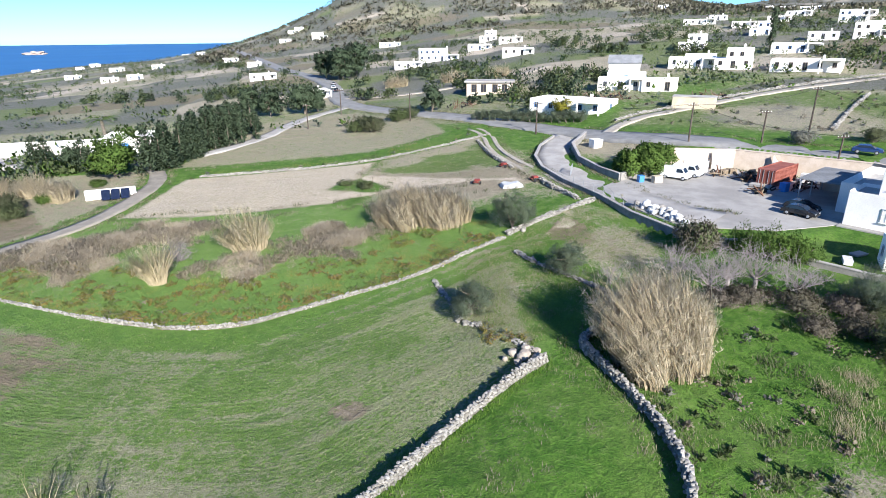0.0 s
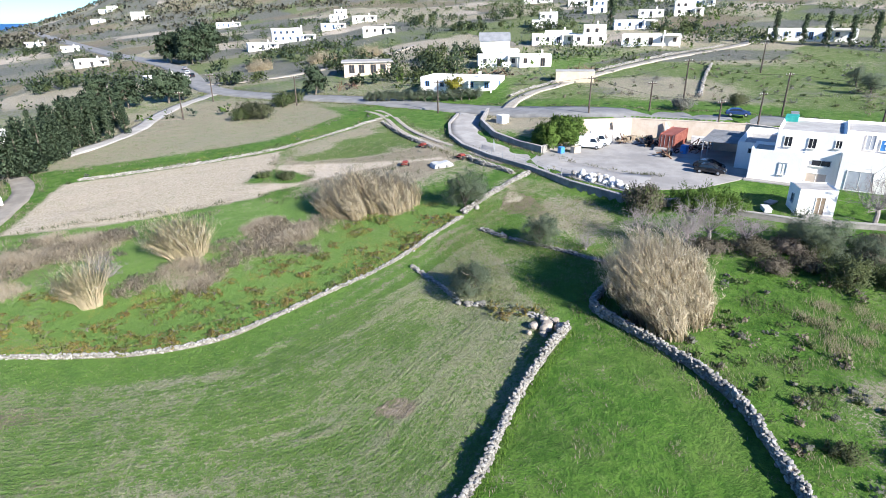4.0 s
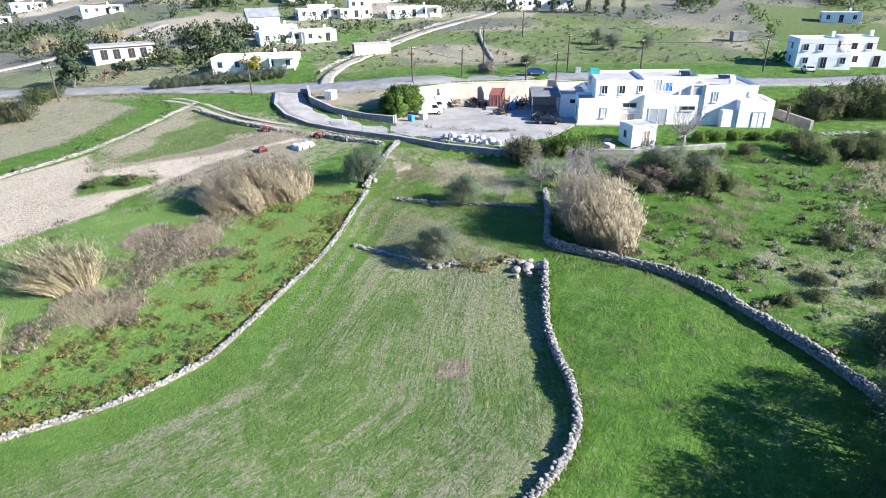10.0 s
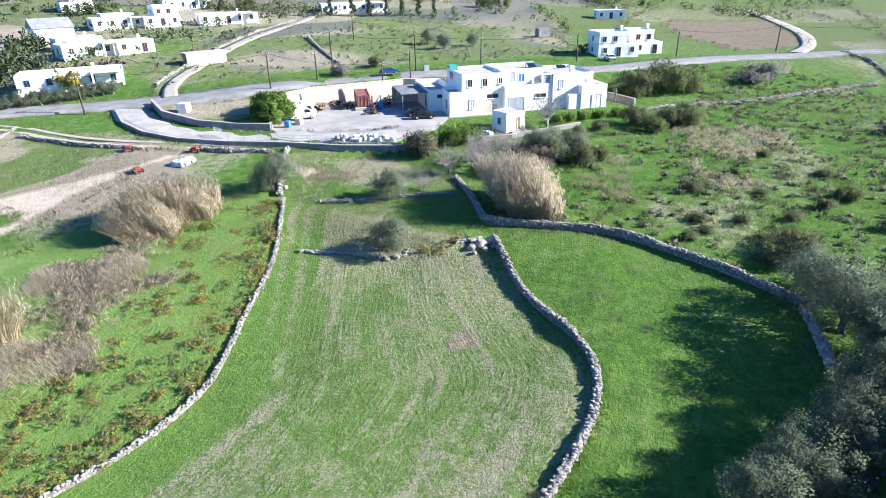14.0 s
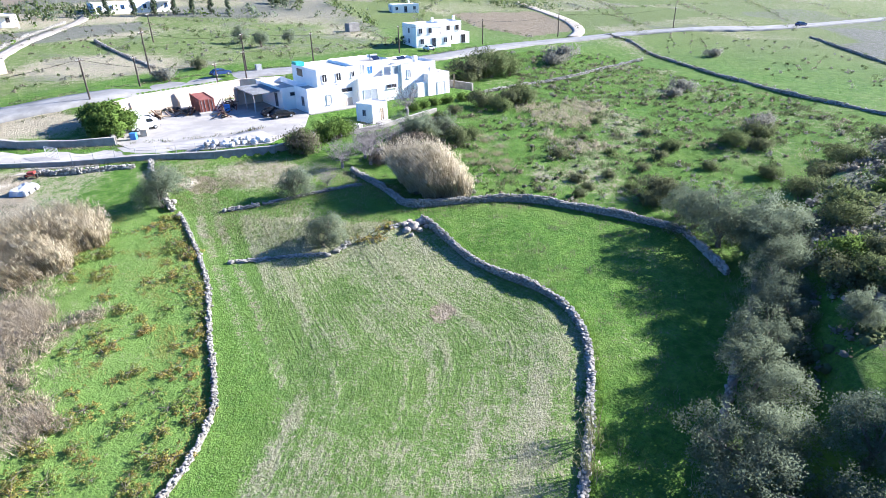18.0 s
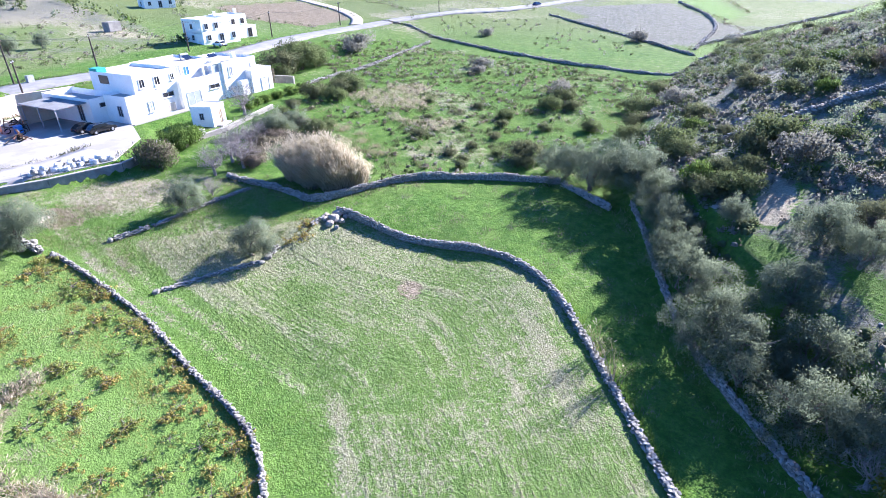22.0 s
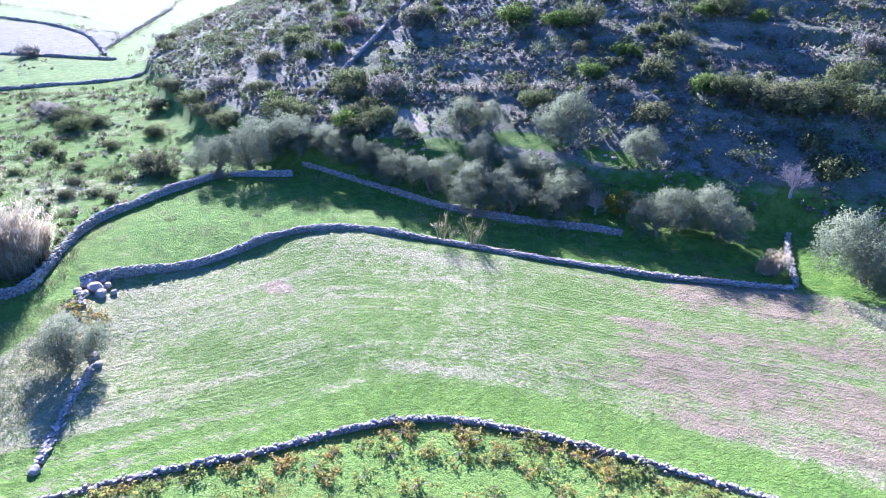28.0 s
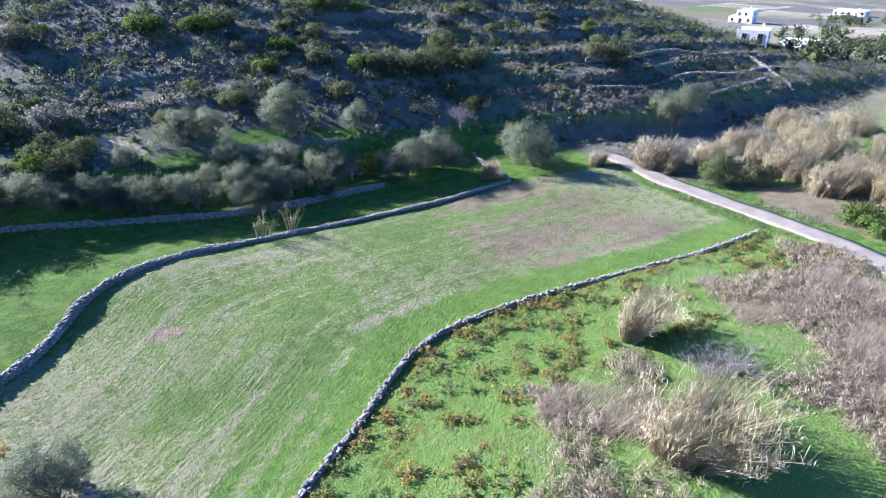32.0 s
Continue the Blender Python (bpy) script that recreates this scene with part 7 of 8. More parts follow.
r = np.random.default_rng(8)
for k, (dx, dy, s) in enumerate(((0, 0, 1.1), (0.9, -0.5, 0.9), (-0.7, 0.6, 0.8), (0.3, 0.9, 0.75), (-0.5, -0.6, 0.6), (1.0, 0.5, 0.6), (-1.3, 0.1, 0.5), (0.2, -1.1, 0.5))):
    x, y = 6.6 + dx, 34.9 + dy
    lump("boulder", x, y, hz(x, y) + s * 0.2, s, ROCK, k, "pale tan boulder heaped at the wall corner", "boulder", "boulder heap")
for k, (x, y, s) in enumerate(((3.0, 41.4, 0.7), (3.6, 40.9, 0.6), (2.4, 42.0, 0.6), (0.7, 49.9, 0.6), (0.9, 49.2, 0.5), (8.9, 53.5, 0.6), (19.2, 66.0, 0.8), (10.6, 59.4, 0.7), (7.6, 57.4, 0.7), (-11.9, 46.3, 0.5))):
    lump("boulder", x, y, hz(x, y) + s * 0.15, s, STONE, 20 + k, "grey field boulder fallen beside the wall", "boulder", "fallen boulders")
for k in range(36):
    q = k / 35
    x, y = 24.1 + 2.1 * q + 0.35 * r.normal(), 61.6 - 6.6 * q + 0.35 * r.normal()
    s = 0.62 + 0.25 * r.random()
    lump("rubble_sack", x, y, FLOOR + 0.27 * s + (0.35 if k % 3 == 0 else 0), s, SACK if k % 4 else GREYWALL, 40 + k, "bulging white rubble sack stacked along the yard wall", "sack", "rubble sacks", 0.85)


def scrap_heap(x, y, z, seed, n, label, size=1.0):
    """Tangle of bars, plates and tyres."""
    rr = np.random.default_rng(seed)
    t = thing("scrap_heap", (x, y, z), rr.random() * 360, label, "scrap heap", "scrap heaps")
    for k in range(n):
        m = pose(*(rr.normal(size=2) * 0.7 * size), 0.12 + 0.5 * rr.random() * size, *(rr.normal(size=2) * 35), rr.random() * 360)
        if k % 3:
            ob = part("bar", boxes((-0.9 * size, -0.05, -0.05, 0.9 * size, 0.05, 0.05)), BROWNMETAL if k % 2 else PLANKWOOD, t)
        else:
            bm = bmesh.new()
            bmesh.ops.create_cone(bm, segments=14, radius1=0.34, radius2=0.34, depth=0.2, cap_ends=False)
            ob = part("tyre", bm, RUBBER, t)
        ob.matrix_basis = m
    return t


for k, (x, y, n) in enumerate(((40.2, 66.2, 16), (41.8, 72.0, 18), (43.0, 73.6, 16), (47.6, 68.2, 12), (50.0, 67.6, 12), (39.4, 75.0, 12), (46.0, 66.6, 8))):
    scrap_heap(x, y, FLOOR, k, n, "heap of rusty iron bars, timber and old tyres")
for k, (x, y, n) in enumerate(((38, 127, 16), (40.5, 125.5, 16), (42.5, 124, 14), (36, 129, 12), (11, 141, 12), (8, 140, 10), (60, 118, 10), (57, 119.5, 10))):
    scrap_heap(x, y, hz(x, y), 30 + k, n, "pile of grey timber and branches across the road", 1.6)


def pallet(x, y, rz):
    t = thing("pallet_stack", (x, y, FLOOR), rz, "stack of weathered wooden pallets", "pallets", "pallet stacks")
    for k in range(4):
        p = part("pallet", boxes((-0.6, -0.4, 0.16 * k + 0.11, 0.6, 0.4, 0.16 * k + 0.13)), PLANKWOOD, t)
        for v in (-0.35, 0, 0.35):
            part("bearer", boxes((-0.6, v - 0.05, 0.16 * k, 0.6, v + 0.05, 0.16 * k + 0.109)), PLANKWOOD, p)


pallet(42.0, 76.6, 20), pallet(40.6, 76.0, 35), pallet(44.4, 75.6, 60)


def crate(name, x, y, z, rz, size, material, label, category):
    t = thing(name, (x, y, z), rz, label, category)
    a, b, c = size
    part("body", boxes((-a / 2, -b / 2, 0, a / 2, b / 2, c), bevel=0.04), material, t)
    part("lid", boxes((-a / 2 - 0.03, -b / 2 - 0.03, c + 0.002, a / 2 + 0.03, b / 2 + 0.03, c + 0.07), bevel=0.02), material, t)


crate("blue_bin", 43.4, 66.6, FLOOR, 30, (0.9, 0.8, 1.0), BLUE, "blue plastic bin beside the container", "bin")
crate("blue_bin", 28.0, 72.6, FLOOR, 10, (0.7, 0.7, 0.8), BLUE, "small blue drum by the wall", "bin")
crate("white_tank", 38.6, 77.8, FLOOR, -30, (1.3, 1.1, 1.4), SACK, "white cube tank at the retaining wall", "tank")
crate("white_tank", 36.8, 78.6, FLOOR, -20, (1.2, 1.1, 1.3), SACK, "white cube tank at the retaining wall", "tank")
crate("feed_box", 30.0, 72.2, FLOOR, 15, (1.2, 0.8, 0.8), OCHRE, "yellowish crate under the leafy tree", "crate")
crate("skip", 49.0, 70.6, FLOOR, -45, (1.8, 1.2, 1.0), SACK, "white box of building waste", "crate")
crate("cabinet", 63.6, 68.4, hz(63.6, 68.4), -45, (1.0, 0.6, 1.1), GREYMETAL, "grey roadside meter cabinet", "cabinet")
crate("bathtub", 36.8, 45.8, hz(36.8, 45.8), 60, (1.5, 0.7, 0.35), SACK, "white trough lying on the lawn", "trough")
crate("slab_stack", 38.8, 47.2, hz(38.8, 47.2), 20, (1.4, 0.8, 0.12), CONCRETE, "pale slab lying on the lawn", "slab")
crate("pump_hut", 27.4, 91.6, hz(27.4, 91.6), 20, (1.6, 1.4, 1.3), WHITE, "small white pump hut in the grass plot", "hut")
crate("hut", 118, 62, hz(118, 62), -50, (3.0, 2.4, 2.0), GREYWALL, "small grey farm hut by a field", "hut")


def farm_machine(x, y, rz, label):
    t = thing("farm_implement", (x, y, hz(x, y)), rz, label, "farm implement", "farm implements")
    part("frame", boxes((-1.1, -0.06, 0.55, 1.1, 0.06, 0.67), (-1.1, -0.7, 0.55, -0.98, 0.7, 0.67), (0.98, -0.7, 0.55, 1.1, 0.7, 0.67)), REDPAINT, t)
    t.scale = (0.62,) * 3
    part("hopper", boxes((-0.6, -0.55, 0.672, 0.6, 0.55, 1.1), bevel=0.08), REDPAINT, t)
    part("drawbar", boxes((1.1, -0.05, 0.5, 2.0, 0.05, 0.6)), REDPAINT, t)
    for s in (-1, 1):
        bm = bmesh.new()
        bmesh.ops.create_cone(bm, segments=16, radius1=0.38, radius2=0.38, depth=0.2, cap_ends=True, matrix=Matrix.Translation((-0.3, s * 0.85, 0.36)) @ Matrix.Rotation(math.pi / 2, 4, "X"))
        part("wheel", bm, RUBBER, t)
    for u in np.linspace(-0.9, 0.9, 6):
        part("tine", boxes((u - 0.03, -0.72, 0.02, u + 0.03, -0.66, 0.56)), BROWNMETAL, t)


farm_machine(15.0, 76.9, 20, "red farm implement parked on bare ground")
farm_machine(7.2, 78.0, 70, "faded red seed drill standing in the field")
farm_machine(11.8, 85.0, 40, "red cultivator standing at the field edge")


def covered_pile(x, y, rz, a, b, c, label, material=TARP):
    t = thing("covered_pile", (x, y, hz(x, y)), rz, label, "covered pile")
    bm = bmesh.new()
    bmesh.ops.create_grid(bm, x_segments=14, y_segments=10, size=1)
    for v in bm.verts:
        px, py = v.co.x, v.co.y
        edge = (1 - abs(px) ** 5) * (1 - abs(py) ** 5)
        v.co = Vector((px * a, py * b, c * edge ** 0.5 * (0.85 + 0.3 * noise.noise(Vector((px * 2, py * 2, a)))) - 0.05))
    part("cover", bm, material, t)
    for u in (-0.5, 0.3):
        part("weight", boxes((u * a - 0.2, -b - 0.15, -0.05, u * a + 0.2, -b + 0.1, 0.25), bevel=0.05), GREYWALL, t)


covered_pile(11.6, 75.4, 10, 1.5, 0.9, 0.75, "grey tarpaulin-covered pile on bare ground")

# islets and a ship off the coast
for x, y, a, b, c in ((-1080, 1740, 42, 20, 11), (-520, 2300, 30, 14, 4)):
    bm = bmesh.new()
    bmesh.ops.create_icosphere(bm, subdivisions=4, radius=1)
    for v in bm.verts:
        k = 0.75 + 0.5 * noise.noise(v.co * 1.8)
        v.co = Vector((v.co.x * a * k, v.co.y * b * k, max(-0.2, v.co.z) * c * k))
    me = bpy.data.meshes.new("islet")
    bm.to_mesh(me)
    bm.free()
    me.materials.append(ISLET)
    ob = new("islet", me)
    ob.location = (x, y, -17)
    tagged(ob, "bare rocky islet in the blue sea", "islet")

# ---- uncountable growth ----
def blades(name, x, y, tall, width, per, material, label, category, seed, lean=0.35, spread=0.25, bend=(0, 0)):
    """Tufts of thin blades at the given places, one joined object."""
    r = np.random.default_rng(seed)
    n = len(x) * per
    i = np.repeat(np.arange(len(x)), per)
    h = np.asarray(tall)[i] * (0.6 + 0.6 * r.random(n)) if np.ndim(tall) else tall * (0.6 + 0.6 * r.random(n))
    px, py = x[i] + r.normal(size=n) * spread, y[i] + r.normal(size=n) * spread
    pz = height(px, py) - 0.06 + terrace_rise(px, py)
    g = r.random(n) * math.tau
    tip = np.stack([px + np.cos(g) * h * lean + bend[0] * h, py + np.sin(g) * h * lean + bend[1] * h, pz + h], 1)
    s = np.stack([-np.sin(g) * width, np.cos(g) * width, np.zeros(n)], 1)
    b = np.stack([px, py, pz], 1)
    v = np.stack([b - s, b + s, tip], 1).reshape(-1, 3)
    k = np.arange(n) * 3
    me = mesh(name, v, np.stack([k, k + 1, k + 2], 1), material)
    return tagged(new(name, me), label, category, kind="stuff")


def terrace_rise(x, y):
    """How far the terraced hill stands over or under the plain slope."""
    s = hill_s(x, y)
    west = 0.35 + 0.65 * sst(-x, 35, 55)
    ph = s / 6.5 + 0.25 * np.sin(x * 0.06)
    fr = ph - np.floor(ph)
    relief = (soft_noise(x, y, 6, 1) - 0.5) * 0.25 + (soft_noise(x, y, 2.2, 2) - 0.5) * 0.08
    return relief + (sst(fr, 0.78, 1.0) - fr) * 6.5 * 0.2 * west * sst(s, 6, 12) * (1 - sst(s, 120, 180)) * (1 - sst(-x, 115, 160))


def inside(pts, n, seed, pad=0.0):
    r = np.random.default_rng(seed)
    p = np.array(pts)
    lo, hi = p.min(0), p.max(0)
    x, y = r.uniform(lo[0], hi[0], n * 3), r.uniform(lo[1], hi[1], n * 3)
    keep = poly_dist(x, y, [tuple(q) for q in pts]) < -pad
    return x[keep][:n], y[keep][:n]


MAIN = WALL_VINES + [(7, 40), (8, 35)] + WALL_INNER[::-1] + [(-57, 34)]
x, y = inside(MAIN, 26000, 1, 0.8)
bare = (np.hypot(x + 5.5, y - 31.6) < 1.5) | (np.hypot(x + 25.9, y - 43.9) < 1.0) | (np.hypot(x + 19, y - 40.5) < 0.7)
x, y = x[~bare], y[~bare]
track_d = line_dist(x, y, TRACK_FIELD)
keep = (rng.random(len(x)) < 0.55 - 0.4 * sst(-x, 22, 36)) & ((np.abs(track_d - 0.75) > 0.5) | (x < -14))
blades("grass", x[keep], y[keep], 0.13, 0.024, 9, GRASSBLADE, "thin winter crop growing in loose rows", "grass", 2, 0.9, 0.1)
keep = rng.random(len(x)) < 0.04 + 0.16 * soft_noise(x, y, 5, 33)
blades("straw", x[keep], y[keep], 0.15, 0.018, 6, STRAWBLADE, "pale straw stubble between the green", "stubble", 3, 0.8, 0.2)
MEADOW = WALL_OUTER + [(-1, 7.5)] + WALL_STRIP[1:] + [(-43, 23)] + WALL_INNER
x, y = inside(MEADOW, 7000, 4, 0.6)
blades("grass", x, y, 0.1, 0.02, 8, GRASSBLADE, "lush green grass of the walled meadow", "grass", 5, 1.2, 0.2)
keep = (soft_noise(x, y, 1.2, 34) > 0.68) & (rng.random(len(x)) < 0.4)
blades("weeds", x[keep], y[keep], 0.26, 0.022, 9, DRYBRUSH, "brown withered weeds in the meadow grass", "weeds", 6, 0.7, 0.2)
EAST = WALL_OUTER[3:] + [(20, -6), (38, -34), (70, -17), (100, 0), (94, 28), (72, 22), (56, 28), (41, 36), (26, 38)]
x, y = inside(EAST, 12000, 7, 0.8)
blades("grass", x, y, 0.18, 0.03, 9, GRASSBLADE, "rough green pasture grass", "grass", 8, 1.2, 0.3)
keep = soft_noise(x, y, 2.5, 35) + 0.25 * (1 - sst(np.abs((x - 38) * 0.35 + (y - 14) * 0.9), 4, 12)) > 0.76
keep &= rng.random(len(x)) < 0.4
blades("tussocks", x[keep], y[keep], 0.34, 0.018, 14, STRAWBLADE, "dry straw-coloured tussocks in the pasture", "tussocks", 9, 0.55, 0.3, (-0.2, 0.2))
tuft = np.array(((26.5, 30.2), (26.9, 29.6), (24.3, 29.4), (25.1, 28.1), (25.5, 25.6), (23.8, 26.4), (23.2, 25.6), (28.6, 28.4), (27.8, 26.6), (30.4, 26.2), (32.6, 28.2), (33.6, 27.4), (34.4, 29.2)))
tx, ty = (np.repeat(tuft, 16, 0) + rng.normal(size=(len(tuft) * 16, 2)) * 0.3).T
blades("tussocks", tx, ty, 0.5, 0.014, 14, STRAWBLADE, "fluffy pale dry tussocks below the thicket", "tussocks", 20, 0.5, 0.3, (-0.1, 0.1))
keep = soft_noise(x, y, 1.8, 36) > 0.7
keep &= rng.random(len(x)) < 0.5
blades("weeds", x[keep], y[keep], 0.4, 0.05, 16, LENTISK, "low dark weeds in the pasture", "weeds", 10, 0.8, 0.35)
VINEYARD = WALL_VINES + [(9, 62), (2, 70), (-12, 74), (-41, 72), (-50, 60)]
x, y = inside(VINEYARD, 14000, 11, 0.5)
dv = line_dist(x, y, WALL_VINES)
near = dv < 9 + 4 * soft_noise(x, y, 6, 41)
blades("grass", x[near], y[near], 0.11, 0.02, 8, GRASSBLADE, "green grass between the old vines", "grass", 12, 1.2, 0.2)
mauve = np.minimum(poly_dist(x, y, MAUVE_WEST), poly_dist(x, y, MAUVE_MID))
keep = (dv > 2) & (soft_noise(x, y, 3.5, 37) + 0.4 * soft_noise(x, y, 1.2, 47) - 0.12 * mauve > 0.92) & (mauve < 2.0)
dry_x, dry_y = x[keep], y[keep]
blades("dry_grass", x[keep], y[keep], 0.3 + 0.7 * soft_noise(x[keep], y[keep], 2.2, 48) ** 2, 0.018, 24, DRYGRASS, "tall mauve-brown dry grass in the abandoned vineyard", "dry grass", 13, 0.7, 0.3, (-0.12, 0.12))
keep = near & (soft_noise(x, y, 1.6, 38) > 0.66) & (rng.random(len(x)) < 0.3)
blades("vine_shoots", x[keep], y[keep], 0.2, 0.022, 18, VINELEAF, "scattered rusty and yellow vine shoots", "vines", 14, 0.9, 0.3)
s_, wx, wy, wa = along(WALL_VINES, 0.22)
blades("weeds", wx - np.sin(wa) * 0.45, wy + np.cos(wa) * 0.45, 0.22, 0.02, 14, VINELEAF, "reddish weeds growing along the low wall", "weeds", 15, 0.6, 0.3)
s_, wx, wy, wa = along(WALL_INNER, 0.22)
blades("grass", wx + np.sin(wa) * 0.5, wy - np.cos(wa) * 0.5, 0.36, 0.022, 12, GRASSBLADE, "rank green grass along the foot of the wall", "grass", 16, 0.5, 0.2)
NOOK = [(3, 42), (8, 35.8), (11, 36.8), (20, 43.5), (24, 50), (22, 62), (17, 66), (9, 58), (2, 52)]
x, y = inside(NOOK, 3500, 17, 0.4)
blades("grass", x, y, 0.18, 0.022, 8, GRASSBLADE, "short green grass round the olive trees", "grass", 18, 1.2, 0.2)
keep = soft_noise(x, y, 3, 39) > 0.5
blades("straw", x[keep], y[keep], 0.2, 0.02, 8, STRAWBLADE, "dry straw on bare ground by the yard", "stubble", 19, 0.8, 0.2)


def mounds(centres, radii, r):
    """Lumpy low domes: the dense body of cushion plants."""
    rings = ((0.0, 1.0, -0.3), (0.6, 0.75, 0.42))
    ring = np.array([(math.cos(k * math.tau / 5 + turn) * w, math.sin(k * math.tau / 5 + turn) * w, z) for turn, w, z in rings for k in range(5)] + [(0, 0, 0.7)])
    n = len(centres)
    shape = ring[None] * (1 + r.normal(size=(n, 11, 1)) * 0.15) * np.asarray(radii)[:, None, None]
    normal = ring / np.linalg.norm(ring, axis=1, keepdims=True) + np.array([0, 0, 0.35])
    tri = np.array([t for k in range(5) for t in ((k, (k + 1) % 5, 5 + (k + 1) % 5), (k, 5 + (k + 1) % 5, 5 + k), (5 + k, 5 + (k + 1) % 5, 10))])
    return (shape + np.asarray(centres)[:, None]).reshape(-1, 3), (tri[None] + 11 * np.arange(n)[:, None, None]).reshape(-1, 3), np.tile(normal / np.linalg.norm(normal, axis=1, keepdims=True), (n, 1))


def phrygana():
    """Low cushion shrubs that cover the hill."""
    r = np.random.default_rng(77)
    x, y = r.uniform(-140, 62, 46000), r.uniform(-95, 27, 46000)
    s = hill_s(x, y)
    keep = (s > 1.5) & (s < 100) & (soft_noise(x, y, 3.5, 51) > 0.3) & (r.random(len(x)) < 0.72 - 0.3 * sst(s, 40, 70))
    for px, py, ra, rb in ((-25.9, 7.9, 5, 2.0), (-33.8, 11.3, 4.5, 1.5), (-12.0, 2.8, 2.0, 3.6), (-17, 8, 3, 1.6)):
        keep &= ((x - px) / ra) ** 2 + ((y - py) / rb) ** 2 > 1
    x, y, s = x[keep], y[keep], s[keep]
    z = height(x, y) + terrace_rise(x, y)
    kind = r.random(len(x))
    for name, lo, hi, mat, size, label in (("cushion_shrubs", 0.0, 0.62, SAGELEAF, 0.36, "grey cushion shrubs covering the stony slope"), ("low_shrubs", 0.62, 0.9, LENTISK, 0.5, "low dark green shrubs on the stony slope"), ("brush", 0.9, 1.0, DRYBRUSH, 0.45, "low brown brush on the stony slope")):
        m = (kind >= lo) & (kind < hi)
        c = np.stack([x[m], y[m], z[m] + 0.15], 1)
        q = size * (0.7 + 1.0 * r.random(m.sum()))
        v, f, nn = leaf_cloud(c, q * 0.85, 15, 0.2, r, 1.5, 0.6)
        bv, bf, bn = mounds(c, q * 0.5, r)
        tagged(new(name, mesh(name, np.concatenate([v, bv]), [*f.tolist(), *(bf + len(v)).tolist()], mat, normals=np.concatenate([nn, bn]))), label, "shrubs", kind="stuff")
    x, y = r.uniform(-110, 60, 3000), r.uniform(-110, 16, 3000)
    s = hill_s(x, y)
    keep = (s > 3) & (s < 100) & (soft_noise(x, y, 5, 52) > 0.5)
    x, y = x[keep], y[keep]
    z = height(x, y) + terrace_rise(x, y)
    V, F, n = [], [], 0
    for k in range(len(x)):
        sv, sf = STONES[k % 8]
        V.append(sv * (0.2 + 0.6 * r.random() ** 3) * np.array([1, 0.8, 0.6]) + (x[k], y[k], z[k]))
        F.append(sf + n)
        n += len(sv)
    tagged(new("loose_stones", mesh("loose_stones", np.concatenate(V), np.concatenate(F), STONE_JOINED)), "loose grey stones strewn over the slope", "stones", kind="stuff")


phrygana()


def terrace_scrub():
    """Pale cushion scrub crowding the old terrace banks."""
    r = np.random.default_rng(81)
    cs, rs = [], []
    for pts in ([(-50.7, 17.1), (-58, 20.8), (-65.2, 24.3), (-77.5, 28.3), (-90, 31)], [(-56, 12.6), (-63, 16.6), (-71.5, 21), (-84, 25)], [(-54, 8.1), (-66, 11.6), (-78, 15.4), (-89.3, 18.7)], [(-6, -7), (-13.9, -3.4), (-19.4, -3.2), (-27, -1.6), (-36, 0.6)], [(-38, -8), (-50, -5.5), (-62, -1), (-74, 3)]):
        s, x, y, a = along(pts, 0.3)
        for _ in range(3):
            ok = soft_noise(x, y, 5, 82) + 0.3 * r.random(len(x)) > 0.42
            px, py = x[ok] + r.normal(size=ok.sum()) * 0.55, y[ok] + r.normal(size=ok.sum()) * 0.45
            cs.append(np.stack([px, py, height(px, py) + terrace_rise(px, py) + 0.22], 1))
            rs.append(0.22 + 0.25 * r.random(len(px)))
    v, f, nn = leaf_cloud(np.concatenate(cs), np.concatenate(rs), 26, 0.15, r, 1.4, 0.6)
    tagged(new("terrace_scrub", mesh("terrace_scrub", v, f, PALESCRUB, normals=nn)), "pale grey scrub along the terrace banks", "scrub", kind="stuff")


PALESCRUB = leaf("pale_bank_scrub", (0.27, 0.25, 0.2), (0.4, 0.375, 0.31), (0.25, 0.24, 0.19), 0.3, 0.5)
terrace_scrub()


def round_bushes():
    """The many rounded bushes of the hill behind the nearer ones, and of the open country."""
    r = np.random.default_rng(79)
    x, y = r.uniform(-140, 62, 6200), r.uniform(-95, 24, 6200)
    s = hill_s(x, y)
    keep = (s > 5) & (s < 100) & (soft_noise(x, y, 7, 56) > 0.42)
    for px, py, ra, rb in ((-25.9, 7.9, 5.5, 2.6), (-33.8, 11.3, 5, 2.0), (-12.4, 3.4, 3.0, 4.2), (-17, 7, 4, 2.4)):
        keep &= ((x - px) / ra) ** 2 + ((y - py) / rb) ** 2 > 1
    x, y = x[keep], y[keep]
    z = height(x, y) + terrace_rise(x, y)
    kind = r.random(len(x))
    size = 0.5 + 0.75 * r.random(len(x)) ** 2
    for name, lo, hi, mat, label in (("bushes_dark", 0, 0.5, LENTISK, "dense dark evergreen bushes on the hillside"), ("bushes_grey", 0.5, 0.88, OLIVELEAF, "grey-green rounded bushes on the hillside"), ("bushes_green", 0.88, 1, GREENLEAF, "fresh green bushes on the hillside")):
        m = (kind >= lo) & (kind < hi)
        n = m.sum()
        cs, rs = [], []
        for cx, cy, cz, q in zip(x[m], y[m], z[m], size[m]):
            for _ in range(5):
                d = r.normal(size=3) * 0.45 * q
                cs.append((cx + d[0], cy + d[1], cz + 0.55 * q + abs(d[2]) * 0.8))
                rs.append(q * (0.45 + 0.3 * r.random()))
        v, f, nn = leaf_cloud(np.array(cs), np.array(rs), 18, 0.2, r, 1.7, 0.5)
        tagged(new(name, mesh(name, v, f, mat, normals=nn)), label, "bushes", kind="stuff")


round_bushes()


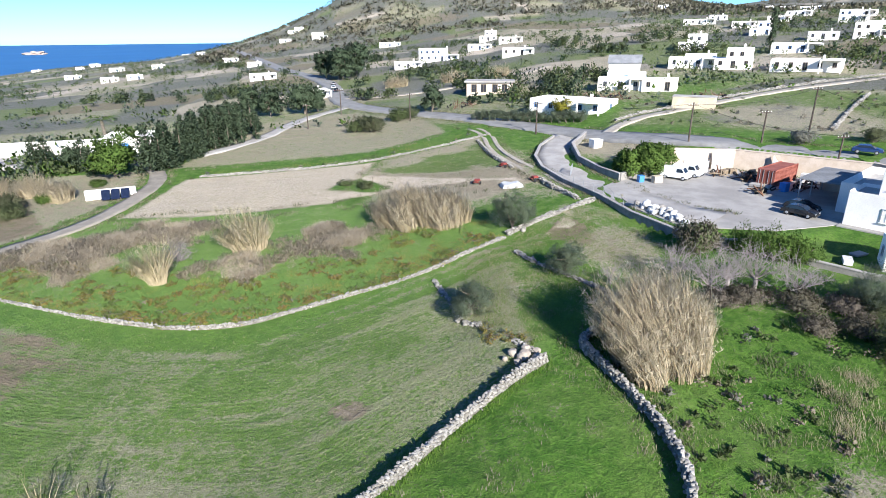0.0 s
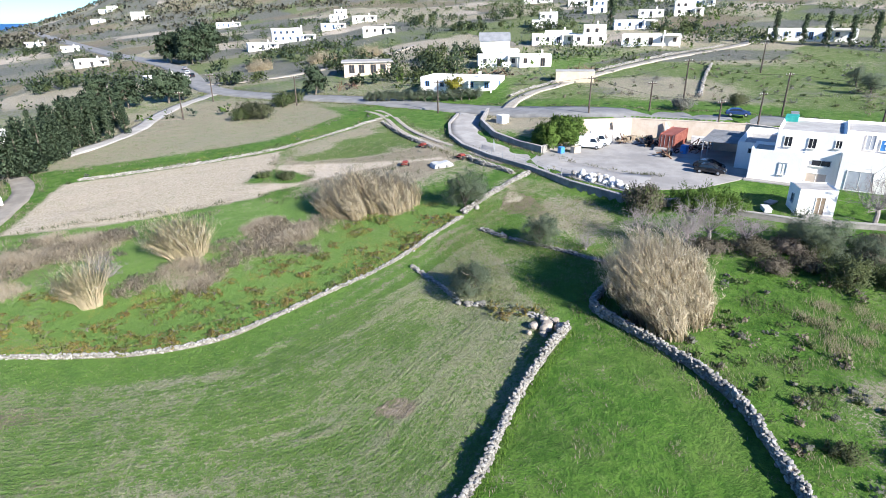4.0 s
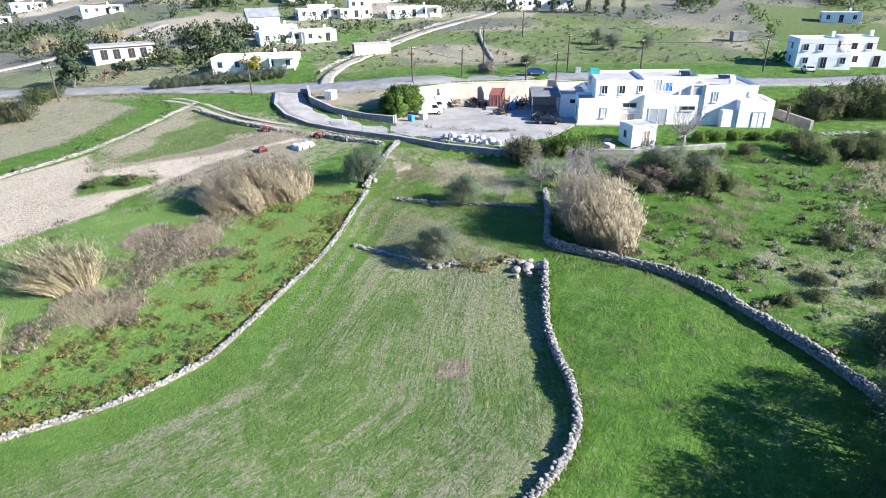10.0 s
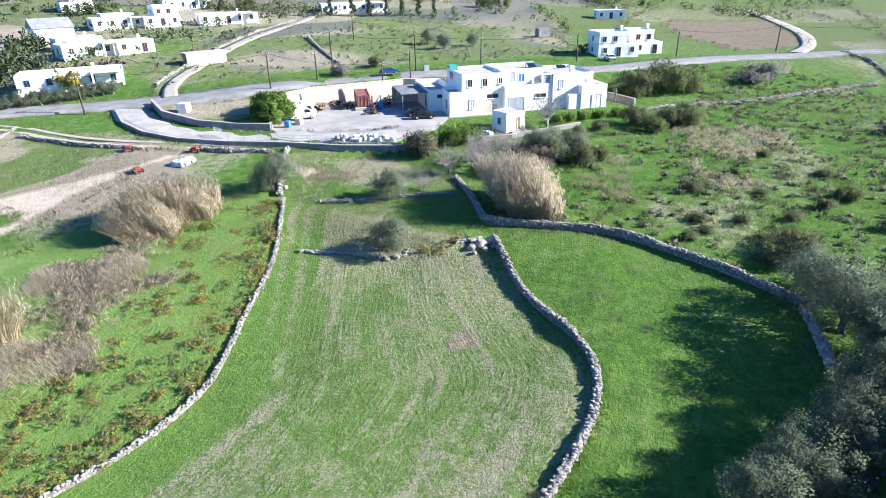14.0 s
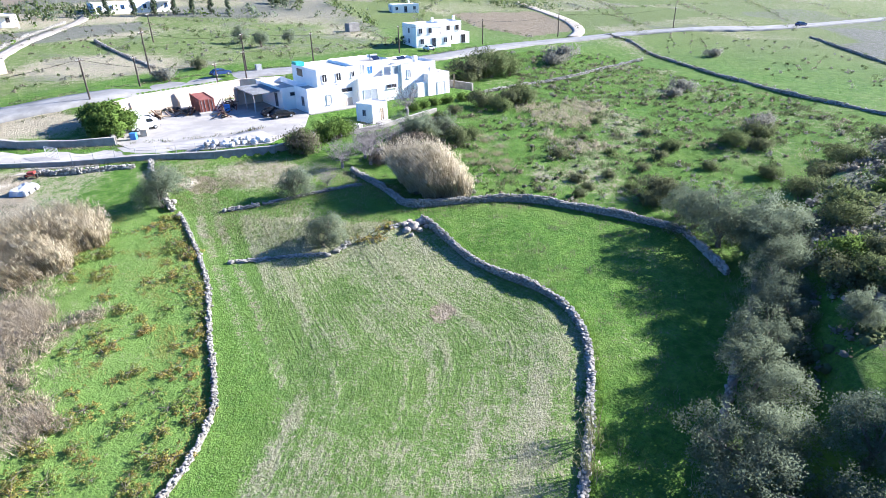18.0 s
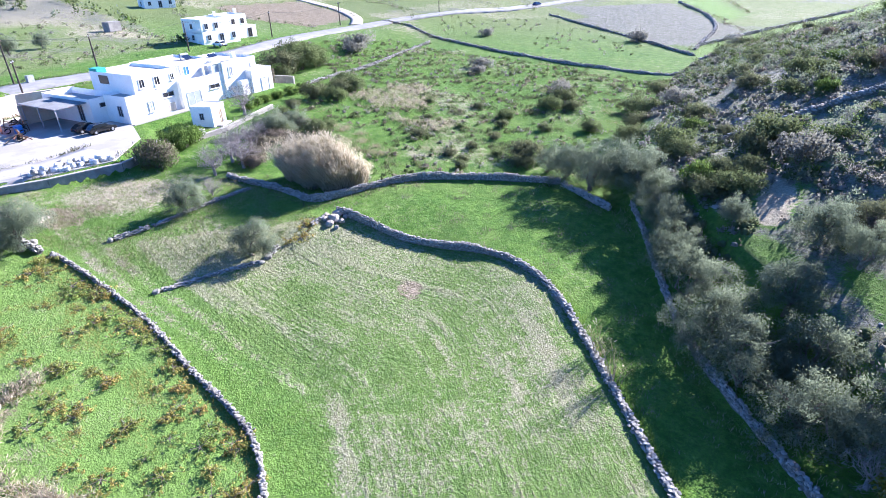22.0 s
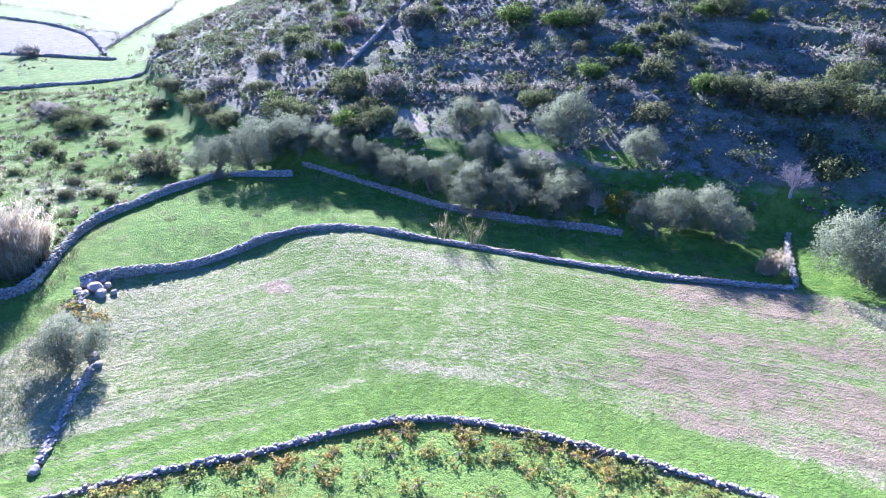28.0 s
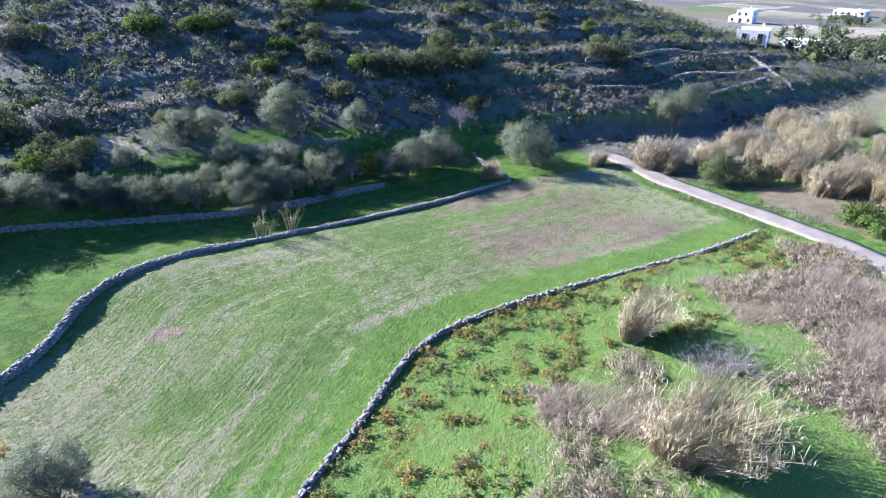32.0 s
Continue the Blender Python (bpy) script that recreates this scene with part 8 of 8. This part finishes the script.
HILLSCRUB = leaf("sparse_hill_scrub", (0.09, 0.095, 0.055), (0.2, 0.185, 0.135), (0.13, 0.115, 0.085), 0.2)


def far_scrub():
    """Bushes, hedges and garden trees of the open country, too many to count."""
    r = np.random.default_rng(78)
    a, d = r.uniform(-0.85, 1.7, 38000), 105 + 800 * r.random(38000) ** 1.5
    x, y = d * np.sin(a), d * np.cos(a) + 10
    u, v = (x + 0.35 * y) / 46 + 0.4 * np.sin(y / 70), (y - 0.3 * x) / 33 + 0.5 * np.sin(x / 60)
    edge = np.minimum(np.abs(u - np.round(u)) * 46, np.abs(v - np.round(v)) * 33)
    keep = (soft_noise(x, y, 26, 53) + 0.25 * soft_noise(x, y, 8, 54) > 0.74) | ((edge < 1.3) & (soft_noise(x, y, 30, 57) > 0.35))
    keep &= (line_dist(x, y, ROAD_MAIN) > 6) & ~((x > 30) & (x < 125) & (y > 55) & (y < 124)) & ~((x > 100) & (x < 195) & (y > -40) & (y < 55)) & (height(x, y) > -15)
    keep &= poly_dist(x, y, [(-44, 60), (30, 60), (30, 118), (6, 128), (-40, 128)]) > 0
    keep &= poly_dist(x, y, [(-60, 130), (20, 130), (6, 190), (-60, 190)]) > 0
    x, y = list(x[keep]), list(y[keep])
    for hx, hy in HOUSES:
        for _ in range(9):
            b, q = r.random() * math.tau, 7 + 9 * r.random()
            x.append(hx + math.cos(b) * q), y.append(hy + math.sin(b) * q)
    x, y = np.array(x), np.array(y)
    c = np.stack([x, y, height(x, y) + 0.8], 1)
    kind = r.random(len(x))
    for name, lo, hi, mat, label in (("far_scrub", 0, 0.62, LENTISK, "dark scrub and hedges in open country"), ("far_bushes", 0.62, 0.88, OLIVELEAF, "grey-green bushes in open country"), ("far_green", 0.88, 1, GREENLEAF, "green garden bushes in open country")):
        m = (kind >= lo) & (kind < hi)
        v, f, nn = leaf_cloud(c[m], 0.7 + 1.4 * r.random(m.sum()) ** 2, 13, 0.72, r, 1.6, 0.5)
        tagged(new(name, mesh(name, v, f, mat, normals=nn)), label, "scrub", kind="stuff")
    a, d = r.uniform(-0.35, 0.75, 18000), r.uniform(430, 1250, 18000)
    x, y = d * np.sin(a), d * np.cos(a)
    keep = soft_noise(x, y, 30, 55) > 0.45
    x, y = x[keep], y[keep]
    c = np.stack([x, y, height(x, y) + 0.5], 1)
    v, f, nn = leaf_cloud(c, 1.0 + 1.5 * r.random(len(x)), 8, 1.7, r, 1.4, 0.4)
    tagged(new("hill_scrub", mesh("hill_scrub", v, f, HILLSCRUB, normals=nn)), "sparse scrub on the far hill", "scrub", kind="stuff")


HOUSES = [(o.location[0], o.location[1]) for o in bpy.data.objects if o.get("category") == "house" and o.location[1] > 100]
far_scrub()


def field_bushes():
    """Small bushes along field edges and strewn through the pastures, too many to count."""
    r = np.random.default_rng(91)
    px, py, q = [], [], []
    for pts, gap, size in (([(34, 106), (62, 88), (86, 62), (98, 48)], 1.6, 0.6), ([(98, 46), (112, 54), (128, 66), (124, 92), (118, 112)], 1.3, 0.9), ([(58, 120), (74, 126), (90, 134)], 1.6, 0.9), ([(76, 66), (92, 80), (104, 96), (110, 110)], 1.5, 0.8), ([(125, -5), (90, -14), (59, -24), (38, -38)], 1.5, 0.55), ([(124, -58), (78, -53.5), (54, -51)], 1.6, 0.6), ([(120, 16), (138, 30), (170, 39), (188, 8), (137, -1)], 2.2, 0.8), ([(-37, 92), (-8, 96), (6, 104), (10, 114)], 2.4, 0.4), ([(58, 30), (72, 14), (96, -8)], 1.8, 0.5), ([(140, -20), (190, -14), (240, 0)], 1.8, 1.0), ([(136, -60), (180, -70), (230, -80)], 1.8, 1.0), ([(30, 20), (44, 22), (58, 20)], 1.0, 0.5), ([(128, 44), (160, 50), (200, 44), (240, 50)], 1.2, 1.0), ([(124, -14), (150, -18), (200, -22), (260, -20)], 1.4, 1.0), ([(190, 8), (196, -20), (206, -60)], 1.4, 1.0), ([(170, 39), (190, 70), (214, 110)], 1.5, 1.1), ([(134, -50), (170, -46), (210, -50), (270, -60)], 1.4, 1.0), ([(220, 14), (260, 30), (300, 24)], 1.4, 1.1), ([(150, -95), (190, -90), (240, -96)], 1.5, 1.2), ([(50, -47), (57, -70), (62, -108), (68, -172)], 1.6, 0.9), ([(60, -56), (69, -80), (86, -91), (130, -113)], 1.5, 0.9), ([(66, -76), (76, -108), (98, -172)], 1.6, 1.0), ([(96, -110), (158, -150), (200, -170)], 1.8, 1.2)):
        s, x, y, a = along(pts, gap)
        ok = r.random(len(x)) < 0.75
        px += list(x[ok] + r.normal(size=ok.sum()) * 0.7)
        py += list(y[ok] + r.normal(size=ok.sum()) * 0.7)
        q += list(size * (0.5 + 0.9 * r.random(ok.sum()) ** 2))
    for pts, n, size, cut in ((EAST, 1250, 0.4, 0.44), ([(33, 103), (60, 84), (98, 46), (128, 66), (120, 112), (88, 136), (62, 128), (40, 116)], 420, 0.5, 0.5), ([(117, -12), (92, -18), (66, -27), (50, -48), (80, -50), (118, -54), (134, -20)], 120, 0.45, 0.55), ([(-58, 22), (-64, 34), (-80, 30), (-80, 8), (-62, 8)], 160, 0.55, 0.3), ([(-74, 25), (-140, 18), (-160, 48), (-100, 46), (-80, 37)], 900, 0.8, 0.35), ([(-95, 60), (-80, 70), (-110, 100), (-180, 100), (-180, 50), (-120, 52)], 500, 1.1, 0.45)):
        x, y = inside(pts, n, int(r.integers(999)), 1.0)
        ok = soft_noise(x, y, 7, 61) + 0.3 * soft_noise(x, y, 2, 62) > cut
        px += list(x[ok])
        py += list(y[ok])
        q += list(size * (0.45 + 1.0 * r.random(ok.sum()) ** 2))
    px, py, q = np.array(px), np.array(py), np.array(q)
    z = height(px, py) + terrace_rise(px, py)
    kind = r.random(len(px))
    for name, lo, hi, mat, label in (("field_bushes", 0, 0.5, LENTISK, "small dark bushes along field edges and in pasture"), ("field_sage", 0.5, 0.75, SAGELEAF, "small grey bushes along field edges and in pasture"), ("field_brush", 0.75, 1, DRYBRUSH, "small dry brown bushes along field edges and in pasture")):
        m = (kind >= lo) & (kind < hi)
        cs = np.repeat(np.stack([px[m], py[m], z[m] + 0.4 * q[m]], 1), 3, 0)
        cs = cs + r.normal(size=cs.shape) * np.repeat(q[m], 3)[:, None] * np.array([0.45, 0.45, 0.15])
        v, f, nn = leaf_cloud(cs, np.repeat(q[m], 3) * (0.5 + 0.3 * r.random(len(cs))), 14, 0.2, r, 1.4, 0.5)
        tagged(new(name, mesh(name, v, f, mat, normals=nn)), label, "bushes", kind="stuff")


field_bushes()


def far_groves():
    """Dark garden trees standing together round the far houses, and grey scrub in the pasture."""
    r = np.random.default_rng(92)
    cs, rs = [], []
    for gx, gy, n, wide in ((-64, 196, 16, 9), (-39, 165, 14, 7), (-33, 253, 18, 10), (-13, 203, 10, 8), (15, 178, 12, 9), (35, 162, 14, 9), (42, 152, 8, 5), (24, 141, 14, 9), (-15, 170, 8, 5), (5, 216, 14, 10), (64, 214, 16, 12), (32, 141, 8, 6), (-98, 208, 14, 12), (-72, 269, 12, 10), (-20, 300, 16, 14), (100, 240, 20, 16), (120, 160, 14, 9), (150, 250, 18, 16), (60, 250, 16, 14), (90, 190, 12, 8), (-114, 354, 14, 14), (170, 120, 12, 12), (200, 60, 14, 14), (165, 95, 12, 10), (-140, 30, 14, 9), (-165, 36, 12, 9), (-152, 48, 12, 9), (-200, 30, 16, 14), (-232, 8, 14, 14), (-182, 62, 12, 12), (-262, 40, 16, 16), (-125, 55, 10, 8), (-300, 0, 16, 18)):
        for _ in range(n):
            x, y, q = gx + r.normal() * wide * 0.6, gy + r.normal() * wide * 0.35, 1.0 + 1.3 * r.random()
            z = hz(x, y)
            for _ in range(4):
                d = r.normal(size=3) * q * np.array([0.45, 0.45, 0.4])
                cs.append((x + d[0], y + d[1], z + q * 0.9 + d[2])), rs.append(q * (0.5 + 0.3 * r.random()))
    cs, rs = np.array(cs), np.array(rs)
    half = np.arange(len(cs)) // 8 % 2 == 0
    for name, m, mat, label in (("far_groves", half, PINELEAF, "dark evergreen garden trees round the far houses"), ("far_trees", ~half, LENTISK, "mid-green garden trees round the far houses")):
        v, f, nn = leaf_cloud(cs[m], rs[m], 34, 0.62, r, 1.7, 0.4)
        tagged(new(name, mesh(name, v, f, mat, normals=nn)), label, "trees", kind="stuff")
    x, y = inside(VINEYARD, 16000, 12, 0.5)
    m = np.minimum(poly_dist(x, y, MAUVE_WEST), poly_dist(x, y, MAUVE_MID))
    k = (line_dist(x, y, WALL_VINES) > 2.5) & (soft_noise(x, y, 3.2, 37) + 0.3 * soft_noise(x, y, 1.1, 47) - 0.13 * m + 0.35 * r.random(len(x)) > 0.98)
    x, y = x[k], y[k]
    q = 0.16 + 0.5 * soft_noise(x, y, 2.4, 49) ** 2 * r.random(len(x)) ** 0.5
    v, f, nn = leaf_cloud(np.stack([x, y, height(x, y) + 0.6 * q], 1), q, 26, 0.3, r, 8.0, 0.9)
    tagged(new("dry_brush", mesh("dry_brush", v, f, DRYGRASS, normals=nn)), "fluffy mauve-brown mounds of dry brush", "brush", kind="stuff")
    x, y = inside([(28, 17), (37, 22), (50, 24), (57, 13), (53, 8), (42, 13), (31, 11)], 900, 5, 0.2)
    keep = soft_noise(x, y, 3, 63) > 0.4
    x, y = x[keep], y[keep]
    v, f, nn = leaf_cloud(np.stack([x, y, height(x, y) + 0.15], 1), 0.25 + 0.35 * r.random(len(x)), 22, 0.26, r, 6.0, 0.8)
    tagged(new("grey_scrub", mesh("grey_scrub", v, f, DRYGRASS, normals=nn)), "low pale brown dry scrub in the pasture", "scrub", kind="stuff")


far_groves()


def field_weeds():
    """Ragged growth along field edges, tracks and fallow ground."""
    r = np.random.default_rng(95)
    for mat, tall, wide, per, label, runs in (
        (DRYBRUSH, 0.4, 0.03, 10, "ragged brown weeds along the field edges", (([(-40, 72.4), (-27, 71.8), (-12, 74), (-4, 76.5), (8, 78)], 1.1), ([(-37, 92), (-8, 96), (6, 104), (10, 113)], 0.5), ([(-43, 97.5), (-10, 102), (5, 113.5)], 0.6), (LANE, 2.6), (TRACK_WEST, 1.7), ([(-8, 96), (-9, 86), (-10.5, 78)], 0.8))),
        (LENTISK, 0.34, 0.045, 12, "green weeds along the field edges", (([(-38, 72), (-12, 73.4), (8, 76.5)], 1.3), ([(-8, 79), (-6, 84), (-9, 90)], 1.2), (TRACK_FARM, 1.6), (LANE, 2.9), (TRACK_WEST, 2.0), (WALL_OUTER, 0.5), (ROAD_MAIN[6:22], 3.6))),
        (STRAWBLADE, 0.32, 0.02, 12, "pale dry grass along tracks and walls", ((TRACK_FARM, 1.2), (TRACK_WEST, 1.6), (WALL_OUTER, 0.6), (WALL_STRIP, 0.6), (ROAD_MAIN[6:22], 3.4), ([(33, 46), (36.5, 41.8), (42, 38), (46, 34.8)], 1.4), ([(22, 66), (22, 60), (25, 53), (28.4, 50), (33, 49.5)], 0.7)))):
        X, Y = [], []
        for pts, off in runs:
            s, x, y, a = along(pts, 0.35)
            sg = np.where(r.random(len(x)) < 0.5, -1, 1)
            d = sg * (off + np.abs(r.normal(size=len(x))) * 0.5)
            ok = soft_noise(x, y, 4, 71) + 0.2 * r.random(len(x)) > 0.5
            X.append((x - np.sin(a) * d)[ok]), Y.append((y + np.cos(a) * d)[ok])
        X, Y = np.concatenate(X), np.concatenate(Y)
        blades("weeds", X, Y, tall, wide, per, mat, label, "weeds", 96, 0.7, 0.25)
    for pts, n, mat, tall, label in (([(-40, 73.5), (-27, 73), (-12.5, 75.4), (12, 79), (10, 106), (4, 103), (-8, 95), (-37, 91)], 1500, STRAWBLADE, 0.2, "thin straw on the tilled ground"), ([(-8, 78), (6, 76), (14, 80), (12, 92), (-6, 93)], 500, LENTISK, 0.22, "green weeds on the fallow ground"), ([(-42, 99), (-10, 103.5), (4, 114), (0, 131), (-18, 146), (-37, 138)], 900, DRYBRUSH, 0.3, "withered weeds on the far field"), ([(-37, 92.5), (-8, 96.5), (6, 104.5), (9, 113), (2, 111), (-12, 100), (-36, 96)], 500, VINELEAF, 0.2, "yellowing weeds in the green strip")):
        x, y = inside(pts, n, 97, 0.4)
        ok = soft_noise(x, y, 5, 72) > 0.4
        blades("weeds", x[ok], y[ok], tall, 0.03, 8, mat, label, "weeds", 98, 0.8, 0.3)


field_weeds()

s_, wx, wy, wa = along(TRACK_FIELD, 0.07)
side = np.where(rng.random(len(wx)) < 0.5, -0.75, 0.75) + rng.normal(size=len(wx)) * 0.13
worn_away = (soft_noise(wx, wy, 5, 73) + 0.25 * rng.random(len(wx)) > 0.3 + 0.35 * sst(-wx, 10, 20))
blades("straw", (wx - np.sin(wa) * side)[worn_away], (wy + np.cos(wa) * side)[worn_away], 0.05, 0.045, 9, STRAWBLADE, "flattened pale straw in the wheel ruts", "stubble", 99, 2.2, 0.1)

# the plan above is drawn at four fifths: bring every thing to full size
for ob in [o for o in bpy.data.objects if o.parent is None and o.type not in {"CAMERA", "LIGHT"}]:
    ob.matrix_basis = Matrix.Scale(1.25, 4) @ ob.matrix_basis
